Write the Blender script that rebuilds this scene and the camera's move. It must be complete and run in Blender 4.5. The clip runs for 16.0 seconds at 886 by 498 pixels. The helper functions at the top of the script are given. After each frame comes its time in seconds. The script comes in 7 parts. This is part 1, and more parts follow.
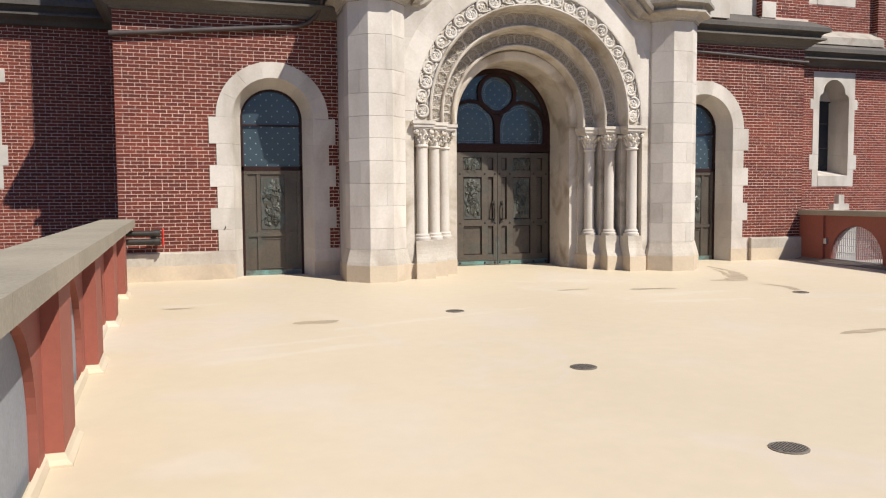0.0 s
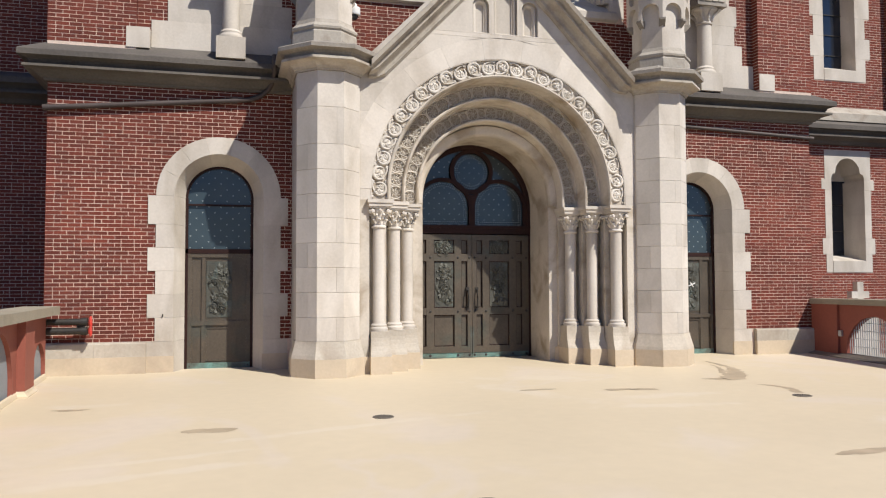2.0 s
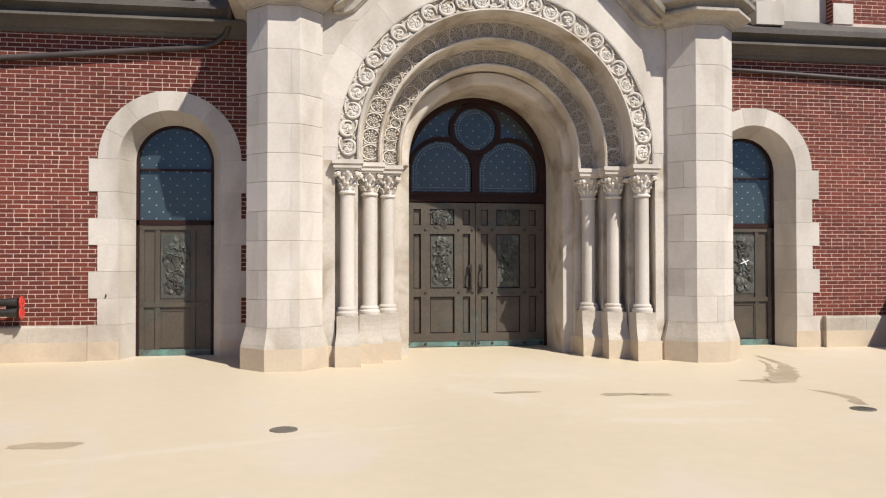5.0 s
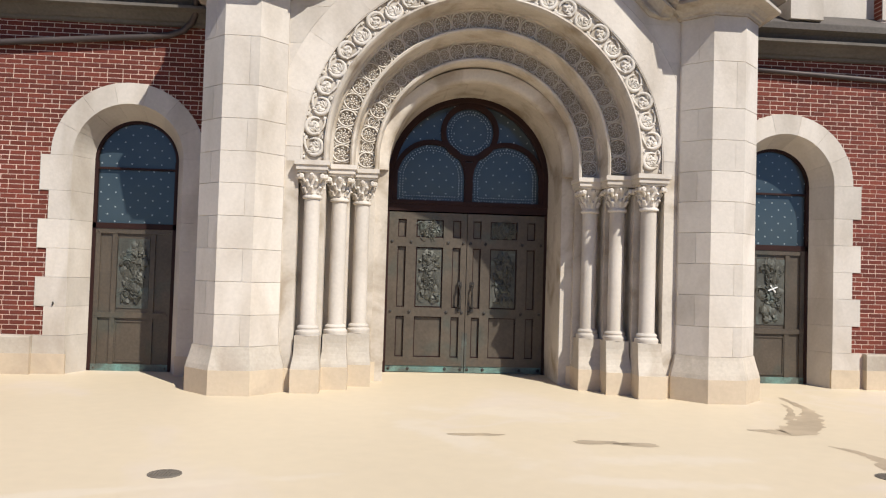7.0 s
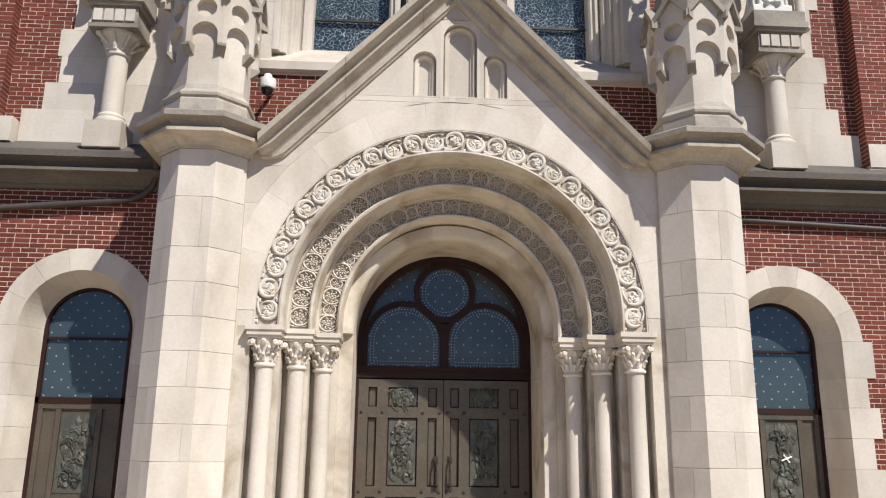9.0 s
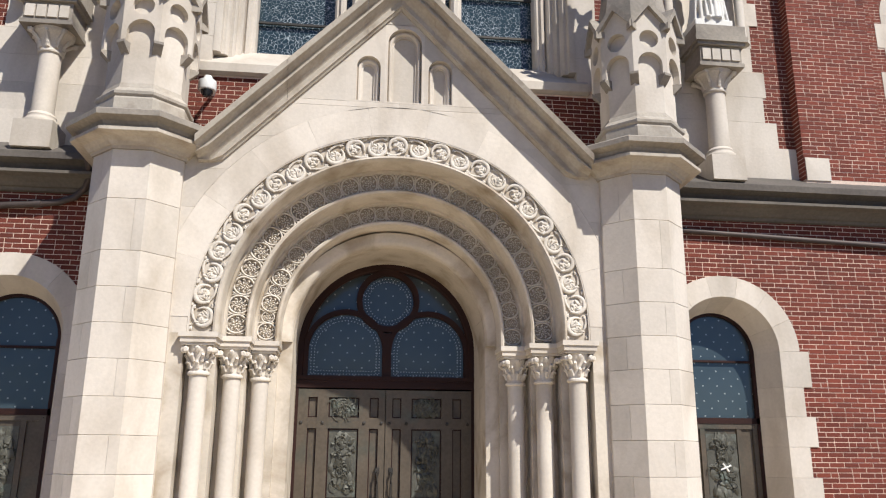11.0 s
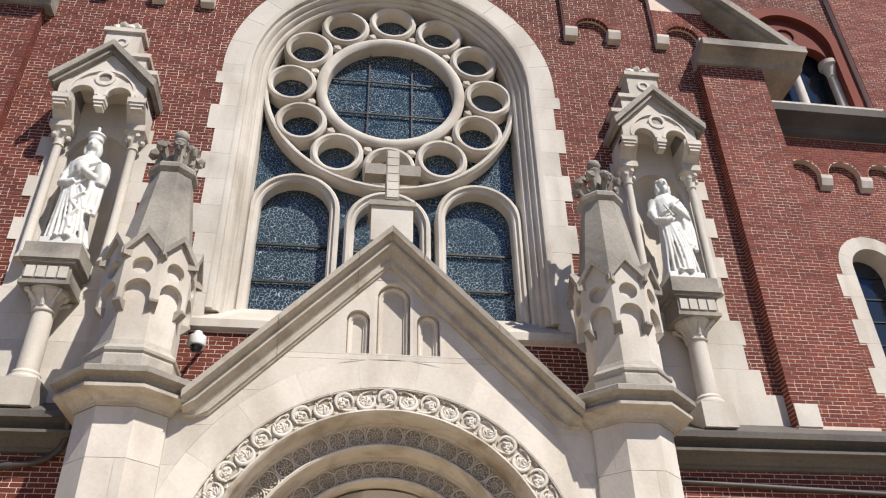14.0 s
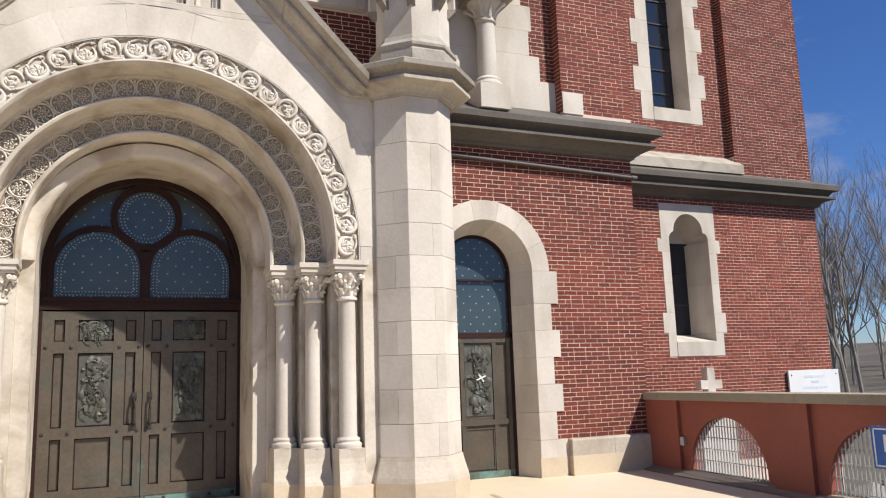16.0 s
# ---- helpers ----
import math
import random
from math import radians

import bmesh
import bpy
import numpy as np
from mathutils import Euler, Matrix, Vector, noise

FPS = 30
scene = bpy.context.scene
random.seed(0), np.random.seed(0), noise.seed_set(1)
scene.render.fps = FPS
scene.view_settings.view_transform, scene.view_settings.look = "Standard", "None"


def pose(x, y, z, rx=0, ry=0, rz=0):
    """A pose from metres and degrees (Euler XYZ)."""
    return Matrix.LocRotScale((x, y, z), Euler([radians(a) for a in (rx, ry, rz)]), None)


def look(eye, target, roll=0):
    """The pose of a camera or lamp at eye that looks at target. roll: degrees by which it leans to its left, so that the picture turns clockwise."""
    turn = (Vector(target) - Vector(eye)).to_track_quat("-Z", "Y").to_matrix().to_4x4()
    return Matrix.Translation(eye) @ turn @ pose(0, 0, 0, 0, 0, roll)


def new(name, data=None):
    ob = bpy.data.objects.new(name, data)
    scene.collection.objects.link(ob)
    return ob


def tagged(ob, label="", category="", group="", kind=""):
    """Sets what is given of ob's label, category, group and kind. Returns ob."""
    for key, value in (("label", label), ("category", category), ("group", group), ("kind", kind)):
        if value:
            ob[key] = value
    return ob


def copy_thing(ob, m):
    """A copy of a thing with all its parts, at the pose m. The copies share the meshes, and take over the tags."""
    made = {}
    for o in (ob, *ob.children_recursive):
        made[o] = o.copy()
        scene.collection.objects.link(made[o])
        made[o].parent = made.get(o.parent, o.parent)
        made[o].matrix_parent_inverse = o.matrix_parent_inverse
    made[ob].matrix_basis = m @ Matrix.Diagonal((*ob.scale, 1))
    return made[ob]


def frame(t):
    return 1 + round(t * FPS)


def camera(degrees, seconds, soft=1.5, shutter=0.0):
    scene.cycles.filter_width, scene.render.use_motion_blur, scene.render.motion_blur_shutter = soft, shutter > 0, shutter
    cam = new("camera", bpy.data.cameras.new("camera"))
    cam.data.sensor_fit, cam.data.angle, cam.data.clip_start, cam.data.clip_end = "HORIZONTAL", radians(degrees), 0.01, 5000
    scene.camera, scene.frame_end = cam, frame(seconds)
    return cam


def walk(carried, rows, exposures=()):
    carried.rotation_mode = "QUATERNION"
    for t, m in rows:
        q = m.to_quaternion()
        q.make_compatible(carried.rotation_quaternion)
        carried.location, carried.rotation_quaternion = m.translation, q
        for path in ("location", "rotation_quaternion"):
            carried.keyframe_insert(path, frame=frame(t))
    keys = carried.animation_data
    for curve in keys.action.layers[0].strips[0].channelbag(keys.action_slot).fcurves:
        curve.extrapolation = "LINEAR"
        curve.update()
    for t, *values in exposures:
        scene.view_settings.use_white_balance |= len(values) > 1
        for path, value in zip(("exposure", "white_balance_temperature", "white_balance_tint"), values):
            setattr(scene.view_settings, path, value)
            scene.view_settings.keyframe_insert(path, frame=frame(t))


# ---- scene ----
cam = camera(58.6, 16.0, soft=1.15)
PATH = [
    (0, (-6.223, -15.534, 1.558), (-5.631, -13.628, 1.429), -0.4),
    (0.5, (-5.803, -15.367, 1.597), (-5.143, -13.479, 1.585), -0.4),
    (1, (-5.429, -15.042, 1.562), (-4.837, -13.133, 1.63), 0.7),
    (1.5, (-4.962, -14.724, 1.579), (-4.299, -12.84, 1.673), 0.3),
    (2, (-4.593, -14.475, 1.573), (-4.074, -12.546, 1.659), -0.2),
    (2.5, (-4.238, -14.098, 1.606), (-3.683, -12.179, 1.693), -0.4),
    (3, (-3.855, -13.797, 1.57), (-3.397, -11.854, 1.698), 0.1),
    (3.5, (-3.512, -13.392, 1.544), (-3.118, -11.432, 1.586), -0.2),
    (5.8, (-1.892, -12.134, 1.535), (-1.656, -10.149, 1.571), 1.5),
    (6, (-1.766, -11.979, 1.558), (-1.521, -9.995, 1.628), 2.4),
    (6.5, (-1.493, -11.708, 1.564), (-1.168, -9.736, 1.633), 2.4),
    (7, (-1.226, -11.422, 1.571), (-1.065, -9.43, 1.639), 1.7),
    (7.5, (-1.007, -11.106, 1.664), (-0.773, -9.131, 1.872), 2.4),
    (8, (-0.749, -10.916, 1.663), (-0.543, -8.978, 2.112), 1.0),
    (8.2, (-0.659, -10.847, 1.658), (-0.511, -8.91, 2.134), 1.0),
    (10.3, (-0.336, -10.519, 1.596), (-0.256, -8.581, 2.086), 0.7),
    (10.5, (-0.306, -10.507, 1.588), (-0.174, -8.576, 2.09), 0.5),
    (11, (-0.332, -10.513, 1.588), (-0.117, -8.593, 2.106), 0.4),
    (11.5, (-0.371, -10.52, 1.588), (-0.239, -8.635, 2.243), 0.3),
    (12, (-0.403, -10.509, 1.583), (-0.326, -8.676, 2.38), -0.3),
    (12.5, (-0.416, -10.532, 1.626), (-0.34, -8.767, 2.562), 0.3),
    (13, (-0.417, -10.545, 1.641), (-0.376, -8.835, 2.678), 0.8),
    (13.5, (-0.408, -10.551, 1.642), (-0.336, -8.894, 2.759), 0.6),
    (14, (-0.449, -10.499, 1.565), (-0.213, -8.842, 2.66), -1.2),
    (14.5, (-0.41, -10.431, 1.462), (0.087, -8.727, 2.384), -1.8),
    (15, (-0.356, -10.446, 1.501), (0.342, -8.703, 2.189), -2.0),
    (15.5, (-0.346, -10.46, 1.567), (0.44, -8.681, 2.033), -1.7),
    (16, (-0.37, -10.434, 1.549), (0.416, -8.623, 1.87), -1.9),
]
walk(cam, [(t, look(eye, target, roll)) for t, eye, target, roll in PATH],
     exposures=[(0, 0.34), (0.5, 0.17), (1.5, 0.21), (2.5, 0.26), (3.5, 0.28), (7, 0.28), (8, 0.30), (10.5, 0.38), (13.5, 0.41), (16, 0.44)])

# ---- light ----
SUN_DIR = Vector((-0.70, 1.0, -1.37)).normalized()
world = bpy.data.worlds.new("sky_world")
scene.world = world
world.use_nodes = True
wn, wl = world.node_tree.nodes, world.node_tree.links
wn.clear()
sky = wn.new("ShaderNodeTexSky")
sky.sky_type = "NISHITA"
sky.sun_disc = False
sky.sun_elevation = math.asin(-SUN_DIR.z)
sky.sun_rotation = math.atan2(-SUN_DIR.x, -SUN_DIR.y)
sky.air_density, sky.dust_density, sky.ozone_density = 1.0, 0.0, 1.6
tc = wn.new("ShaderNodeTexCoord")
mp = wn.new("ShaderNodeMapping")
mp.inputs["Scale"].default_value = (1.0, 1.0, 2.4)
cl = wn.new("ShaderNodeTexNoise")
cl.inputs["Scale"].default_value, cl.inputs["Detail"].default_value, cl.inputs["Roughness"].default_value = 3.2, 9.0, 0.62
rp = wn.new("ShaderNodeValToRGB")
rp.color_ramp.elements[0].position, rp.color_ramp.elements[1].position = 0.49, 0.78
mx = wn.new("ShaderNodeMix")
mx.data_type = "RGBA"
mx.inputs[7].default_value = (11.0, 11.4, 12.0, 1)
bg = wn.new("ShaderNodeBackground")
bg.inputs["Strength"].default_value = 0.0335
wo = wn.new("ShaderNodeOutputWorld")
wl.new(tc.outputs["Generated"], mp.inputs["Vector"])
wl.new(mp.outputs["Vector"], cl.inputs["Vector"])
wl.new(cl.outputs["Fac"], rp.inputs["Fac"])
wl.new(rp.outputs["Color"], mx.inputs[0])
hs = wn.new("ShaderNodeHueSaturation")
hs.inputs["Saturation"].default_value, hs.inputs["Value"].default_value = 1.15, 1.65
wl.new(sky.outputs["Color"], hs.inputs["Color"])
tn = wn.new("ShaderNodeMix")
tn.data_type, tn.blend_type = "RGBA", "MULTIPLY"
tn.inputs[0].default_value = 1.0
tn.inputs[7].default_value = (0.73, 0.95, 1.45, 1)
wl.new(hs.outputs["Color"], tn.inputs[6])
wl.new(tn.outputs[2], mx.inputs[6])
wl.new(mx.outputs[2], bg.inputs["Color"])
wl.new(bg.outputs["Background"], wo.inputs["Surface"])

sun = new("sun", bpy.data.lights.new("sun", "SUN"))
sun.data.energy, sun.data.angle, sun.data.color = 5.0, radians(0.53), (1.0, 0.966, 0.903)
sun.matrix_world = look((20, -30, 60), Vector((20, -30, 60)) + SUN_DIR)


# ---- materials ----
def material(name, col, rough=0.8, metal=0.0, big=(0.7, 0.16), fine=(35.0, 0.10), bump=0.25, spread=0.0,
             stain=None, stain_scale=0.5, stain_at=(0.55, 0.75), rand=0.0, spec=0.4, streak=1.0, tide=None):
    """A weathered surface: slow and fine tone noise, optional stains of another colour, tone per object and per island."""
    m = bpy.data.materials.new(name)
    m.use_nodes = True
    n, l = m.node_tree.nodes, m.node_tree.links
    b = n["Principled BSDF"]
    b.inputs["Roughness"].default_value, b.inputs["Metallic"].default_value = rough, metal
    b.inputs["Specular IOR Level"].default_value = spec
    g = n.new("ShaderNodeNewGeometry")
    a = n.new("ShaderNodeTexNoise")
    a.inputs["Scale"].default_value, a.inputs["Detail"].default_value = big[0], 6.0
    f = n.new("ShaderNodeTexNoise")
    f.inputs["Scale"].default_value, f.inputs["Detail"].default_value = fine[0], 4.0
    l.new(g.outputs["Position"], a.inputs["Vector"])
    l.new(g.outputs["Position"], f.inputs["Vector"])

    def spreadnode(sock, amount):
        r = n.new("ShaderNodeMapRange")
        r.inputs["From Min"].default_value, r.inputs["From Max"].default_value = 0.25, 0.75
        r.inputs["To Min"].default_value, r.inputs["To Max"].default_value = 1 - amount, 1 + amount
        l.new(sock, r.inputs["Value"])
        return r.outputs["Result"]

    def times(p, q):
        k = n.new("ShaderNodeMath")
        k.operation = "MULTIPLY"
        l.new(p, k.inputs[0])
        l.new(q, k.inputs[1])
        return k.outputs[0]

    tone = times(spreadnode(a.outputs["Fac"], big[1]), spreadnode(f.outputs["Fac"], fine[1]))
    if rand:
        oi = n.new("ShaderNodeObjectInfo")
        for sock in (oi.outputs["Random"], g.outputs["Random Per Island"]):
            r = n.new("ShaderNodeMapRange")
            r.inputs["To Min"].default_value, r.inputs["To Max"].default_value = 1 - rand, 1 + rand
            l.new(sock, r.inputs["Value"])
            tone = times(tone, r.outputs["Result"])
    base = n.new("ShaderNodeRGB")
    base.outputs[0].default_value = (*col, 1)
    out = base.outputs[0]
    if stain:
        s = n.new("ShaderNodeTexNoise")
        s.inputs["Scale"].default_value, s.inputs["Detail"].default_value, s.inputs["Distortion"].default_value = stain_scale, 7.0, 0.6
        sm = n.new("ShaderNodeMapping")
        sm.inputs["Scale"].default_value = (1, 1, streak)
        l.new(g.outputs["Position"], sm.inputs["Vector"])
        l.new(sm.outputs["Vector"], s.inputs["Vector"])
        r = n.new("ShaderNodeMapRange")
        r.inputs["From Min"].default_value, r.inputs["From Max"].default_value = stain_at
        l.new(s.outputs["Fac"], r.inputs["Value"])
        x = n.new("ShaderNodeMix")
        x.data_type = "RGBA"
        l.new(r.outputs["Result"], x.inputs[0])
        l.new(out, x.inputs[6])
        x.inputs[7].default_value = (*stain, 1)
        out = x.outputs[2]
    if tide:
        # pale tide lines left by dried puddles: a thin band of one noise level
        col2, scale2, level, width = tide
        s = n.new("ShaderNodeTexNoise")
        s.inputs["Scale"].default_value, s.inputs["Detail"].default_value, s.inputs["Distortion"].default_value = scale2, 5.0, 0.9
        l.new(g.outputs["Position"], s.inputs["Vector"])
        d = n.new("ShaderNodeMath")
        d.operation = "SUBTRACT"
        d.inputs[1].default_value = level
        l.new(s.outputs["Fac"], d.inputs[0])
        e = n.new("ShaderNodeMath")
        e.operation = "ABSOLUTE"
        l.new(d.outputs[0], e.inputs[0])
        r = n.new("ShaderNodeMapRange")
        r.inputs["From Min"].default_value, r.inputs["From Max"].default_value = width, 0.0
        l.new(e.outputs[0], r.inputs["Value"])
        x = n.new("ShaderNodeMix")
        x.data_type = "RGBA"
        l.new(r.outputs["Result"], x.inputs[0])
        l.new(out, x.inputs[6])
        x.inputs[7].default_value = (*col2, 1)
        out = x.outputs[2]
    v = n.new("ShaderNodeVectorMath")
    v.operation = "SCALE"
    l.new(out, v.inputs[0])
    l.new(tone, v.inputs["Scale"])
    l.new(v.outputs["Vector"], b.inputs["Base Color"])
    if bump:
        bp = n.new("ShaderNodeBump")
        bp.inputs["Strength"].default_value, bp.inputs["Distance"].default_value = bump, 0.01
        l.new(f.outputs["Fac"], bp.inputs["Height"])
        l.new(bp.outputs["Normal"], b.inputs["Normal"])
    return m


LIME = (0.538, 0.484, 0.417)
M_STONE = material("limestone", LIME, 0.85, bump=0.22, big=(0.9, 0.10), fine=(24, 0.05), stain=(0.36, 0.305, 0.24), stain_scale=1.6, stain_at=(0.44, 0.82), rand=0.075, streak=0.45)
M_COPING = material("rain_stained_limestone", (0.40, 0.355, 0.295), 0.88, big=(1.1, 0.18), fine=(24, 0.10), bump=0.35, stain=(0.24, 0.195, 0.15), stain_scale=2.2, stain_at=(0.48, 0.78), rand=0.08)
M_BASE = material("rain_splashed_limestone", (0.47, 0.415, 0.34), 0.88, big=(1.1, 0.16), fine=(24, 0.08), bump=0.28, stain=(0.33, 0.27, 0.205), stain_scale=2.0, stain_at=(0.46, 0.78), rand=0.08, streak=0.4)
# brown stains, and a darker tone that deepens the recess shade by colour
M_SHADESTONE = material("stained_shaded_limestone", (0.53, 0.47, 0.392), 0.9, big=(1.2, 0.14), fine=(24, 0.06), bump=0.2, stain=(0.2958, 0.2349, 0.1653), stain_scale=1.7, stain_at=(0.47, 0.70))
M_CARVED = material("carved_limestone", (0.585, 0.532, 0.462), 0.88, big=(1.5, 0.12), fine=(45, 0.12), bump=0.35, stain=(0.4524, 0.4002, 0.3219), stain_scale=2.5, stain_at=(0.5, 0.75))
M_DARKSTONE = material("weathered_limestone", (0.2958, 0.261, 0.2175), 0.9, big=(0.8, 0.22), fine=(22, 0.14), bump=0.4, stain=(0.1479, 0.1305, 0.1131), stain_scale=1.3, stain_at=(0.45, 0.75), rand=0.05)
M_SOOT = material("sooty_limestone", (0.105, 0.091, 0.077), 0.9, big=(0.8, 0.25), fine=(22, 0.15), bump=0.4, stain=(0.087, 0.074, 0.0653), stain_scale=1.2, stain_at=(0.45, 0.72), streak=0.5)
# grime, with the shade of the drilled relief put into the colour
M_DARKBAND = material("grimy_shaded_carved_ground", (0.37, 0.315, 0.25), 0.95, big=(2.0, 0.25), fine=(40, 0.2), bump=0.4)
M_BED = material("dirty_bed_limestone", (0.135, 0.118, 0.098), 0.9, big=(0.8, 0.22), fine=(22, 0.14), bump=0.4, stain=(0.11, 0.095, 0.08), stain_scale=1.4, stain_at=(0.48, 0.75), streak=0.5)
M_BRICK = material("red_brick", (0.150, 0.0325, 0.0185), 0.88, big=(0.5, 0.14), fine=(60, 0.16), bump=0.5, rand=0.24)
M_MORTAR = material("lime_mortar", (0.62, 0.485, 0.395), 0.95, big=(0.8, 0.15), fine=(50, 0.12), bump=0.3)
M_DECK = material("cream_deck_coating", (0.5526, 0.4600, 0.3254), 0.6, big=(0.22, 0.06), fine=(6, 0.025), bump=0.05, stain=(0.5568, 0.4698, 0.3654), stain_scale=0.45, stain_at=(0.56, 0.66), tide=((0.5568, 0.4698, 0.361), 0.33, 0.62, 0.035))
M_FOOT = material("cream_masonry_coating", (0.525, 0.428, 0.308), 0.7, big=(0.9, 0.10), fine=(20, 0.05), bump=0.12, stain=(0.435, 0.348, 0.2523), stain_scale=1.6, stain_at=(0.5, 0.75))
M_RED = material("brick_red_paint", (0.265, 0.079, 0.052), 0.7, big=(1.2, 0.10), fine=(18, 0.06), bump=0.15, stain=(0.261, 0.0783, 0.0522), stain_scale=1.6)
M_CONC = material("grey_concrete", (0.2871, 0.2479, 0.1827), 0.9, big=(1.1, 0.16), fine=(40, 0.12), bump=0.4, stain=(0.2349, 0.2001, 0.1436), stain_scale=2.2)
M_GREYPANEL = material("grey_sheet", (0.2436, 0.2523, 0.261), 0.7, big=(2.0, 0.12), fine=(30, 0.1), bump=0.2)
M_BRONZE = material("brown_bronze", (0.094, 0.075, 0.055), 0.50, 0.3, big=(1.8, 0.25), fine=(25, 0.15), bump=0.15, stain=(0.056, 0.068, 0.056), stain_scale=1.7, stain_at=(0.55, 0.8))
M_VERDI = material("dark_relief_bronze", (0.085, 0.083, 0.068), 0.6, 0.3, big=(4.0, 0.3), fine=(40, 0.2), bump=0.4, stain=(0.126, 0.162, 0.144), stain_scale=6.0, stain_at=(0.55, 0.85))
M_KICK = material("verdigris_kick_plate", (0.11, 0.13, 0.11), 0.6, 0.4, big=(4.0, 0.3), fine=(40, 0.2), bump=0.3, stain=(0.15, 0.28, 0.245), stain_scale=3.0, stain_at=(0.42, 0.65))
M_FRAME = material("dark_maroon_frame", (0.024, 0.009, 0.007), 0.6, spec=0.2, big=(2, 0.2), fine=(30, 0.1), bump=0.1)
M_LEAD = material("dark_lead_flashing", (0.075, 0.058, 0.052), 0.6, 0.3, big=(1.5, 0.3), fine=(20, 0.1), bump=0.2)
M_IRON = material("dark_iron", (0.05, 0.045, 0.04), 0.55, 0.6, big=(4, 0.2), fine=(50, 0.2), bump=0.2)
M_DRAIN = material("worn_iron_grate", (0.17, 0.145, 0.115), 0.7, 0.2, big=(4, 0.2), fine=(50, 0.2), bump=0.2)
M_GALV = material("galvanised_wire", (0.46, 0.47, 0.46), 0.45, 0.6, big=(4, 0.1), fine=(50, 0.1), bump=0.1)
M_WHITE = material("white_marble", (0.60, 0.58, 0.535), 0.6, big=(2.0, 0.06), fine=(30, 0.04), bump=0.15, stain=(0.522, 0.4872, 0.4263), stain_scale=3.0, stain_at=(0.56, 0.8))
M_WPAINT = material("white_paint", (0.6786, 0.6786, 0.6612), 0.45, big=(3, 0.05), fine=(30, 0.03), bump=0.05)
M_BLUE = material("blue_sign_enamel", (0.02, 0.10, 0.36), 0.4, big=(3, 0.06), fine=(30, 0.03), bump=0.02)
M_REDCAP = material("red_enamel", (0.55, 0.05, 0.035), 0.4, big=(3, 0.1), fine=(30, 0.05), bump=0.05)
M_BEAD = material("pale_glass_bead", (0.26, 0.30, 0.31), 0.4, big=(3, 0.1), fine=(30, 0.1), bump=0.0)
M_TEXT = material("grey_lettering", (0.56, 0.60, 0.66), 0.7, big=(3, 0.05), fine=(30, 0.05), bump=0.0)
M_GROUND = material("dry_grass_ground", (0.087, 0.0722, 0.0539), 0.95, big=(0.15, 0.3), fine=(3, 0.25), bump=0.5, stain=(0.1305, 0.1131, 0.0914), stain_scale=0.2)
M_BARK = material("grey_bark", (0.225, 0.192, 0.16), 0.95, big=(2, 0.25), fine=(25, 0.2), bump=0.5)
M_ROCK = material("pale_rock", (0.2175, 0.2044, 0.1827), 0.95, big=(0.8, 0.3), fine=(12, 0.2), bump=0.6)
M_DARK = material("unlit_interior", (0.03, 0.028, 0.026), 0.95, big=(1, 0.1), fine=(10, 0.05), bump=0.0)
M_STRIP = material("shadow_brown_edge_strip", (0.20, 0.165, 0.13), 0.85, big=(1.2, 0.2), fine=(20, 0.1), bump=0.2)
M_DAMP = material("damp_deck_coating", (0.385, 0.305, 0.210), 0.5, big=(2.0, 0.2), fine=(10, 0.06), bump=0.03)


def add_marks(m, colour, marks):
    """Pale dried-water marks on a coating: soft ragged patches (x, y, half length, half width, turn)."""
    n, l = m.node_tree.nodes, m.node_tree.links
    scaled = next(k for k in n if k.type == "VECT_MATH" and k.operation == "SCALE")
    source = scaled.inputs[0].links[0].from_socket
    g = n.new("ShaderNodeNewGeometry")
    ragged = n.new("ShaderNodeTexNoise")
    ragged.inputs["Scale"].default_value, ragged.inputs["Detail"].default_value = 2.6, 6.0
    l.new(g.outputs["Position"], ragged.inputs["Vector"])
    total = None
    for x, y, a, b, turn in marks:
        mp = n.new("ShaderNodeMapping")
        mp.vector_type = "TEXTURE"
        mp.inputs["Location"].default_value = (x, y, 0)
        mp.inputs["Rotation"].default_value = (0, 0, turn)
        mp.inputs["Scale"].default_value = (a, b, 100)
        l.new(g.outputs["Position"], mp.inputs["Vector"])
        ln = n.new("ShaderNodeVectorMath")
        ln.operation = "LENGTH"
        l.new(mp.outputs["Vector"], ln.inputs[0])
        wob = n.new("ShaderNodeMath")
        wob.operation = "MULTIPLY_ADD"
        wob.inputs[1].default_value = 2.6
        l.new(ragged.outputs["Fac"], wob.inputs[0])
        l.new(ln.outputs["Value"], wob.inputs[2])
        r = n.new("ShaderNodeMapRange")
        r.interpolation_type = "SMOOTHSTEP"
        r.inputs["From Min"].default_value, r.inputs["From Max"].default_value = 2.4, 1.6
        l.new(wob.outputs[0], r.inputs["Value"])
        if total is None:
            total = r.outputs["Result"]
        else:
            k = n.new("ShaderNodeMath")
            k.operation = "MAXIMUM"
            l.new(total, k.inputs[0])
            l.new(r.outputs["Result"], k.inputs[1])
            total = k.outputs[0]
    x = n.new("ShaderNodeMix")
    x.data_type = "RGBA"
    l.new(total, x.inputs[0])
    l.new(source, x.inputs[6])
    x.inputs[7].default_value = (*colour, 1)
    l.new(x.outputs[2], scaled.inputs[0])


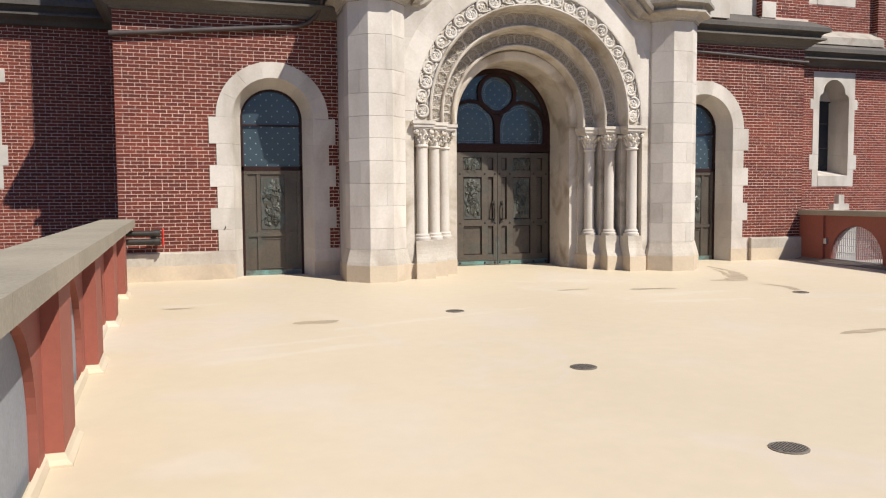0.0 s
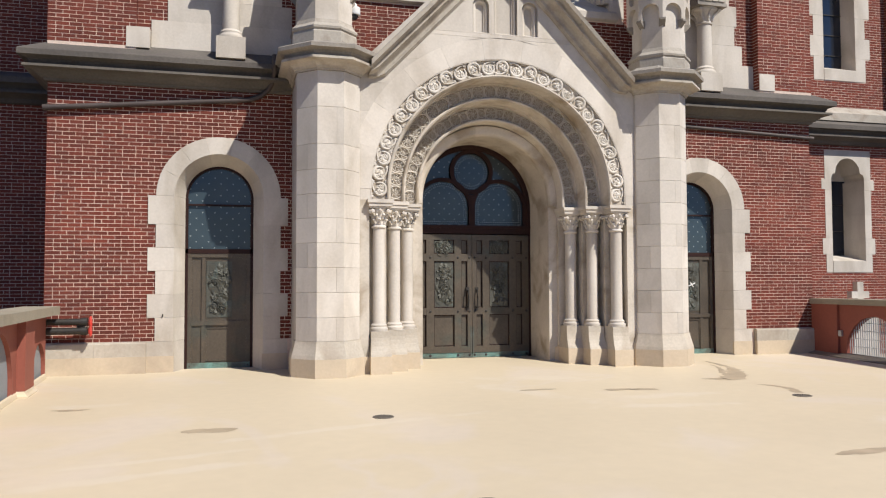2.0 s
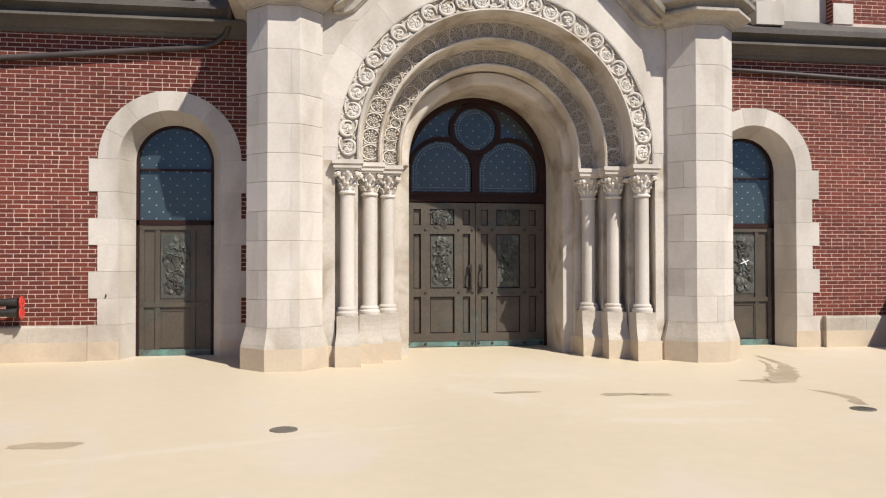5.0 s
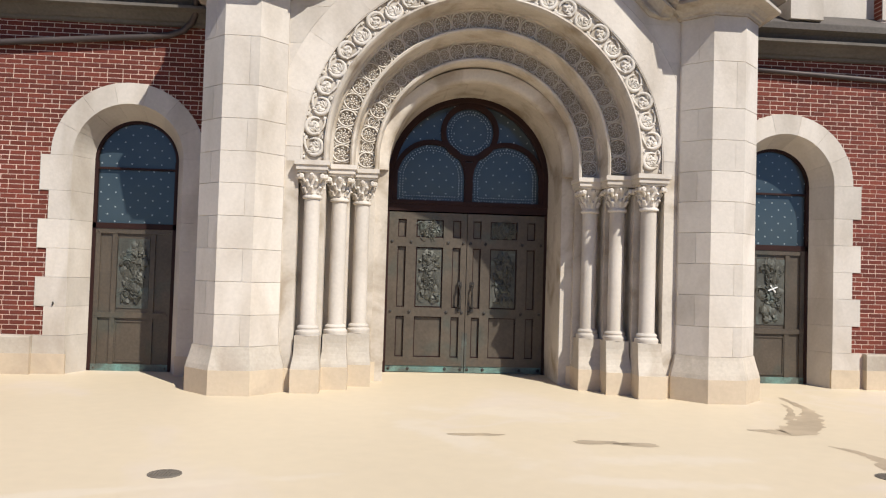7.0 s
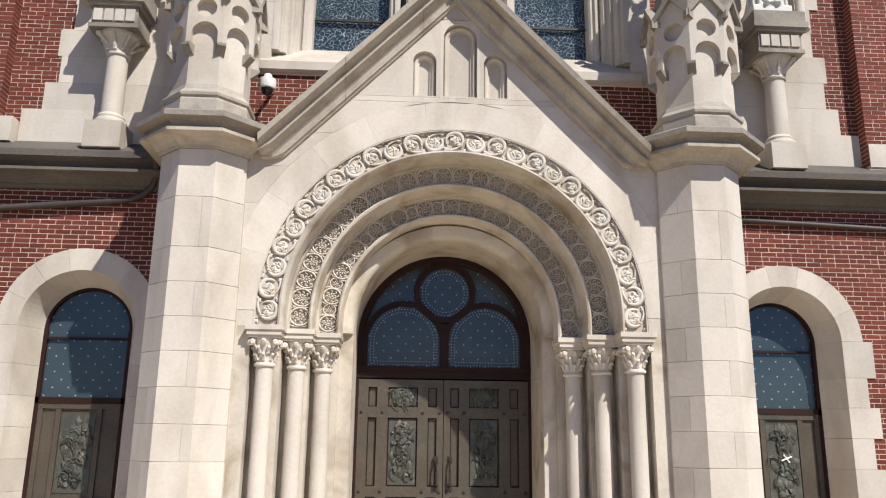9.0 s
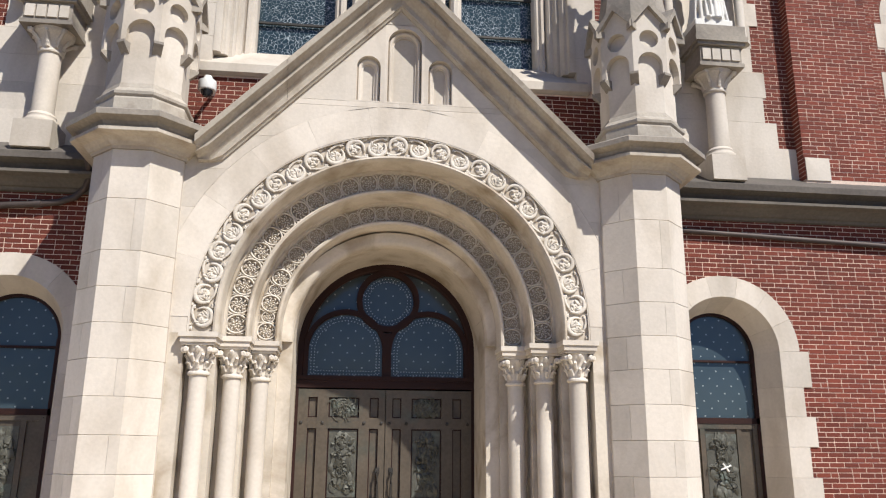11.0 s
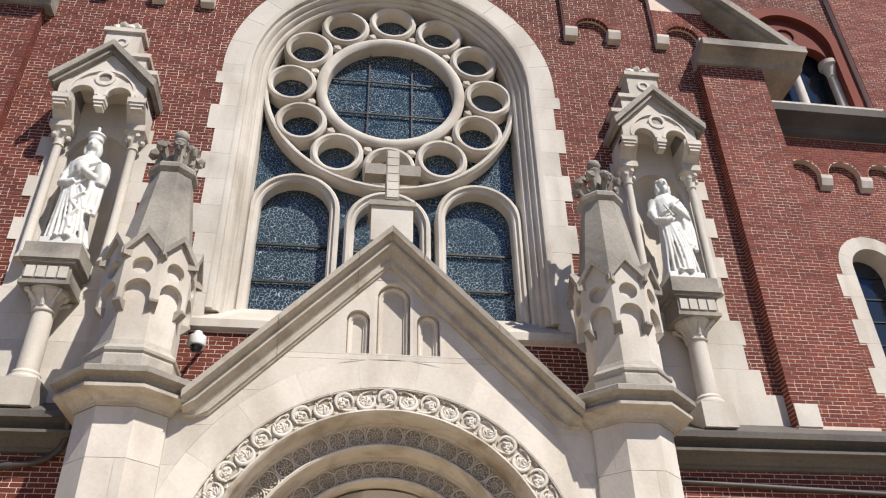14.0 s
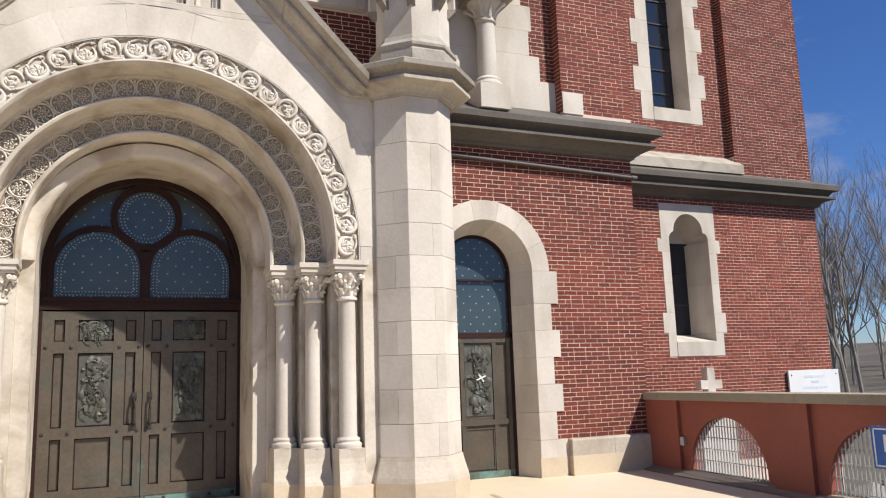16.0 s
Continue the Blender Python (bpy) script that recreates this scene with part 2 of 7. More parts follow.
add_marks(M_DECK, (0.572, 0.488, 0.372), ((-5.3, -7.25, 1.2, 0.13, 0.28), (-5.3, -6.72, 1.2, 0.09, 0.25), (-6.3, -10.4, 0.4, 0.4, 0.0), (0.3, -2.35, 1.3, 0.30, -0.25), (-0.45, -3.7, 1.2, 0.28, -1.1),
                                         (0.9, -5.25, 1.4, 0.16, -0.1), (-3.2, -5.6, 1.9, 0.11, 0.3), (1.4, -4.5, 1.1, 0.2, 0.1), (-6.4, -3.4, 0.5, 0.25, 0.2), (3.4, -6.8, 0.9, 0.35, 0.2)))


def glass(name, kind):
    """Dark reflecting glazing: kind 'studs' has a diamond grid of small pale crosses, kind 'leads' pale crazed lead lines."""
    m = bpy.data.materials.new(name)
    m.use_nodes = True
    n, l = m.node_tree.nodes, m.node_tree.links
    b = n["Principled BSDF"]
    b.inputs["Roughness"].default_value = 0.12
    b.inputs["IOR"].default_value = 1.5
    g = n.new("ShaderNodeNewGeometry")

    def math_node(op, p, q=None, val=None):
        k = n.new("ShaderNodeMath")
        k.operation = op
        l.new(p, k.inputs[0])
        if q is not None:
            l.new(q, k.inputs[1])
        if val is not None:
            k.inputs[1].default_value = val
        return k.outputs[0]

    tint = n.new("ShaderNodeTexNoise")
    tint.inputs["Scale"].default_value = 1.6
    l.new(g.outputs["Position"], tint.inputs["Vector"])
    mixt = n.new("ShaderNodeMix")
    mixt.data_type = "RGBA"
    l.new(tint.outputs["Fac"], mixt.inputs[0])
    if kind == "leads":
        v = n.new("ShaderNodeTexVoronoi")
        v.feature = "DISTANCE_TO_EDGE"
        v.inputs["Scale"].default_value = 16.5
        v.inputs["Randomness"].default_value = 1.0
        w = n.new("ShaderNodeTexNoise")
        w.inputs["Scale"].default_value = 3.0
        l.new(g.outputs["Position"], w.inputs["Vector"])
        wm = n.new("ShaderNodeMix")
        wm.data_type = "RGBA"
        wm.blend_type = "ADD"
        wm.inputs[0].default_value = 0.25
        l.new(g.outputs["Position"], wm.inputs[6])
        l.new(w.outputs["Color"], wm.inputs[7])
        l.new(wm.outputs[2], v.inputs["Vector"])
        cells = n.new("ShaderNodeTexNoise")
        cells.inputs["Scale"].default_value = 1.9
        l.new(g.outputs["Position"], cells.inputs["Vector"])
        busy = n.new("ShaderNodeMapRange")
        busy.inputs["From Min"].default_value, busy.inputs["From Max"].default_value = 0.35, 0.65
        busy.inputs["To Min"].default_value, busy.inputs["To Max"].default_value = 0.012, 0.030
        l.new(cells.outputs["Fac"], busy.inputs["Value"])
        line = math_node("LESS_THAN", v.outputs["Distance"], busy.outputs["Result"])
        mixt.inputs[6].default_value, mixt.inputs[7].default_value = (0.012, 0.026, 0.038, 1), (0.034, 0.055, 0.068, 1)
        linecol = (0.33, 0.37, 0.39, 1)
    else:
        sp = n.new("ShaderNodeSeparateXYZ")
        l.new(g.outputs["Position"], sp.inputs[0])
        step = 0.15
        u = math_node("DIVIDE", math_node("ADD", sp.outputs["X"], sp.outputs["Z"]), val=step * 1.414)
        w = math_node("DIVIDE", math_node("SUBTRACT", sp.outputs["X"], sp.outputs["Z"]), val=step * 1.414)
        fu = math_node("ABSOLUTE", math_node("SUBTRACT", math_node("FRACT", u), val=0.5))
        fw = math_node("ABSOLUTE", math_node("SUBTRACT", math_node("FRACT", w), val=0.5))
        near = math_node("LESS_THAN", math_node("MAXIMUM", fu, fw), val=0.085)
        thin = math_node("LESS_THAN", math_node("MINIMUM", fu, fw), val=0.035)
        line = math_node("MULTIPLY", near, thin)
        # base tint lifted to stand in for sky and trees mirrored in the panes
        mixt.inputs[6].default_value, mixt.inputs[7].default_value = (0.028, 0.043, 0.054, 1), (0.050, 0.068, 0.078, 1)
        linecol = (0.24, 0.27, 0.27, 1)
    mixl = n.new("ShaderNodeMix")
    mixl.data_type = "RGBA"
    l.new(line, mixl.inputs[0])
    l.new(mixt.outputs[2], mixl.inputs[6])
    mixl.inputs[7].default_value = linecol
    l.new(mixl.outputs[2], b.inputs["Base Color"])
    wav = n.new("ShaderNodeTexNoise")
    wav.inputs["Scale"].default_value = 2.2
    l.new(g.outputs["Position"], wav.inputs["Vector"])
    bp = n.new("ShaderNodeBump")
    bp.inputs["Strength"].default_value, bp.inputs["Distance"].default_value = 0.12, 0.05
    l.new(wav.outputs["Fac"], bp.inputs["Height"])
    l.new(bp.outputs["Normal"], b.inputs["Normal"])
    return m


M_STUD = glass("studded_blue_glass", "studs")
M_LEADED = glass("leaded_stained_glass", "leads")
M_PLAIN = material("dark_window_glass", (0.015, 0.02, 0.03), 0.06, big=(1, 0.2), fine=(3, 0.05), bump=0.0, spec=0.6)


# ---- mesh helpers ----
def finish(name, bm, mat, parent=None, label="", smooth=False):
    bmesh.ops.remove_doubles(bm, verts=bm.verts, dist=0.00005)
    bmesh.ops.recalc_face_normals(bm, faces=bm.faces)
    me = bpy.data.meshes.new(name)
    bm.to_mesh(me)
    bm.free()
    me.materials.append(mat)
    if smooth:
        for p in me.polygons:
            p.use_smooth = True
        me.set_sharp_from_angle(angle=radians(38))
    ob = new(name, me)
    if parent is not None:
        ob.parent = parent
    if label:
        ob["label"] = label
    return ob


def part(name, bm, mat, parent, label="", smooth=False):
    return finish(name, bm, mat, parent, label, smooth)


def thing(name, label, category, group="", kind=""):
    ob = new(name)
    return tagged(ob, label, category, group, kind)


def box(bm, x0, x1, y0, y1, z0, z1):
    v = [bm.verts.new(p) for p in ((x0, y0, z0), (x1, y0, z0), (x1, y1, z0), (x0, y1, z0), (x0, y0, z1), (x1, y0, z1), (x1, y1, z1), (x0, y1, z1))]
    for f in ((3, 2, 1, 0), (4, 5, 6, 7), (0, 1, 5, 4), (1, 2, 6, 5), (2, 3, 7, 6), (3, 0, 4, 7)):
        bm.faces.new([v[i] for i in f])
    return v


def bevel(bm, w, seg=1, angle=40):
    es = [e for e in bm.edges if len(e.link_faces) == 2 and e.calc_face_angle(0) > radians(angle)]
    bmesh.ops.bevel(bm, geom=es, offset=w, segments=seg, affect="EDGES", clamp_overlap=True)


def prism(bm, pts, a, b, axis="y"):
    """A polygon of (u, v) pushed from a to b: axis y takes (x, z), x takes (y, z), z takes (x, y)."""
    def at(p, d):
        return {"y": (p[0], d, p[1]), "x": (d, p[0], p[1]), "z": (p[0], p[1], d)}[axis]
    lo = [bm.verts.new(at(p, a)) for p in pts]
    hi = [bm.verts.new(at(p, b)) for p in pts]
    bm.faces.new(lo)
    bm.faces.new(hi[::-1])
    k = len(pts)
    for i in range(k):
        bm.faces.new((lo[i], lo[(i + 1) % k], hi[(i + 1) % k], hi[i]))
    return lo + hi


def skin(bm, rings, closed_ring=True, closed_path=False, caps=True):
    """Faces between rings of points."""
    vs = [[bm.verts.new(p) for p in r] for r in rings]
    k = len(rings[0])
    n = len(vs)
    for i in range(n if closed_path else n - 1):
        a, b = vs[i], vs[(i + 1) % n]
        for j in range(k if closed_ring else k - 1):
            bm.faces.new((a[j], a[(j + 1) % k], b[(j + 1) % k], b[j]))
    if caps and not closed_path and closed_ring:
        bm.faces.new(vs[0][::-1])
        bm.faces.new(vs[-1])
    return vs


def lathe(bm, prof, cx, cy, seg=24, phase=0.0, k=1.0):
    """Profile of (radius, z) turned about the upright axis at (cx, cy)."""
    rings = [[(cx + r * k * math.cos(phase + 2 * math.pi * i / seg), cy + r * k * math.sin(phase + 2 * math.pi * i / seg), z) for i in range(seg)] for r, z in prof]
    return skin(bm, rings)


OCT = 1 / math.cos(math.pi / 8)


def octo(bm, prof, cx, cy):
    """Profile of (apothem, z) on an octagon with a face to the front."""
    return lathe(bm, prof, cx, cy, 8, math.pi / 8, OCT)


def arch_sweep(bm, prof, cx, cz, n=48, leg=0.0, a0=0.0, a1=math.pi):
    """Closed profile of (radius, y) carried round an arch, with straight legs of that length below the springing."""
    rings = []
    if leg:
        rings.append([(cx + r, y, cz - leg) for r, y in prof])
    for i in range(n + 1):
        a = a0 + (a1 - a0) * i / n
        rings.append([(cx + r * math.cos(a), y, cz + r * math.sin(a)) for r, y in prof])
    if leg:
        rings.append([(cx - r, y, cz - leg) for r, y in prof])
    return skin(bm, rings)


def ring_sweep(bm, prof, cx, cz, n=32):
    rings = [[(cx + r * math.cos(2 * math.pi * i / n), y, cz + r * math.sin(2 * math.pi * i / n)) for r, y in prof] for i in range(n)]
    return skin(bm, rings, closed_path=True)


def path_sweep(bm, path, prof, closed=False):
    """Closed profile of (out, z) carried along a plan path; out is to the right of the way, mitred at corners."""
    n = len(path)
    rings = []
    for i, p in enumerate(path):
        p = Vector(p)
        a = Vector(path[i - 1]) if (i or closed) else None
        b = Vector(path[(i + 1) % n]) if (i < n - 1 or closed) else None
        d = [v.normalized() for v in ((p - a) if a is not None else None, (b - p) if b is not None else None) if v is not None]
        nn = [Vector((v.y, -v.x)) for v in d]
        m = (nn[0] + nn[-1]) / 2
        m = m / m.length_squared
        rings.append([(p.x + m.x * o, p.y + m.y * o, z) for o, z in prof])
    return skin(bm, rings, closed_path=closed)


def arch_pts(cx, cz, r, a0=0.0, a1=math.pi, n=20):
    return [(cx + r * math.cos(a0 + (a1 - a0) * i / n), cz + r * math.sin(a0 + (a1 - a0) * i / n)) for i in range(n + 1)]


def arch_plate(bm, x0, x1, z0, z1, y0, y1, cx, half, zs, zb=None, n=20):
    """A wall slab with one round-headed opening; zb: its sill, if it has one."""
    if x0 < cx - half:
        box(bm, x0, cx - half, y0, y1, z0, z1)
    if x1 > cx + half:
        box(bm, cx + half, x1, y0, y1, z0, z1)
    if zb is not None and zb > z0:
        box(bm, cx - half, cx + half, y0, y1, z0, zb)
    pts = arch_pts(cx, zs, half, math.pi, 0.0, n)
    for p, q in zip(pts[:-1], pts[1:]):
        prism(bm, [(p[0], p[1]), (q[0], q[1]), (q[0], z1), (p[0], z1)], y0, y1)


def tube(bm, pts, r, seg=8, taper=1.0):
    """A round bar along points, thinning to r*taper."""
    rings = []
    k = len(pts)
    up = Vector((0.12, 0.31, 0.94))
    for i, p in enumerate(pts):
        p = Vector(p)
        d = (Vector(pts[min(i + 1, k - 1)]) - Vector(pts[max(i - 1, 0)])).normalized()
        u = d.cross(up)
        if u.length < 1e-3:
            u = d.cross(Vector((1, 0, 0)))
        u.normalize()
        v = d.cross(u)
        rr = r * (1 + (taper - 1) * i / max(k - 1, 1))
        rings.append([p + u * rr * math.cos(2 * math.pi * j / seg) + v * rr * math.sin(2 * math.pi * j / seg) for j in range(seg)])
    return skin(bm, rings)


def lump(bm, c, rx, ry, rz, sub=1, seed=0, rough=0.0):
    g = bmesh.ops.create_icosphere(bm, subdivisions=sub, radius=1.0)["verts"]
    for v in g:
        k = 1 + rough * noise.noise(v.co * 2.3 + Vector((seed, seed * 1.7, 0)))
        v.co = Vector((c[0] + v.co.x * rx * k, c[1] + v.co.y * ry * k, c[2] + v.co.z * rz * k))
    return g


# ---- setting ----
P = 0.14            # the portal's axis
AX = 0.10           # the front's axis
DOOR_X = (-4.79, 4.86)
NICHE_X = (-4.62, 4.93)
WIN_X, WIN_Z = 0.18, 12.34
TOW_X = (-10.66, 10.80)


def floor_z(y):
    return 0.05 + 0.014 * y


def build_ground():
    bm = bmesh.new()
    n = 46
    vs = []
    for i in range(n + 1):
        row = []
        for j in range(n + 1):
            u, v = (i / n * 2 - 1), (j / n * 2 - 1)
            x, y = 900 * u * abs(u) ** 1.6 + 5, 900 * v * abs(v) ** 1.6 + 5
            d = math.hypot(x, y)
            z = -1.3 + (0 if d < 30 else 1.2 * noise.noise(Vector((x * 0.02, y * 0.02, 3)))) + max(0, (x - 26)) * 0.055 * (1 if x < 180 else 180 / x)
            row.append(bm.verts.new((x, y, z)))
        vs.append(row)
    for i in range(n):
        for j in range(n):
            bm.faces.new((vs[i][j], vs[i + 1][j], vs[i + 1][j + 1], vs[i][j + 1]))
    return tagged(finish("ground", bm, M_GROUND, smooth=True), "dry early-spring grass and bare soil round the church", "ground", kind="structure")


def deck_edge(y):
    u = max(-y, 0.0)
    return 7.34 - 0.05 * min(u, 6) - 0.01 * max(u - 6, 0)


def build_floor():
    bm = bmesh.new()
    n = 24
    ys = [-24 + (25.2) * i / n for i in range(n + 1)]
    top = [[bm.verts.new((x, y, floor_z(y))) for x in (-7.9, deck_edge(y))] for y in ys]
    low = [[bm.verts.new((x, y, -1.4)) for x in (-7.9, deck_edge(y))] for y in (ys[0], ys[-1])]
    for a, b in zip(top[:-1], top[1:]):
        bm.faces.new((a[0], a[1], b[1], b[0]))
    bm.faces.new((top[0][0], low[0][0], low[0][1], top[0][1]))
    bm.faces.new((top[-1][0], top[-1][1], low[1][1], low[1][0]))
    bm.faces.new([r[0] for r in top] + [low[1][0], low[0][0]])
    side = [bm.verts.new((r[1].co.x, r[1].co.y, -1.4)) for r in top[1:-1]]
    foot = [low[0][1]] + side + [low[1][1]]
    for i in range(n):
        bm.faces.new((top[i][1], top[i + 1][1], foot[i + 1], foot[i]))
    bm.faces.new([low[1][0], low[0][0]] + foot)
    return tagged(finish("floor", bm, M_DECK), "cream waterproof coating on the terrace deck, patchy and smooth", "terrace floor", kind="structure")


build_ground()
deck = build_floor()

# brick walls: mortar bodies, the bricks are laid on them at the end
wall_front = thing("wall_front", "dark red brick front wall with pale mortar joints", "wall", kind="structure")
bm = bmesh.new()
arch_plate(bm, -7.6, -2.3, 0.0, 5.66, 0.008, 0.75, DOOR_X[0], 0.92, 3.08)
arch_plate(bm, 2.55, 7.6, 0.0, 5.66, 0.008, 0.75, DOOR_X[1], 0.92, 3.08)
box(bm, -7.59, -7.0, 0.75, 2.7, 0.0, 13.4)
box(bm, 7.0, 7.59, 0.75, 2.7, 0.0, 13.4)
part("mortar_bed", bm, M_MORTAR, wall_front)
bm = bmesh.new()
arch_plate(bm, -7.6, -2.95, 5.66, 13.4, 0.108, 0.75, NICHE_X[0], 0.46, 10.0, 7.8)
arch_plate(bm, 3.4, 7.6, 5.66, 13.4, 0.108, 0.75, NICHE_X[1], 0.46, 10.0, 7.8)
arch_plate(bm, -2.95, 3.4, 5.66, 15.8, 0.108, 0.75, WIN_X, 2.75, WIN_Z, 7.0, 40)
prism(bm, [(-7.9, 13.4), (-2.95, 13.4), (-2.95, 15.8), (3.4, 15.8), (3.4, 13.4), (8.0, 13.4), (0.1, 21.6)], 0.108, 0.75)
part("upper_mortar_bed", bm, M_MORTAR, wall_front)
bm = bmesh.new()
for x0, x1 in ((-7.6, -6.2), (6.28, 7.6)):
    box(bm, x0, x1, -0.092, 0.105, 5.6, 13.45)
part("pilaster_mortar_bed", bm, M_MORTAR, wall_front)
for x in (-6.2, 6.276):
    bm = bmesh.new()
    for k in range(114):
        box(bm, x, x + 0.004, -0.094 if k % 2 else -0.09, 0.1, 5.686 + k * 0.0675, 5.741 + k * 0.0675)
    part("pilaster_return", bm, M_BRICK, wall_front)["kind"] = "stuff"
# closing body behind the front: an added near-black sheet for unlit rooms behind the glass
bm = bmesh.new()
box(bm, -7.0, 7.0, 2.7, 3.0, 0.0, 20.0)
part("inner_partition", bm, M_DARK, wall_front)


NARROW_STONES = ((2.28, 0.71), (2.69, 0.81), (3.31, 0.71), (3.94, 0.71), (4.20, 0.81))


def build_tower(side):
    cx = TOW_X[side]
    s = -1 if side == 0 else 1
    name = "wall_tower"
    t = thing(name, "red brick bell tower wall with stone trim, set back behind the front", "wall", kind="structure")
    y = 2.438
    inner, outer = (-7.59, -14.36) if side == 0 else (7.59, 14.5)
    xa, xb = min(inner, outer), max(inner, outer)
    bm = bmesh.new()
    nx = cx
    arch_plate(bm, xa, xb, -1.3, 5.5, y, y + 0.7, nx, 0.60, 4.28, 1.95)
    pl, pr = cx - 1.47, cx + 1.47
    box(bm, xa, pl, y, y + 0.9, 5.5, 14.1)
    box(bm, pr, xb, y, y + 0.9, 5.5, 14.1)
    arch_plate(bm, pl, pr, 5.5, 14.1, y + 0.17, y + 0.9, cx, 0.60, 10.35, 7.0)
    # belfry stage
    box(bm, xa, pl, y, y + 0.9, 14.1, 21)
    box(bm, pr, xb, y, y + 0.9, 14.1, 21)
    arch_plate(bm, pl, pr, 14.1, 21, y + 0.17, y + 0.9, cx, 1.15, 17.3, 14.6)
    # side walls and back
    box(bm, xa, xa + 0.6, y + 0.9, 9.5, -1.3, 21)
    box(bm, xb - 0.6, xb, y + 0.9, 9.5, -1.3, 21)
    box(bm, xa + 0.6, xb - 0.6, 9.0, 9.5, -1.3, 21)
    box(bm, xa + 0.6, xb - 0.6, y + 0.9, 9.0, 20.6, 21)
    part("mortar_bed", bm, M_MORTAR, t)
    # unseen dark sheet, added in place of the tower's unlit inside
    bm = bmesh.new()
    box(bm, xa + 0.6, xb - 0.6, y + 1.6, y + 1.7, -1.3, 20.6)
    part("inner_partition", bm, M_DARK, t)
    # stone string courses
    prof = [(0, 5.08), (0.08, 5.10), (0.12, 5.18), (0.22, 5.225), (0.32, 5.245), (0.335, 5.25), (0.335, 5.29), (0.235, 5.30), (0.24, 5.34), (0.30, 5.41), (0.40, 5.43), (0.40, 5.54), (0.38, 5.56), (0.0, 5.72)]
    path = [(xb, 9.0), (xb, y), (xa, y)] if side == 1 else [(xb, y), (xa, y), (xa, 9.0)]
    bm = bmesh.new()
    path_sweep(bm, path[::-1], prof)
    part("string_course", bm, M_SOOT, t, "weathered grey-brown stone string course")
    bm = bmesh.new()
    prism(bm, [(y + 0.17, 5.70), (y - 0.14, 5.70), (y - 0.14, 5.90), (y + 0.16, 6.12), (y + 0.17, 6.12)], pl - 0.06, pr + 0.1, "x")
    bevel(bm, 0.012)
    part("sloped_sill", bm, M_COPING, t, "pale sloped stone ledge")
    prof = [(0, 13.85), (0.10, 13.90), (0.16, 14.05), (0.42, 14.20), (0.48, 14.24), (0.48, 14.46), (0.0, 14.70)]
    bm = bmesh.new()
    path_sweep(bm, path[::-1], prof)
    part("belfry_cornice", bm, M_SOOT, t)
    # corbel table in brick
    bm = bmesh.new()
    w = (pr - pl) / 3
    for i in range(3):
        c = pl + w * (i + 0.5)
        arch_plate(bm, c - w / 2, c + w / 2, 12.75, 14.0, y + 0.02, y + 0.172, c, w / 2 - 0.10, 12.78)
    part("corbel_table", bm, M_MORTAR, t)
    for x in (pl, pr - 0.004):
        bm = bmesh.new()
        for k in range(104):
            box(bm, x, x + 0.004, y - 0.002 + 0.004 * (k % 2), y + 0.165, 6.14 + k * 0.0675, 6.196 + k * 0.0675)
        part("pilaster_return", bm, M_BRICK, t)["kind"] = "stuff"
    for i in (1, 2):
        bm = bmesh.new()
        x = pl + w * i
        prism(bm, [(y + 0.17, 12.42), (y + 0.06, 12.50), (y - 0.0, 12.66), (y - 0.0, 12.76), (y + 0.17, 12.76)], x - 0.14, x + 0.14, "x")
        part("corbel", bm, M_STONE, t)
    # tall window: stone surround with wide and narrow blocks
    yp = y + 0.17
    for bm in surround_mesh(cx, 0.50, 0.81, 0.96, 6.83, 10.35, yp - 0.012, yp + 0.45, 0.42, 7.12, 0.62, step=0.54):
        part("surround_stone", bm, M_STONE, t)
    bm = bmesh.new()
    prism(bm, [(cx - 0.52, 7.0), (cx + 0.52, 7.0)] + arch_pts(cx, 10.35, 0.52), yp + 0.42, yp + 0.45)
    win = part("window_pane", bm, M_PLAIN, t, "dark leaded window glass")
    bm = bmesh.new()
    for k in range(6):
        box(bm, cx - 0.5, cx + 0.5, yp + 0.395, yp + 0.42, 7.6 + k * 0.55, 7.625 + k * 0.55)
    part("glazing_bar", bm, M_IRON, t)
    # narrow trefoil-headed window
    for bm in surround_mesh(nx, 0.51, 0.71, 0.81, 1.81, None, y - 0.012, y + 0.69, 0.60, 2.10, 0.80, top=4.95, trefoil=4.20, pattern=NARROW_STONES):
        part("surround_stone", bm, M_STONE, t)
    bm = bmesh.new()
    box(bm, nx - 0.5, nx + 0.5, y + 0.66, y + 0.68, 2.0, 4.25)
    part("window_pane", bm, M_PLAIN, t)
    bm = bmesh.new()
    box(bm, nx - 0.5, nx + 0.5, y + 0.64, y + 0.69, 4.25, 4.9)
    part("window_lintel", bm, M_STONE, t)
    bm = bmesh.new()
    for k in (2.9, 3.6):
        box(bm, nx - 0.44, nx + 0.44, y + 0.63, y + 0.65, k, k + 0.02)
    box(bm, nx - 0.2, nx - 0.18, y + 0.63, y + 0.65, 2.2, 4.24)
    part("glazing_bar", bm, M_IRON, t)
    # belfry opening
    yb = yp
    bm = bmesh.new()
    arch_sweep(bm, [(1.42, yb - 0.02), (1.42, yb + 0.3), (1.12, yb + 0.3), (1.12, yb - 0.02)], cx, 17.3, 28, 2.6)
    part("belfry_arch", bm, M_BRICK, t)
    bm = bmesh.new()
    arch_plate(bm, cx - 1.15, cx, 16.9, 18.5, yb + 0.15, yb + 0.4, cx - 0.56, 0.45, 16.95)
    arch_plate(bm, cx, cx + 1.15, 16.9, 18.5, yb + 0.15, yb + 0.4, cx + 0.56, 0.45, 16.95)
    part("tympanum", bm, M_BRICK, t)
    bm = bmesh.new()
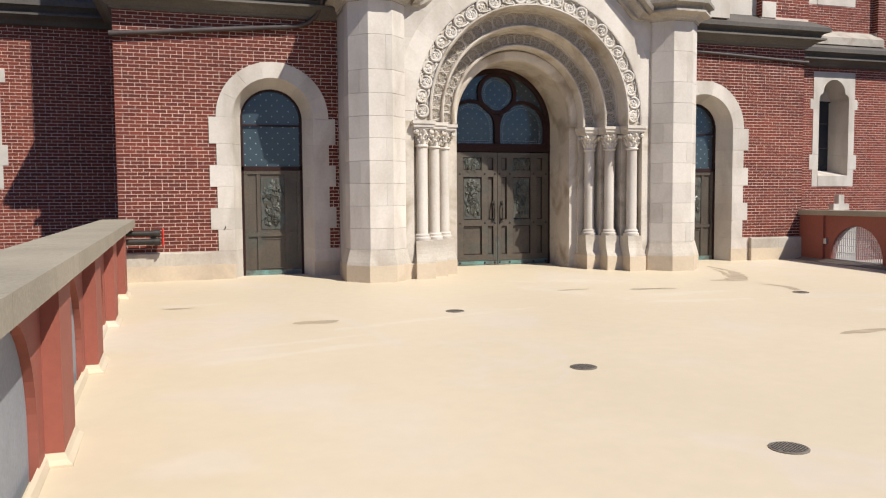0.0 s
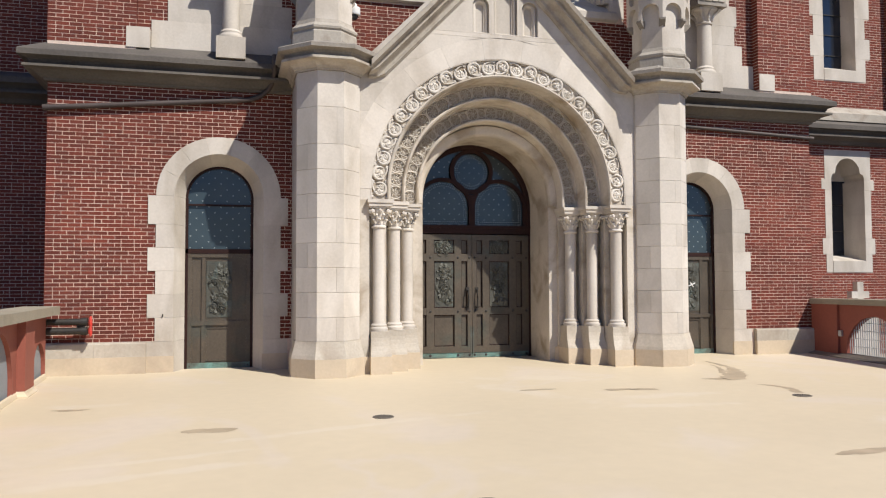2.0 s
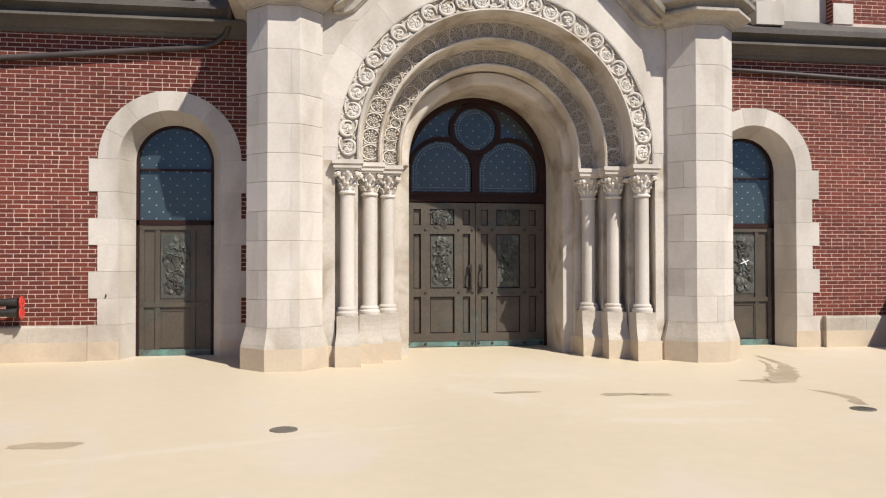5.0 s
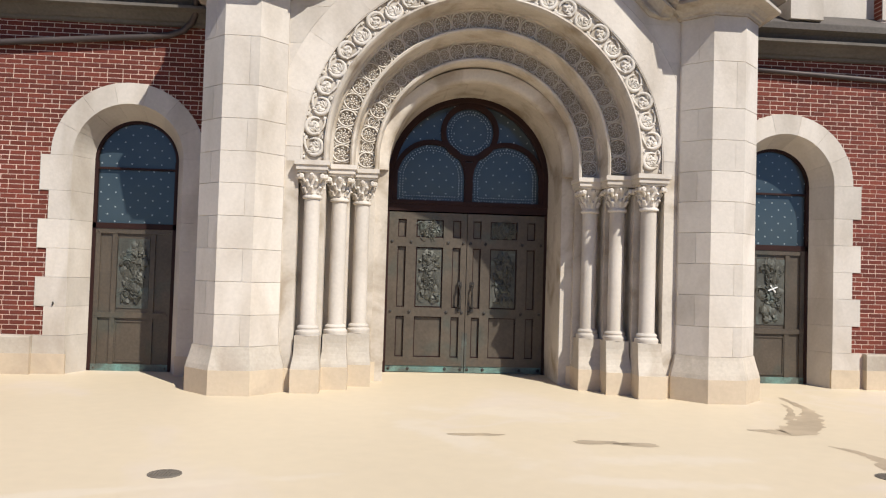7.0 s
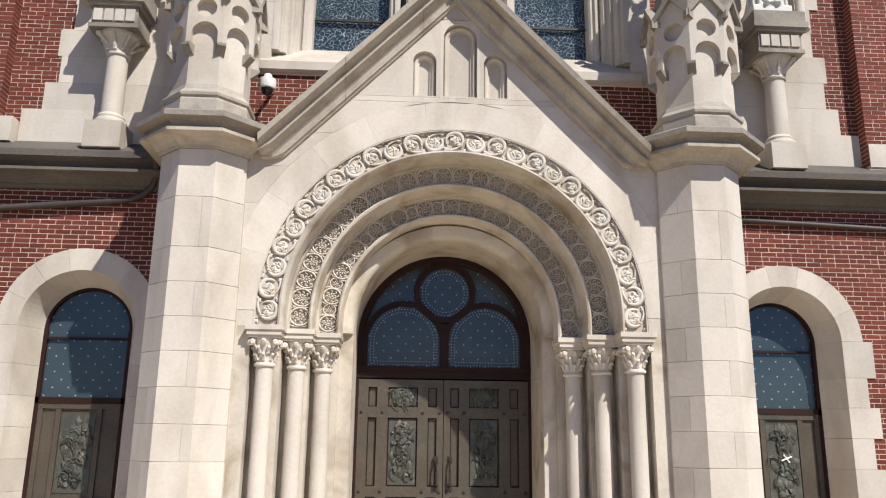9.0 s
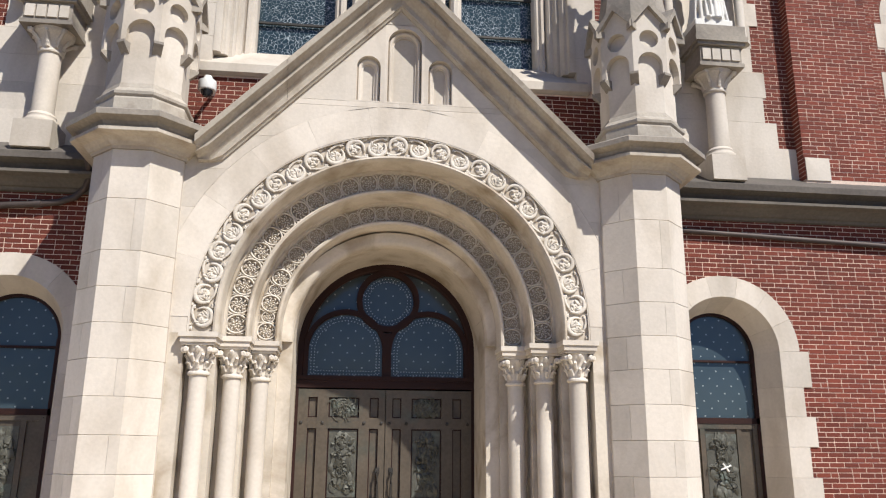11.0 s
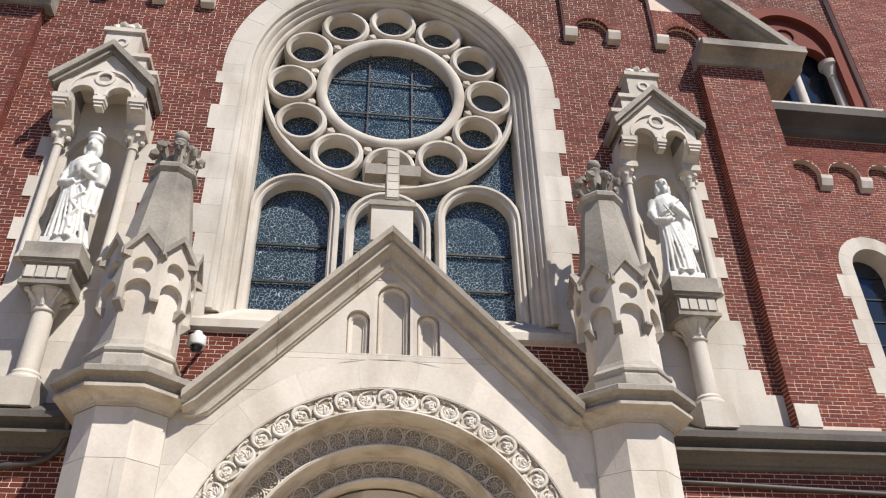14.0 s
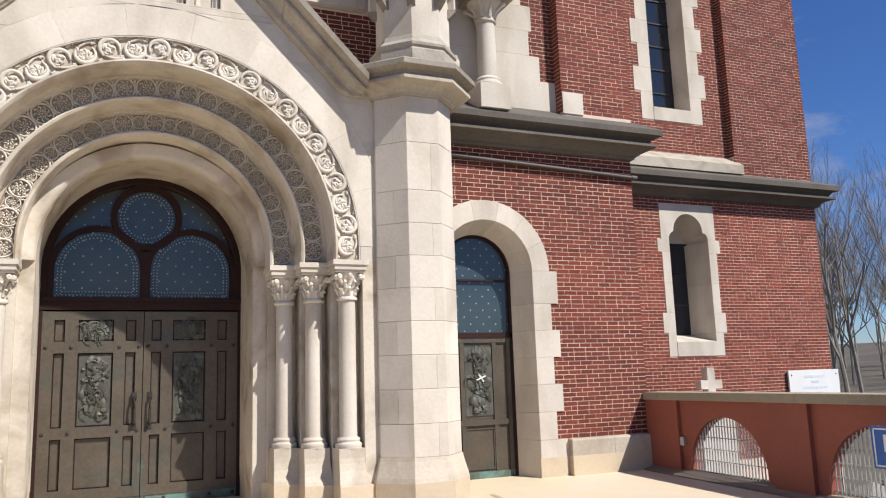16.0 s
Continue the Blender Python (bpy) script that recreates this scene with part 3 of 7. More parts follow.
    ring_sweep(bm, [(0.34, yb + 0.10), (0.34, yb + 0.16), (0.24, yb + 0.16), (0.24, yb + 0.10)], cx, 17.75, 24)
    part("roundel", bm, M_BRICK, t)
    for dx in (-1.05, 0.0, 1.05):
        bm = bmesh.new()
        lathe(bm, [(0.0, 14.7), (0.2, 14.7), (0.2, 14.9), (0.14, 15.0), (0.115, 15.05), (0.105, 16.45), (0.13, 16.47), (0.12, 16.52), (0.2, 16.8), (0.24, 16.82), (0.24, 16.95), (0, 16.95)], cx + dx, yb + 0.25, 16)
        part("colonnette", bm, M_STONE, t, "pale stone colonnette", True)
    # dark sheet fills the opening, standing in for the unlit belfry inside
    bm = bmesh.new()
    box(bm, cx - 1.2, cx + 1.2, yb + 0.55, yb + 0.6, 14.6, 18.6)
    part("louvre_panel", bm, M_PLAIN, t)
    bm = bmesh.new()
    box(bm, cx - 1.5, cx + 1.55, yb - 0.32, yb + 0.3, 14.70, 14.86)
    bevel(bm, 0.02)
    part("belfry_sill", bm, M_STONE, t)
    return t


def surround_mesh(cx, inner, narrow, wide, zb, zs, y0, y1, depth, zo, first, top=None, trefoil=None, ew=False, bk=0.86, pattern=(), step=0.405):
    """A stone window or door surround, stone by stone: quoin blocks up the sides, a sill below zo, a round or trefoil head, splayed inside."""
    stones = []
    back = inner * bk
    zt = zs if zs is not None else trefoil
    for s in (-1, 1):
        z = zb
        k = 0
        while z < zt - 1e-4:
            z2 = min(z + (step if z > zb else first), zt)
            w = wide if (k % 2 == 1) != ew else narrow
            if pattern:
                z2, w = pattern[k]
            if zt - z2 < 0.1:
                z2 = zt
            bm = bmesh.new()
            prism(bm, [(cx + s * inner, y0), (cx + s * w, y0), (cx + s * w, y1), (cx + s * back, y1), (cx + s * back, y0 + depth)], z + 0.0015, z2 - 0.0015, "z")
            stones.append(bm)
            z = z2
            k += 1
    if zs is not None:
        n = 7
        for i in range(n):
            bm = bmesh.new()
            arch_sweep(bm, [(inner, y0), (narrow, y0), (narrow, y1), (back, y1), (back, y0 + depth)], cx, zs, 5, 0.0, math.pi * i / n + 0.0015, math.pi * (i + 1) / n - 0.0015)
            stones.append(bm)
    else:
        n = 14
        pts = [(cx - inner, trefoil)]
        pts += [(cx - inner + 0.10 - 0.10 * math.cos(a * math.pi / 2 / 5), trefoil + 0.16 * math.sin(a * math.pi / 2 / 5)) for a in range(1, 6)]
        pts += [(cx + (inner - 0.13) * math.cos(math.pi - a * math.pi / n), trefoil + 0.18 + (inner - 0.13) * math.sin(math.pi - a * math.pi / n)) for a in range(n + 1)]
        pts += [(2 * cx - p[0], p[1]) for p in pts[5:0:-1]]
        pts += [(cx + inner, trefoil)]
        bm = bmesh.new()
        box(bm, cx - narrow, cx - inner, y0, y1, trefoil, top)
        box(bm, cx + inner, cx + narrow, y0, y1, trefoil, top)
        for p, q in zip(pts[:-1], pts[1:]):
            if abs(p[0] - q[0]) > 1e-5:
                prism(bm, [p, q, (q[0], top), (p[0], top)], y0, y1)
        stones.append(bm)
    if zo > zb:
        bm = bmesh.new()
        prism(bm, [(y0 - 0.01, zb), (y1, zb), (y1, zo + 0.16), (y0 + depth, zo + 0.16), (y0 - 0.01, zo)], cx - inner, cx + inner, "x")
        stones.append(bm)
    return stones


towers = [build_tower(0), build_tower(1)]

# front cornice over the brick bays, and the lead-covered ledge under it
CORN_LOW = [(0, 5.0), (0.05, 5.01), (0.06, 5.05), (0.10, 5.06), (0.14, 5.10), (0.22, 5.15), (0.32, 5.17), (0.335, 5.175), (0.335, 5.215), (-0.1, 5.215), (-0.1, 5.0)]
CORN_TOP = [(-0.1, 5.217), (0.235, 5.217), (0.24, 5.25), (0.27, 5.31), (0.35, 5.345), (0.40, 5.35), (0.40, 5.44), (0.385, 5.455), (-0.1, 5.74)]
for name, path in (("cornice_left", [(-7.6, 2.4), (-7.6, 0.0), (-3.55, 0.0)]), ("cornice_right", [(3.8, 0.0), (7.6, 0.0), (7.6, 2.4)])):
    t = thing(name, "weathered grey-brown stone cornice streaked with soot", "cornice", kind="structure")
    bm = bmesh.new()
    path_sweep(bm, path, CORN_LOW)
    part("bed_moulding", bm, M_BED, t)
    bm = bmesh.new()
    path_sweep(bm, path, CORN_TOP)
    part("fascia", bm, M_SOOT, t)


def build_rain_pipe(pts, radius):
    """A dark pipe run along the brick, with a socket at each end."""
    t = thing("rain_pipe", "dark lead rainwater pipe sloping across the brick under the cornice", "pipe", "rain pipes")
    bm = bmesh.new()
    tube(bm, pts, radius, 12)
    part("pipe_run", bm, M_LEAD, t, "", True)
    d = (Vector(pts[1]) - Vector(pts[0])).normalized() * 0.05
    for p in (Vector(pts[0]) + d, Vector(pts[1])):
        bm = bmesh.new()
        tube(bm, [p - d, p + d], radius * 1.2, 12)
        part("socket", bm, M_LEAD, t, "", True)


build_rain_pipe([(-7.66, -0.055, 4.54), (-4.55, -0.055, 4.83), (-4.30, -0.055, 4.86), (-4.10, -0.065, 4.93), (-3.96, -0.11, 5.05), (-3.89, -0.2, 5.18), (-3.87, -0.34, 5.30), (-3.87, -0.44, 5.42), (-3.87, -0.40, 5.60)], 0.046)
build_rain_pipe([(7.66, -0.045, 4.69), (3.75, -0.045, 4.84)], 0.038)

# stone plinths along the foot of the brick bays
for name, a, b in (("plinth_left", -7.62, DOOR_X[0] - 1.19), ("plinth_right", DOOR_X[1] + 1.25, 7.62)):
    w = thing(name, "pale stone plinth, its foot coated in cream like the deck", "plinth", kind="structure")
    n = 2
    for i in range(n):
        bm = bmesh.new()
        x0, x1 = a + (b - a) * i / n, a + (b - a) * (i + 1) / n
        prism(bm, [(0.1, 0.335), (-0.10, 0.335), (-0.10, 0.555), (-0.09, 0.575), (-0.015, 0.585), (0.1, 0.585)], x0 + 0.002, x1 - 0.002, "x")
        part("plinth_block", bm, M_BASE, w)
    bm = bmesh.new()
    box(bm, a, b, -0.104, 0.1, -0.05, 0.335)
    part("coated_foot", bm, M_FOOT, w, "cream coated foot")

# eaves stones and gable copings
for s, x0, x1 in ((-1, -8.35, -6.05), (1, 6.25, 8.45)):
    bm = bmesh.new()
    prism(bm, [(-0.1, 13.20), (-0.15, 13.21), (-0.19, 13.29), (-0.40, 13.39), (-0.48, 13.40), (-0.48, 13.57), (0.7, 13.61), (0.7, 13.20)], x0, x1, "x")
    bevel(bm, 0.01)
    tagged(finish("kneeler_stone", bm, M_DARKSTONE), "projecting weathered eaves stone at the gable foot", "trim", kind="structure")
    bm = bmesh.new()
    xo = x0 if s < 0 else x1
    xi = 0.1
    for k0, k1, yy in ((0.0, 0.22, -0.44), (0.22, 0.36, -0.32)):
        prism(bm, [(xo - s * 0.1, 13.62 - k0), (xi, 21.95 - k0), (xi, 21.95 - k1), (xo - s * 0.1, 13.62 - k1)], yy, 0.75)
    tagged(finish("gable_coping", bm, M_DARKSTONE), "weathered stone coping on the steep front gable", "trim", kind="structure")
# blind arcade of brick under the gable
for s in (-1, 1):
    for k in range(4):
        c = 0.18 + s * (5.95 - k * 1.93)
        zc = 14.02
        if k > 1:
            continue
        w = thing("corbel_arch", "projecting red brick arch on small stone corbels", "trim", kind="structure")
        bm = bmesh.new()
        arch_plate(bm, c - 0.56, c + 0.56, zc, zc + 4.0, -0.012, 0.112, c, 0.36, zc)
        part("mortar_bed", bm, M_MORTAR, w)
        for j in range(13):
            bm = bmesh.new()
            arch_sweep(bm, [(0.355, -0.03), (0.465, -0.03), (0.465, 0.05), (0.355, 0.05)], c, zc, 2, 0.0, math.pi * j / 13 + 0.015, math.pi * (j + 1) / 13 - 0.015)
            part("arch_brick", bm, M_BRICK, w)
        for e in (-0.45, 0.45):
            bm = bmesh.new()
            prism(bm, [(0.11, zc - 0.24), (-0.02, zc - 0.2), (-0.07, zc - 0.05), (-0.07, zc + 0.01), (0.11, zc + 0.01)], c + e - 0.13, c + e + 0.13 - 0.004, "x")
            part("corbel", bm, M_STONE, w)


# ---- the stone portal ----
ACZ = 3.2            # springing of the carved arches
portal = thing("stone_portal", "pale limestone round-arched church portal with steep gable", "portal")
PIER = (P - 3.15, P + 3.15)


def build_pier(cx):
    cy = -0.94
    prof = [0.62, 1.01, 1.42, 1.83, 2.24, 2.65, 3.05, 3.46, 3.88, 4.50, 5.15]
    bm = bmesh.new()
    octo(bm, [(0.615, -0.06), (0.615, 0.335)], cx, cy)
    box(bm, cx - 0.55, cx + 0.55, cy, 0.02, -0.06, 0.335)
    part("coated_foot", bm, M_FOOT, portal, "cream coated foot of the pier")
    bm = bmesh.new()
    octo(bm, [(0.613, 0.335), (0.602, 0.39), (0.57, 0.50), (0.55, 0.58), (0.544, 0.62)], cx, cy)
    part("flared_base", bm, M_BASE, portal)
    bm = bmesh.new()
    box(bm, cx - 0.52, cx + 0.52, cy, 0.03, 0.335, 5.06)
    part("pier_core", bm, M_STONE, portal)
    for k, (a, b) in enumerate(zip(prof[:-1], prof[1:])):
        cut = cx + (-0.36 if k % 2 else 0.10)
        for side in (-1, 1):
            bm = bmesh.new()
            octo(bm, [(0.527, a + 0.0015), (0.531, a + 0.005), (0.531, b - 0.005), (0.527, b - 0.0015)], cx, cy)
            geom = bm.verts[:] + bm.edges[:] + bm.faces[:]
            got = bmesh.ops.bisect_plane(bm, geom=geom, plane_co=(cut + side * 0.0012, 0, 0), plane_no=(side, 0, 0), clear_inner=True)
            rim = [e for e in got["geom_cut"] if isinstance(e, bmesh.types.BMEdge)]
            bmesh.ops.holes_fill(bm, edges=rim)
            part("pier_block", bm, M_STONE, portal)
    # cap mouldings, carried round three sides
    o = 0.53
    t = o * math.tan(math.pi / 8)
    path = [(cx - o, 0.0), (cx - o, cy - t), (cx - t, cy - o), (cx + t, cy - o), (cx + o, cy - t), (cx + o, 0.0)]
    bm = bmesh.new()
    path_sweep(bm, path, [(-0.1, 5.10), (0.03, 5.105), (0.035, 5.14), (0.06, 5.145), (0.08, 5.18), (0.13, 5.22), (0.25, 5.24), (0.262, 5.245), (0.262, 5.285), (-0.1, 5.287)])
    part("pier_bed_moulding", bm, M_COPING, portal, "rain-stained bed moulding of the pier cap")
    bm = bmesh.new()
    path_sweep(bm, path, [(-0.1, 5.288), (0.185, 5.288), (0.19, 5.33), (0.22, 5.375), (0.28, 5.40), (0.325, 5.41), (0.325, 5.475), (0.30, 5.495), (-0.1, 5.60)])
    octo(bm, [(0.55, 5.10), (0.55, 5.565), (0.50, 5.62)], cx, cy)
    box(bm, cx - 0.53, cx + 0.53, cy, 0.1, 5.06, 5.56)
    part("pier_cornice", bm, M_DARKSTONE, portal, "weathered moulded pier cornice")


for x in PIER:
    build_pier(x)

# recessed jambs and door passage
bm = bmesh.new()
arch_plate(bm, P - 2.62, P + 2.62, -0.05, 5.3, -0.12, 1.15, P, 1.27, 3.12, n=30)
part("inner_arch", bm, M_SHADESTONE, portal)
for s in (-1, 1):
    bm = bmesh.new()
    prism(bm, [(P + s * 2.72, -1.095), (P + s * 2.44, -1.095), (P + s * 2.44, -0.86), (P + s * 2.10, -0.86), (P + s * 2.10, -0.54), (P + s * 1.79, -0.54),
               (P + s * 1.79, -0.20), (P + s * 1.44, -0.20), (P + s * 1.44, -0.115), (P + s * 2.72, -0.115)], 0.0, 3.01, "z")
    part("jamb", bm, M_SHADESTONE, portal)
    # stepped plinth under the columns
    for k, (r, y) in enumerate(((2.26, -1.0), (1.92, -0.68), (1.62, -0.36))):
        x = P + s * r
        bm = bmesh.new()
        ww = 0.18
        skin(bm, [[(x - w, y - f, z), (x + w, y - f, z), (x + w, y + 0.25, z), (x - w, y + 0.25, z)] for w, f, z in
                  ((0.182, 0.27, 0.33), (0.179, 0.255, 0.37), (0.170, 0.215, 0.43), (0.162, 0.18, 0.50), (0.158, 0.158, 0.58), (0.158, 0.15, 0.64), (0.158, 0.15, 0.75))])
        part("column_plinth", bm, M_BASE, portal)
        bm = bmesh.new()
        box(bm, x - ww - 0.004, x + ww + 0.004, y - 0.28, y + 0.25, -0.05, 0.332)
        part("coated_foot", bm, M_FOOT, portal)
    bm = bmesh.new()
    prism(bm, [(P + s * 2.66, -1.16), (P + s * 2.40, -1.16), (P + s * 2.05, -0.80), (P + s * 1.75, -0.48), (P + s * 1.36, -0.10), (P + s * 1.30, 0.05), (P + s * 2.66, 0.05)], -0.05, 0.325, "z")
    part("coated_foot", bm, M_FOOT, portal)


def build_column(x, y):
    col = new("column")
    col.parent = portal
    bm = bmesh.new()
    lathe(bm, [(0.0, 0.75), (0.158, 0.75), (0.158, 0.77), (0.163, 0.785), (0.158, 0.805), (0.142, 0.815), (0.136, 0.83), (0.142, 0.85), (0.132, 0.87), (0.114, 0.88), (0.0, 0.89)], x, y, 24)
    part("base", bm, M_STONE, col, "", True)
    bm = bmesh.new()
    lathe(bm, [(0.0, 0.87), (0.112, 0.87), (0.106, 0.91), (0.104, 2.53), (0.0, 2.53)], x, y, 24)
    part("shaft", bm, M_STONE, col, "", True)
    bm = bmesh.new()
    lathe(bm, [(0.0, 2.52), (0.105, 2.52), (0.128, 2.53), (0.132, 2.545), (0.126, 2.56), (0.108, 2.57), (0.106, 2.60), (0.118, 2.69), (0.145, 2.77), (0.168, 2.83), (0.17, 2.86), (0.0, 2.86)], x, y, 20)
    c = Vector((x, y, 0))
    for k in range(16):
        # two rows of curling leaves round the bell
        a = k * math.pi / 4 + (math.pi / 8 if k > 7 else 0)
        d = Vector((math.cos(a), math.sin(a), 0))
        r, z = (0.118, 2.60) if k < 8 else (0.135, 2.68)
        tube(bm, [c + d * (r - 0.015) + Vector((0, 0, z)), c + d * (r + 0.005) + Vector((0, 0, z + 0.05)), c + d * (r + 0.03) + Vector((0, 0, z + 0.075)), c + d * (r + 0.038) + Vector((0, 0, z + 0.055))], 0.026, 6, 0.7)
    for k in range(4):
        a = math.pi / 4 + k * math.pi / 2
        d = Vector((math.cos(a), math.sin(a), 0))
        tube(bm, [c + d * 0.13 + Vector((0, 0, 2.74)), c + d * 0.17 + Vector((0, 0, 2.80)), c + d * 0.205 + Vector((0, 0, 2.83))], 0.024, 6, 0.8)
        for e in (-1, 1):
            q = Vector((-d.y, d.x, 0)) * 0.022 * e
            lump(bm, c + d * 0.212 + q + Vector((0, 0, 2.805)), 0.04, 0.04, 0.046, 1)
        e = Vector((math.cos(k * math.pi / 2), math.sin(k * math.pi / 2), 0))
        lump(bm, c + e * 0.172 + Vector((0, 0, 2.815)), 0.034, 0.034, 0.04, 1, k, 0.3)
    part("capital", bm, M_CARVED, col, "carved leafy capital", True)
    bm = bmesh.new()
    for h, z0, z1 in ((0.185, 2.86, 2.89), (0.205, 2.89, 2.95), (0.225, 2.95, 3.01)):
        box(bm, x - h, x + h, y - h, y + h + 0.1, z0, z1)
    part("abacus", bm, M_STONE, col)
    return col


for s in (-1, 1):
    for r, y in ((2.26, -1.0), (1.92, -0.68), (1.62, -0.36)):
        build_column(P + s * r, y)

# archivolts: stepped orders with rolls between the carved bands
LEG = ACZ - 3.005
ORD = [
    ("outer_order", [(2.42, -1.10), (2.42, -0.4), (2.06, -0.4), (2.06, -1.06), (2.075, -1.10), (2.10, -1.12), (2.125, -1.11), (2.13, -1.045), (2.40, -1.045)]),
    ("middle_order", [(2.08, -0.74), (2.08, -0.1), (1.73, -0.1), (1.73, -0.74), (1.745, -0.785), (1.77, -0.80), (1.79, -0.785), (1.80, -0.70), (2.02, -0.70), (2.03, -0.78), (2.06, -0.78)]),
    ("inner_order", [(1.76, -0.42), (1.76, -0.1), (1.40, -0.1), (1.40, -0.42), (1.42, -0.46), (1.445, -0.47), (1.465, -0.455), (1.47, -0.37), (1.69, -0.37), (1.70, -0.45), (1.73, -0.45)]),
    ("reveal_order", [(1.45, -0.20), (1.45, 0.0), (1.268, 0.0), (1.268, -0.14), (1.29, -0.18), (1.33, -0.20)]),
]
for name, prof in ORD:
    bm = bmesh.new()
    arch_sweep(bm, prof, P, ACZ if name != "reveal_order" else 3.12, 64, LEG if name != "reveal_order" else 0.06)
    part(name, bm, M_SHADESTONE, portal, "", True)

# grounds toned dark for the shade between carvings as well as dirt
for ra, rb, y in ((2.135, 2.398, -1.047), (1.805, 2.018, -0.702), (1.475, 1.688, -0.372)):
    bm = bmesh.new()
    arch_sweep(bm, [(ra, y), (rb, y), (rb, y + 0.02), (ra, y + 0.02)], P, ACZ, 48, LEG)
    part("carved_ground", bm, M_DARKBAND if ra < 2 else M_SHADESTONE, portal, "ground of a carved band, grime and relief shade in its colour")
# stones lining the door passage
n = 13
for i in range(n):
    bm = bmesh.new()
    arch_sweep(bm, [(1.263, -0.105), (1.31, -0.105), (1.31, 0.845), (1.263, 0.845)], P, 3.12, 4, 0.0, math.pi * i / n + 0.002, math.pi * (i + 1) / n - 0.002)
    part("reveal_voussoir", bm, M_SHADESTONE, portal)
for s in (-1, 1):
    for za, zb in ((0.33, 0.86), (0.86, 1.42), (1.42, 1.98), (1.98, 2.55), (2.55, 3.12)):
        bm = bmesh.new()
        a, b = sorted((P + s * 1.263, P + s * 1.31))
        box(bm, a, b, -0.105, 0.845, za + 0.002, zb - 0.002)
        part("reveal_block", bm, M_SHADESTONE, portal)


def carve(units, name, radius, y, count, a0, scales, deep=1.0, wave=False, tall=1.0):
    """Carved units set round an arch; units, scales and, on a wave, the up and down turn follow each other in order."""
    meshes = []
    for unit in units:
        me = bpy.data.meshes.new(name)
        unit.to_mesh(me)
        unit.free()
        me.materials.append(M_CARVED)
        for p in me.polygons:
            p.use_smooth = True
        meshes.append(me)
    for i in range(count):
        a = a0 + (math.pi - 2 * a0) * (i + 0.5) / count
        ob = new(name, meshes[i % len(meshes)])
        ob.parent = portal
        k = scales[i % len(scales)]
        flip = -1 if i >= count / 2 else 1
        up = -1 if (wave and i % 2) else 1
        ob.matrix_basis = Matrix.Translation((P + radius * math.cos(a), y, ACZ + radius * math.sin(a))) @ Matrix.Rotation(math.pi / 2 - a, 4, "Y") @ Matrix.Diagonal((k * flip, k * deep, k * up * tall, 1))


def fat_tube(bm, pts, radii, seg=7, flat=1.0):
    """A bar of changing thickness in the x-z plane, flattened in y."""
    rings = []
    k = len(pts)
    for i, p in enumerate(pts):
        p = Vector(p)
        d = (Vector(pts[min(i + 1, k - 1)]) - Vector(pts[max(i - 1, 0)])).normalized()
        u = Vector((d.z, 0, -d.x))
        rings.append([p + u * radii[i] * math.cos(2 * math.pi * j / seg) + Vector((0, flat * radii[i] * math.sin(2 * math.pi * j / seg), 0)) for j in range(seg)])
    return skin(bm, rings)


def scroll_unit(seed):
    """One turn of the acanthus scroll, 1 wide, facing -y: a fat crescent stem, drilled leaf fingers inside, small leaves outside."""
    rng = random.Random(seed)
    bm = bmesh.new()
    n = 22
    pts, radii = [], []
    for i in range(n):
        u = i / (n - 1)
        a = radians(150 + 285 * u)
        r = 0.40 - 0.05 * u
        pts.append((r * math.cos(a), -0.05 - 0.05 * math.sin(math.pi * u), r * math.sin(a) - 0.04))
        radii.append(0.04 + 0.062 * math.sin(math.pi * min(1, u * 1.05)) ** 1.3)
    fat_tube(bm, pts, radii, 8, 0.85)
    lump(bm, (0.02, 0.0, -0.08), 0.30, 0.075, 0.29, 2, seed, 0.15)
    # leaf fingers curling out of the crescent into the drilled middle
    for root, spread, count, reach in ((Vector((0.06, -0.05, -0.27)), (35, 165), 6, 0.40), (Vector((-0.02, -0.07, -0.05)), (-20, 150), 4, 0.24), (Vector((0.26, -0.05, 0.06)), (95, 200), 3, 0.24)):
        for k in range(count):
            a = radians(spread[0] + (spread[1] - spread[0]) * k / (count - 1) + rng.uniform(-6, 6))
            ln = reach * rng.uniform(0.8, 1.1)
            d = Vector((math.cos(a), 0, math.sin(a)))
            q = Vector((-d.z, 0, d.x)) * rng.choice((-1, 1)) * 0.06
            p = [root + d * ln * f + q * math.sin(f * 3) + Vector((0, -0.05 * math.sin(f * 2.6), 0)) for f in (0, 0.3, 0.6, 0.85, 1.0)]
            fat_tube(bm, p, [0.04, 0.045, 0.05, 0.042, 0.016], 6, 0.8)
    # the stem that swings over to the next turn, with its sheath
    fat_tube(bm, [(-0.52, -0.03, 0.30), (-0.40, -0.05, 0.40), (-0.18, -0.06, 0.41), (0.06, -0.06, 0.33), (0.22, -0.05, 0.20)], [0.05, 0.055, 0.06, 0.055, 0.03], 7, 0.8)
    for c, a, m in (((-0.40, 0.30), 100, 0.16), ((-0.44, -0.40), 200, 0.17), ((0.42, -0.42), -30, 0.18), ((0.40, 0.40), 30, 0.20), ((0.30, 0.44), 95, 0.13), ((-0.30, -0.46), 250, 0.11)):
        for w in (-38, 0, 38):
            b = radians(a + w)
            p0 = Vector((c[0], -0.02, c[1]))
            d = Vector((math.cos(b), 0, math.sin(b)))
            fat_tube(bm, [p0 - d * 0.03, p0 + d * m * 0.45 + Vector((0, -0.05, 0)), p0 + d * m * 0.9], [0.03, 0.042, 0.012], 5, 0.8)
    return bm


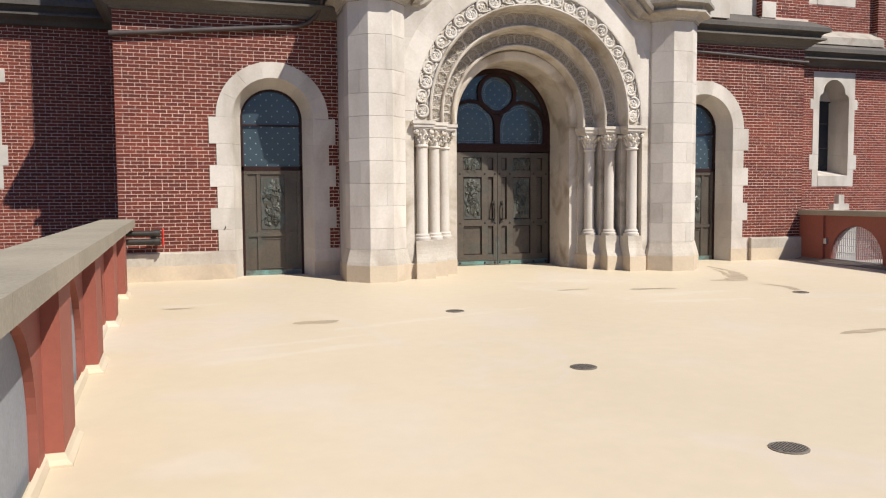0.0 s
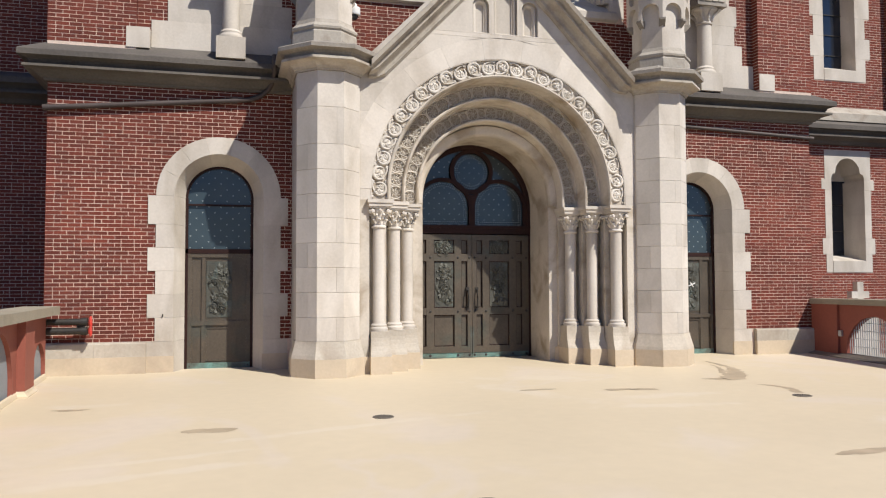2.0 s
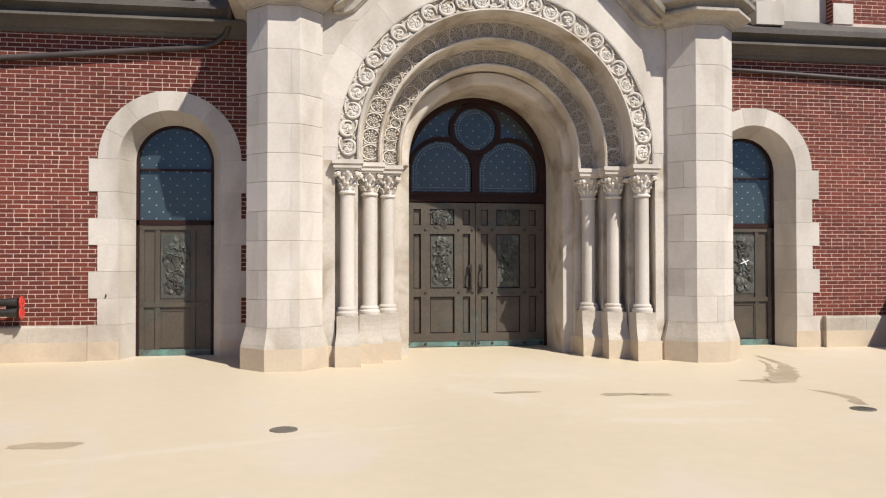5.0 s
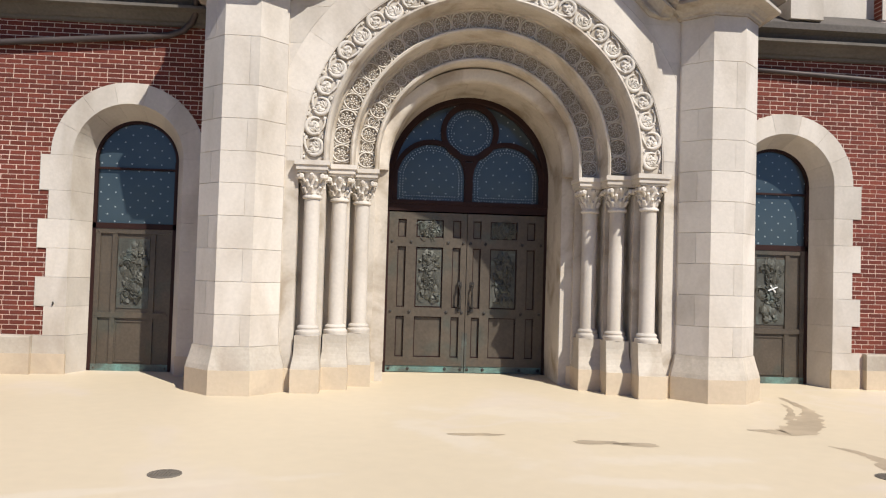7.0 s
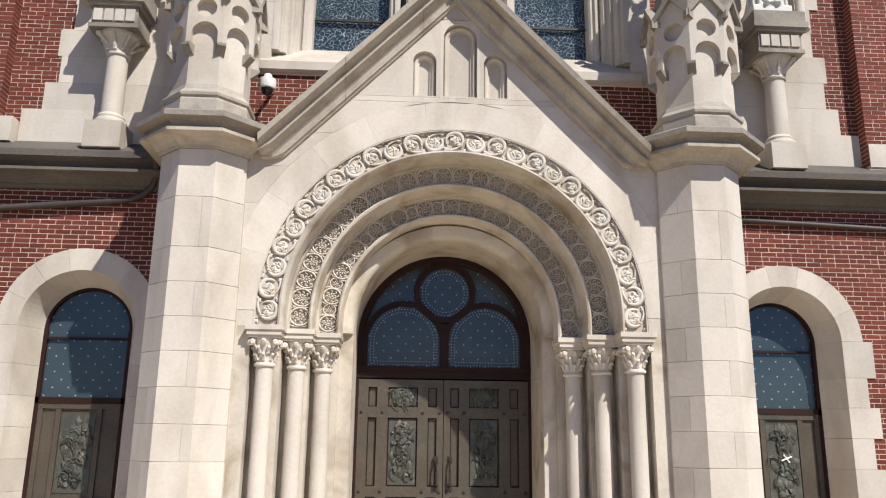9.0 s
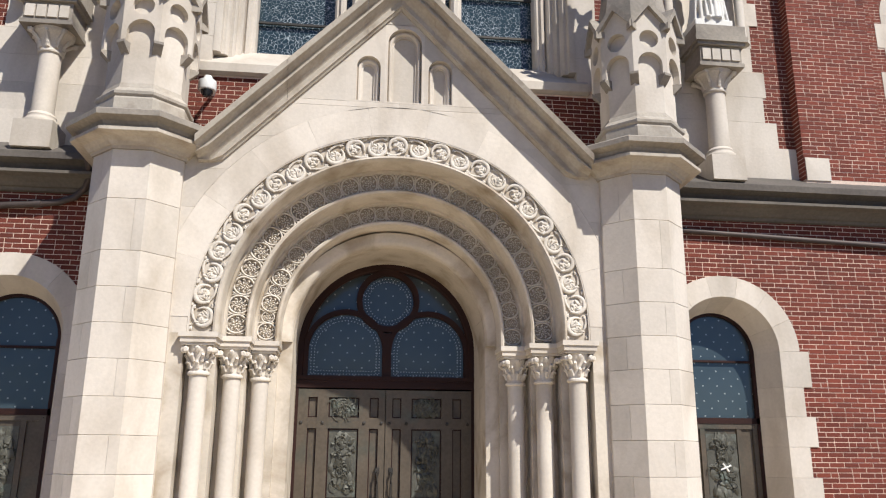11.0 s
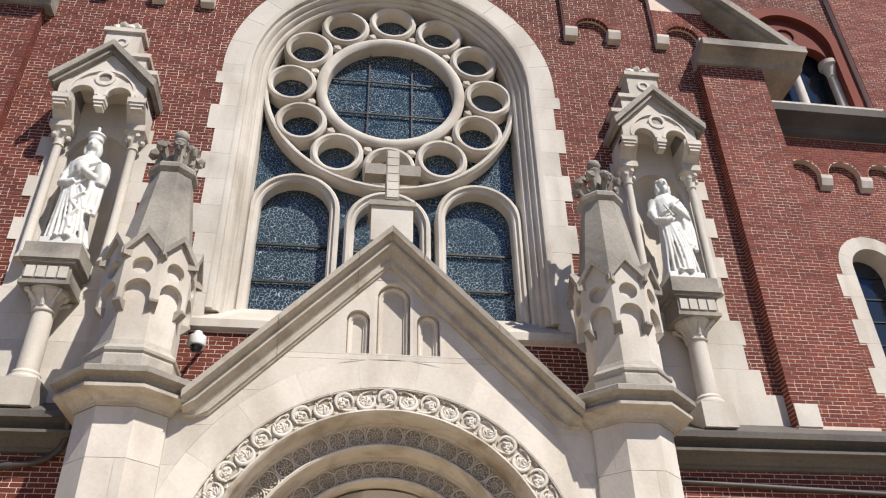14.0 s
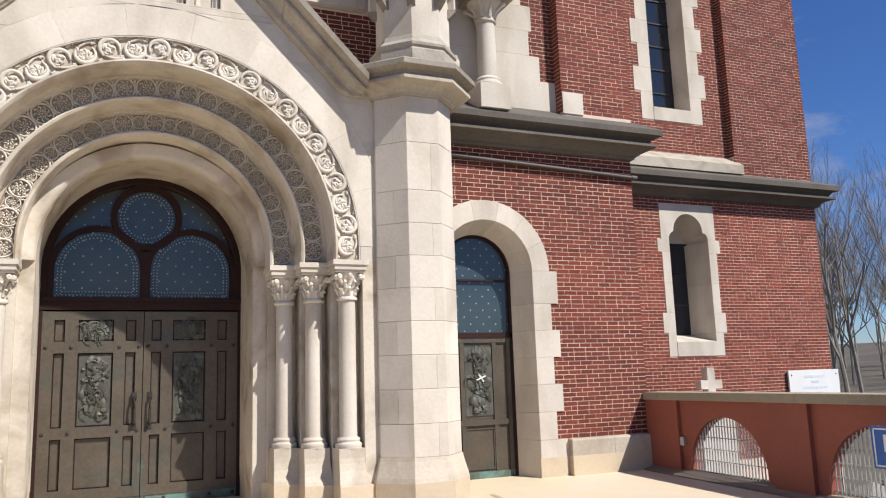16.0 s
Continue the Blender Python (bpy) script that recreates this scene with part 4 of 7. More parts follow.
def roundel_unit(seed, petals):
    """A ringed medallion filled with small leaves round a boss, and leaf sprigs in the corners."""
    rng = random.Random(seed)
    bm = bmesh.new()
    ring_sweep(bm, [(0.47 + 0.05 * math.cos(t * math.pi / 3), -0.04 + 0.05 * math.sin(t * math.pi / 3)) for t in range(6)], 0, 0, 22)
    for k in range(petals):
        a = 2 * math.pi * k / petals
        for r0, r1, w, tw in ((0.08, 0.23, 0.035, 0.5), (0.22, 0.40, 0.032, -0.35)):
            d0, d1 = a, a + tw
            fat_tube(bm, [(r0 * math.cos(d0), -0.02, r0 * math.sin(d0)), (0.5 * (r0 + r1) * math.cos(0.5 * (d0 + d1)), -0.05, 0.5 * (r0 + r1) * math.sin(0.5 * (d0 + d1))), (r1 * math.cos(d1), -0.025, r1 * math.sin(d1))], [0.018, w, 0.015], 5, 0.9)
        b = a + math.pi / petals
        for r in (0.17, 0.33):
            lump(bm, (r * math.cos(b), -0.025, r * math.sin(b)), 0.034 * rng.uniform(0.8, 1.25), 0.035, 0.034 * rng.uniform(0.8, 1.25), 1, k, 0.4)
    lump(bm, (0, -0.03, 0), 0.055, 0.05, 0.055, 1)
    for sx in (-1, 1):
        for sz in (-1, 1):
            fat_tube(bm, [(sx * 0.54, -0.02, sz * 0.06), (sx * 0.50, -0.04, sz * 0.32), (sx * 0.36, -0.03, sz * 0.52)], [0.03, 0.035, 0.02], 5)
            for w in (-0.45, 0.0, 0.45):
                b = math.atan2(sz, sx) + w
                fat_tube(bm, [(sx * 0.44, -0.02, sz * 0.42), (sx * 0.44 + 0.08 * math.cos(b), -0.045, sz * 0.42 + 0.08 * math.sin(b)), (sx * 0.44 + 0.14 * math.cos(b), -0.02, sz * 0.42 + 0.14 * math.sin(b))], [0.018, 0.028, 0.01], 5)
    return bm


carve([scroll_unit(4), scroll_unit(8)], "scroll_carving", 2.265, -1.05, 27, -0.06, (0.285,), 0.85, True)
carve([roundel_unit(1, 9), roundel_unit(2, 7), roundel_unit(3, 8)], "roundel_carving", 1.91, -0.715, 26, -0.07, (0.238,), 1.3, tall=1.13)
carve([roundel_unit(5, 8), roundel_unit(6, 6)], "small_roundel_carving", 1.58, -0.385, 29, -0.085, (0.222, 0.15), 1.3, tall=1.12)

# gable wall: block courses round the arch, then up to the point
GS = 1.035


def rake(z):
    return max(0.0, (7.62 - z) / GS)


bm = bmesh.new()
prism(bm, [(P - 2.7, 3.01)] + [(P - 2.4, 3.01)] + arch_pts(P, ACZ, 2.4, math.pi, 0, 40) + [(P + 2.4, 3.01), (P + 2.7, 3.01), (P + 2.7, 5.35), (P, 6.05), (P - 2.7, 5.35)], -1.095, -0.5)
prism(bm, [(P - 2.7, 5.3), (P, 6.0), (P + 2.7, 5.3), (P, 8.0)], -0.98, -0.5)
part("gable_core", bm, M_STONE, portal)


def block(pts):
    bm = bmesh.new()
    prism(bm, pts, -1.10, -1.0)
    part("gable_block", bm, M_STONE, portal)


VR = 2.80
arcs = 11
for i in range(arcs):
    a0, a1 = math.pi * i / arcs + 0.0004, math.pi * (i + 1) / arcs - 0.0004
    block(arch_pts(P, ACZ, 2.415, a0, a1, 6) + [p for p in arch_pts(P, ACZ, VR, a1, a0, 6) if True])
zc = [3.01, 3.55, 4.05, 4.55, 5.05, 5.52, 5.985]
for za, zb in zip(zc[:-1], zc[1:]):
    for s in (-1, 1):
        out = [min(2.72, rake(za)), min(2.72, rake(zb))]
        inn = []
        for i in range(7):
            z = zb - (zb - za) * i / 6
            d = VR ** 2 - (z - ACZ) ** 2
            inn.append((math.sqrt(d) if (d > 0 and z >= ACZ) else (VR if z < ACZ else 0.0), z))
        pts = [(out[0] - 0.002, za + 0.002), (out[1] - 0.002, zb - 0.002)] + [(r + 0.003, min(max(z, za + 0.002), zb - 0.002)) for r, z in inn]
        if all(p[0] > out[1] for p in pts[2:]):
            continue
        pts = pts[:2] + [p for p in pts[2:] if p[0] < max(out) - 0.01]
        if len(pts) > 2:
            block([(P + s * x, z) for x, z in pts])
for za, zb in ((5.985, 6.06), (7.19, 7.62)):
    if zb < 7:
        for s in (-1, 1):
            block([(P + s * 0.001, za + 0.002), (P + s * rake(za), za + 0.002), (P + s * rake(zb), zb - 0.002), (P + s * 0.001, zb - 0.002)])
    else:
        block([(P - rake(za), za + 0.002), (P + rake(za), za + 0.002), (P, zb)])
for za, zb in ((6.06, 6.62), (6.62, 7.19)):
    for s in (-1, 1):
        block([(P + s * 0.70, za + 0.002), (P + s * max(rake(za), 0.71), za + 0.002), (P + s * max(rake(zb), 0.702), zb - 0.002), (P + s * 0.70, zb - 0.002)] if rake(zb) > 0.705 else
              [(P + s * 0.70, za + 0.002), (P + s * rake(za), za + 0.002), (P + s * 0.70, za + (rake(za) - 0.7) * GS)])
# three blind lancets sunk into the gable, each with a roll between two hollows
LANCETS = ((-0.41, 0.155, 6.565, 6.81), (0.06, 0.225, 6.92, 7.20), (0.53, 0.155, 6.555, 6.81))
edges = (-0.70, -0.20, 0.32, 0.70)
for (dx, half, zs, zt), x0, x1 in zip(LANCETS, edges[:-1], edges[1:]):
    bm = bmesh.new()
    arch_plate(bm, P + x0, P + x1, 6.06, zt, -1.10, -0.90, P + dx, half, zs, 6.08)
    if half < 0.2:
        # stone over the lower lancet, up to the rake
        a, b = (x0, x1)
        top = [(P + x, max(zt + 0.001, min(7.20, 7.60 - abs(x) * GS))) for x in (a, 0.5 * (a + b), b)]
        prism(bm, [(P + b, zt), (P + a, zt)] + top, -1.10, -0.97)
    part("blind_lancet", bm, M_STONE, portal)
    bm = bmesh.new()
    arch_sweep(bm, [(half + 0.002, -1.045), (half + 0.002, -0.96), (half - 0.085, -0.96), (half - 0.085, -1.005), (half - 0.065, -1.008), (half - 0.06, -1.03), (half - 0.045, -1.045), (half - 0.025, -1.045), (half - 0.012, -1.03), (half - 0.008, -1.02)], P + dx, zs, 20, zs - 6.075)
    part("lancet_roll", bm, M_STONE, portal, "", True)
    bm = bmesh.new()
    prism(bm, [(-1.095, 6.075), (-0.96, 6.075), (-0.96, 6.135)], P + dx - half, P + dx + half, "x")
    part("lancet_sill", bm, M_STONE, portal)

# raking cornice of the gable
def raking(prof, name, mat):
    """Sloping moulding down each side of the gable; its foot turns level where it meets the pier cornice."""
    end = 2.46
    for s in (-1, 1):
        def ring(c):
            d = end * (1 - c)
            return [(P + s * d, y, max(7.62 - d * GS + up * math.sqrt(1 + GS * GS), 5.125 + 0.3 * (up + 0.15))) for up, y in prof]
        for cuts in ((0.0, 0.06, 0.12, 0.18, 0.419), (0.421, 0.819), (0.821, 1.0)):
            bm = bmesh.new()
            skin(bm, [ring(c) for c in cuts])
            part(name, bm, mat, portal, "weathered raking gable coping")


raking([(-0.15, -0.9), (-0.15, -1.13), (-0.125, -1.15), (-0.12, -1.175), (-0.095, -1.18), (-0.09, -1.16), (-0.05, -1.17), (-0.01, -1.21), (0.02, -1.28), (0.03, -1.33), (0.055, -1.335), (0.06, -1.29), (0.09, -1.31), (0.12, -1.37), (0.13, -1.44), (0.19, -1.46), (0.205, -1.42), (0.26, -0.2), (0.0, -0.2)], "raking_cornice", M_COPING)
bm = bmesh.new()
prism(bm, [(P - 2.5, 5.3), (P, 7.9), (P + 2.5, 5.3)], -0.5, 0.12)
part("gable_roof", bm, M_DARKSTONE, portal)

# stone cross on the point of the gable
cross = thing("gable_cross", "weathered stone cross standing on the portal gable", "cross")
bm = bmesh.new()
box(bm, P - 0.30, P + 0.30, -1.28, -0.78, 7.75, 8.34)
bevel(bm, 0.01)
part("pedestal", bm, M_STONE, cross)
bm = bmesh.new()
box(bm, P - 0.34, P + 0.34, -1.32, -0.74, 8.34, 8.42)
box(bm, P - 0.20, P + 0.20, -1.2, -0.86, 8.42, 8.52)
bevel(bm, 0.012)
part("cap", bm, M_DARKSTONE, cross)
bm = bmesh.new()
c = (-1.22, -0.98)
box(bm, P - 0.10, P + 0.10, *c, 8.52, 9.44)
bevel(bm, 0.012)
part("upright", bm, M_DARKSTONE, cross)
for k in range(6):
    bm = bmesh.new()
    box(bm, P - 0.085, P + 0.085, -1.232, -1.2, 8.55 + k * 0.15, 8.685 + k * 0.15)
    part("face_block", bm, M_STONE, cross)
for s in (-1, 1):
    bm = bmesh.new()
    box(bm, min(P + s * 0.102, P + s * 0.42), max(P + s * 0.102, P + s * 0.42), -1.215, -0.985, 8.98, 9.18)
    bevel(bm, 0.012)
    part("arm", bm, M_DARKSTONE, cross)


# ---- doors ----
def panel_frame(bm, x0, x1, z0, z1, y, w=0.03, d=0.02):
    """A raised moulding round a sunk panel."""
    for a, b, c, e in ((x0, x1, z0, z0 + w), (x0, x1, z1 - w, z1), (x0, x0 + w, z0 + w, z1 - w), (x1 - w, x1, z0 + w, z1 - w)):
        box(bm, a, b, y - d, y, c, e)


def relief(parent, x0, x1, z0, z1, y, seed):
    """A cast relief of tangled leaf and drapery shapes in a bordered panel."""
    rng = random.Random(seed)
    bm = bmesh.new()
    box(bm, x0, x1, y - 0.012, y + 0.02, z0, z1)
    pan = part("relief_panel", bm, M_VERDI, parent, "verdigris cast bronze relief panel")
    bm = bmesh.new()
    w, h = x1 - x0, z1 - z0
    for k in range(80):
        u, v = min(max(rng.gauss(0.5, 0.17), 0.12), 0.88), rng.uniform(0.08, 0.92)
        r = rng.uniform(0.018, 0.05) * min(w, 0.4) / 0.3
        lump(bm, (x0 + u * w, y - 0.012, z0 + v * h), r * rng.uniform(0.6, 1.2), 0.034, r * rng.uniform(0.7, 1.9), 1, k, 0.7)
    for k in range(16):
        c = Vector((x0 + rng.uniform(0.2, 0.8) * w, y - 0.03, z0 + rng.uniform(0.12, 0.85) * h))
        a = rng.uniform(0, 6.28)
        tube(bm, [c + Vector((0.09 * w / 0.3 * i / 5 * math.cos(a + i * 0.5), -0.006 * i, 0.13 * i / 5 * math.sin(a + i * 0.5))) for i in range(6)], 0.011, 5, 0.5)
    part("relief_figure", bm, M_VERDI, pan, "", True)


def rivets(bm, pts, y):
    for x, z in pts:
        lump(bm, (x, y, z), 0.016, 0.012, 0.016, 1)


def door_leaf(parent, x0, x1, z0, z1, y, handle_side):
    leaf = new("door_leaf")
    leaf.parent = parent
    w = x1 - x0
    bm = bmesh.new()
    box(bm, x0, x1, y, y + 0.06, z0, z1)
    part("leaf_plate", bm, M_BRONZE, leaf)
    rows = [(z0 + 0.23, z0 + 0.86), (z0 + 1.0, z0 + 1.94), (z0 + 2.09, z1 - 0.11)]
    cols = [(x0 + 0.115 * w, x0 + 0.22 * w), (x0 + 0.35 * w, x0 + 0.70 * w), (x0 + 0.82 * w, x0 + 0.925 * w)]
    if handle_side < 0:
        cols = [(x0 + x1 - b, x0 + x1 - a) for a, b in cols[::-1]]
    edges = [x0] + [e for c in cols for e in c] + [x1]
    levels = [z0 + 0.10] + [e for r in rows for e in r] + [z1]
    for a, b in zip(edges[::2], edges[1::2]):
        bm = bmesh.new()
        box(bm, a, b, y - 0.045, y, z0 + 0.10, z1)
        bevel(bm, 0.004)
        part("stile", bm, M_BRONZE, leaf)
    for za, zb in zip(levels[::2], levels[1::2]):
        bm = bmesh.new()
        for a, b in cols:
            box(bm, a, b, y - 0.043, y, za, zb)
        bevel(bm, 0.003)
        part("rail", bm, M_BRONZE, leaf)
    # near-black mouldings draw the shadow line round each sunk panel
    bm = bmesh.new()
    for za, zb in rows:
        for a, b in cols:
            panel_frame(bm, a + 0.001, b - 0.001, za + 0.001, zb - 0.001, y, 0.014, 0.016)
    part("panel_moulding", bm, M_FRAME, leaf)
    bm = bmesh.new()
    box(bm, x0, x1, y - 0.03, y, z0, z0 + 0.10)
    part("kick_plate", bm, M_KICK, leaf, "green corroded kick plate")
    bm = bmesh.new()
    a, b = (x1 - 0.035, x1) if handle_side > 0 else (x0, x0 + 0.035)
    box(bm, a, b, y - 0.048, y - 0.04, z0 + 0.10, z0 + 0.62)
    part("meeting_strip", bm, M_VERDI, leaf, "green corroded meeting edge")
    for z in (z0 + 0.05, z0 + 0.93, z0 + 2.015):
        for x in (edges[0] + 0.05, (edges[2] + edges[3]) / 2, (edges[4] + edges[5]) / 2, edges[7] - 0.05):
            bm = bmesh.new()
            lump(bm, (x, y - 0.045 if z > z0 + 0.2 else y - 0.03, z), 0.028, 0.022, 0.028, 1)
            part("rivet", bm, M_IRON, leaf, "", True)
    relief(leaf, cols[1][0] + 0.02, cols[1][1] - 0.02, rows[1][0] + 0.02, rows[1][1] - 0.02, y, int(x0 * 100) + 7)
    relief(leaf, cols[1][0] + 0.02, cols[1][1] - 0.02, rows[2][0] + 0.02, rows[2][1] - 0.02, y, int(x0 * 100) + 9)
    hx = x1 - 0.09 if handle_side > 0 else x0 + 0.09
    bm = bmesh.new()
    tube(bm, [(hx, y - 0.045, z0 + 1.0), (hx, y - 0.11, z0 + 1.02), (hx, y - 0.115, z0 + 1.2), (hx, y - 0.11, z0 + 1.34), (hx, y - 0.045, z0 + 1.36)], 0.017, 8)
    for zz in (0.99, 1.37):
        box(bm, hx - 0.03, hx + 0.03, y - 0.06, y, z0 + zz - 0.045, z0 + zz + 0.045)
    part("handle", bm, M_IRON, leaf, "dark bronze pull handle", True)


def bead(bm, x, z, y):
    box(bm, x - 0.007, x + 0.007, y - 0.004, y + 0.004, z - 0.007, z + 0.007)


def build_main_door():
    y = 0.90
    zb = floor_z(y) - 0.01
    d = thing("main_door", "closed bronze double door, brown with green corrosion, under an arched fanlight", "door", kind="structure")
    door_leaf(d, P - 1.22, P - 0.005, zb + 0.02, 2.55, y, 1)
    door_leaf(d, P + 0.005, P + 1.22, zb + 0.02, 2.55, y, -1)
    bm = bmesh.new()
    box(bm, P - 1.3, P - 1.22, y - 0.05, y + 0.1, zb, 2.58)
    box(bm, P + 1.22, P + 1.3, y - 0.05, y + 0.1, zb, 2.58)
    box(bm, P - 1.3, P + 1.3, y - 0.06, y + 0.1, 2.57, 2.68)
    box(bm, P - 1.3, P + 1.3, y - 0.08, y + 0.1, 2.68, 2.74)
    arch_sweep(bm, [(1.30, y - 0.06), (1.30, y + 0.1), (1.16, y + 0.1), (1.16, y - 0.03), (1.19, y - 0.06)], P, 3.12, 40, 0.40)
    box(bm, P - 0.065, P + 0.065, y - 0.05, y + 0.08, 2.74, 3.36)
    part("frame", bm, M_FRAME, d, "dark maroon painted door frame")
    # tracery of the fanlight
    bm = bmesh.new()
    for s in (-1, 1):
        arch_sweep(bm, [(0.60, y - 0.045), (0.60, y + 0.07), (0.525, y + 0.07), (0.525, y - 0.045)], P + s * 0.59, 3.10, 24, 0.37)
    ring_sweep(bm, [(0.46, y - 0.05), (0.46, y + 0.07), (0.375, y + 0.07), (0.375, y - 0.05)], P, 3.84, 32)
    part("tracery", bm, M_FRAME, d)
    bm = bmesh.new()
    prism(bm, [(P - 1.2, 2.72), (P + 1.2, 2.72)] + arch_pts(P, 3.12, 1.2), y + 0.015, y + 0.03)
    part("fanlight_pane", bm, M_STUD, d, "dark blue studded glass")
    # rows of pale beads along the edges of the three lights
    for cx, cz, r, arched in ((P - 0.59, 3.10, 0.485, True), (P + 0.59, 3.10, 0.485, True), (P, 3.84, 0.335, False)):
        bm = bmesh.new()
        for rr in (r, r - 0.045):
            n = int(rr * (3.14 if arched else 6.28) / 0.045)
            for k in range(n):
                a = (math.pi if arched else 2 * math.pi) * (k + 0.5) / n
                bead(bm, cx + rr * math.cos(a), cz + rr * math.sin(a), y + 0.014)
            if arched:
                for k in range(8):
                    for q in (-rr, rr):
                        bead(bm, cx + q, cz - 0.02 - 0.042 * k, y + 0.014)
                for k in range(22):
                    bead(bm, cx + rr * (2 * (k + 0.5) / 22 - 1), cz - 0.33 + (0.045 if rr < r else 0.0), y + 0.014)
        part("bead_border", bm, M_BEAD, d, "rows of pale beads edging the glass")
    # added sheet, its near-black colour standing for the unlit room
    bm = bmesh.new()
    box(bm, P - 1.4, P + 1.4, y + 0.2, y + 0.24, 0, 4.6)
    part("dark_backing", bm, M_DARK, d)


def build_side_door(i):
    cx = DOOR_X[i]
    d = thing("side_door", "closed single bronze door with studded glass above in a pale stone arch", "door", "side doors", kind="structure")
    y = 0.42
    zb = floor_z(0.3) - 0.01
    for bm in surround_mesh(cx, 0.76, 1.06, 1.19, 0.0, 3.11, -0.014, 0.60, y + 0.0, 0.0, 0.585, ew=True, bk=0.78):
        part("surround_stone", bm, M_STONE, d)
    bm = bmesh.new()
    for s in (-1, 1):
        xa, xb = sorted((cx + s * 0.745, cx + s * 1.195))
        box(bm, xa, xb, -0.022, 0.05, -0.04, 0.33)
    part("coated_foot", bm, M_FOOT, d)
    # frame and leaf
    h = 0.595
    bm = bmesh.new()
    box(bm, cx - h - 0.02, cx - h + 0.05, y - 0.02, y + 0.08, zb, 3.11)
    box(bm, cx + h - 0.05, cx + h + 0.02, y - 0.02, y + 0.08, zb, 3.11)
    arch_sweep(bm, [(h + 0.02, y - 0.02), (h + 0.02, y + 0.08), (h - 0.04, y + 0.08), (h - 0.04, y - 0.02)], cx, 3.11, 24)
    box(bm, cx - h, cx + h, y - 0.02, y + 0.08, 2.12, 2.20)
    box(bm, cx - h, cx + h, y - 0.012, y + 0.05, 2.985, 3.015)
    part("frame", bm, M_FRAME, d)
    bm = bmesh.new()
    prism(bm, [(cx - h, 2.15), (cx + h, 2.15)] + arch_pts(cx, 3.11, h), y + 0.03, y + 0.045)
    part("fanlight_pane", bm, M_STUD, d, "dark blue studded glass")
    leaf = new("door_leaf")
    leaf.parent = d
    x0, x1 = cx - h + 0.05, cx + h - 0.05
    bm = bmesh.new()
    box(bm, x0, x1, y + 0.02, y + 0.07, zb, 2.12)
    part("leaf_plate", bm, M_BRONZE, leaf)
    bm = bmesh.new()
    yy = y + 0.02
    for xs in (x0, x0 + 0.24, x1 - 0.31, x1 - 0.07):
        box(bm, xs, xs + 0.07, yy - 0.025, yy, zb + 0.1, 2.12)
    box(bm, x0, x1, yy - 0.03, yy, zb + 0.78, zb + 0.86)
    box(bm, x0, x1, yy - 0.03, yy, 2.05, 2.12)
    panel_frame(bm, x0 + 0.31, x1 - 0.31, zb + 0.14, zb + 0.74, yy, 0.02, 0.015)
    part("stile_and_rail", bm, M_BRONZE, leaf)
    bm = bmesh.new()
    box(bm, x0, x1, yy - 0.03, yy, zb, zb + 0.11)
    part("kick_plate", bm, M_KICK, leaf, "green corroded kick plate")
    relief(leaf, x0 + 0.32, x1 - 0.32, zb + 0.92, 1.98, yy, 50 + i)
    if i == 1:
        bm = bmesh.new()
        for a in (0.5, 2.07):
            c = Vector((cx + 0.02, yy - 0.055, 1.52))
            q = Vector((math.cos(a) * 0.085, 0, math.sin(a) * 0.06))
            tube(bm, [c - q, c + q], 0.012, 6)
        part("white_token", bm, M_WPAINT, leaf, "small white cross shape on the relief")
    bm = bmesh.new()
    rivets(bm, [(x, z) for z in (zb + 0.055, zb + 0.82, 2.085) for x in (x0 + 0.04, x1 - 0.04)], yy - 0.03)
    part("rivet", bm, M_BRONZE, leaf)
    # added near-black sheet, darkness of the room by colour
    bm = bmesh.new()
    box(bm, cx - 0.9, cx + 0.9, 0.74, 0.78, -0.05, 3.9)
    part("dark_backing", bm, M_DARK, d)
    for s, zz in ((-1, 1.02),):
        bm = bmesh.new()
        lump(bm, (cx - 0.93, -0.03, 1.03), 0.012, 0.02, 0.03, 1)
        part("wall_hook", bm, M_IRON, d)


build_main_door()
for i in (0, 1):
    build_side_door(i)


# ---- great window ----
def quoins(parent, cx, inner, narrow, wide, z0, z1, y0, y1, step=0.405):
    """Alternating long and short stones up both sides of an opening, each a part."""
    for sd in (-1, 1):
        z, k = z0, 0
        while z < z1 - 0.01:
            z2 = min(z + step, z1)
            a, b = sorted((cx + sd * inner, cx + sd * (wide if k % 2 else narrow)))
            bm = bmesh.new()
            box(bm, a, b, y0, y1, z + 0.0015, z2 - 0.0015)
            part("quoin_stone", bm, M_STONE, parent)
            z, k = z2, k + 1


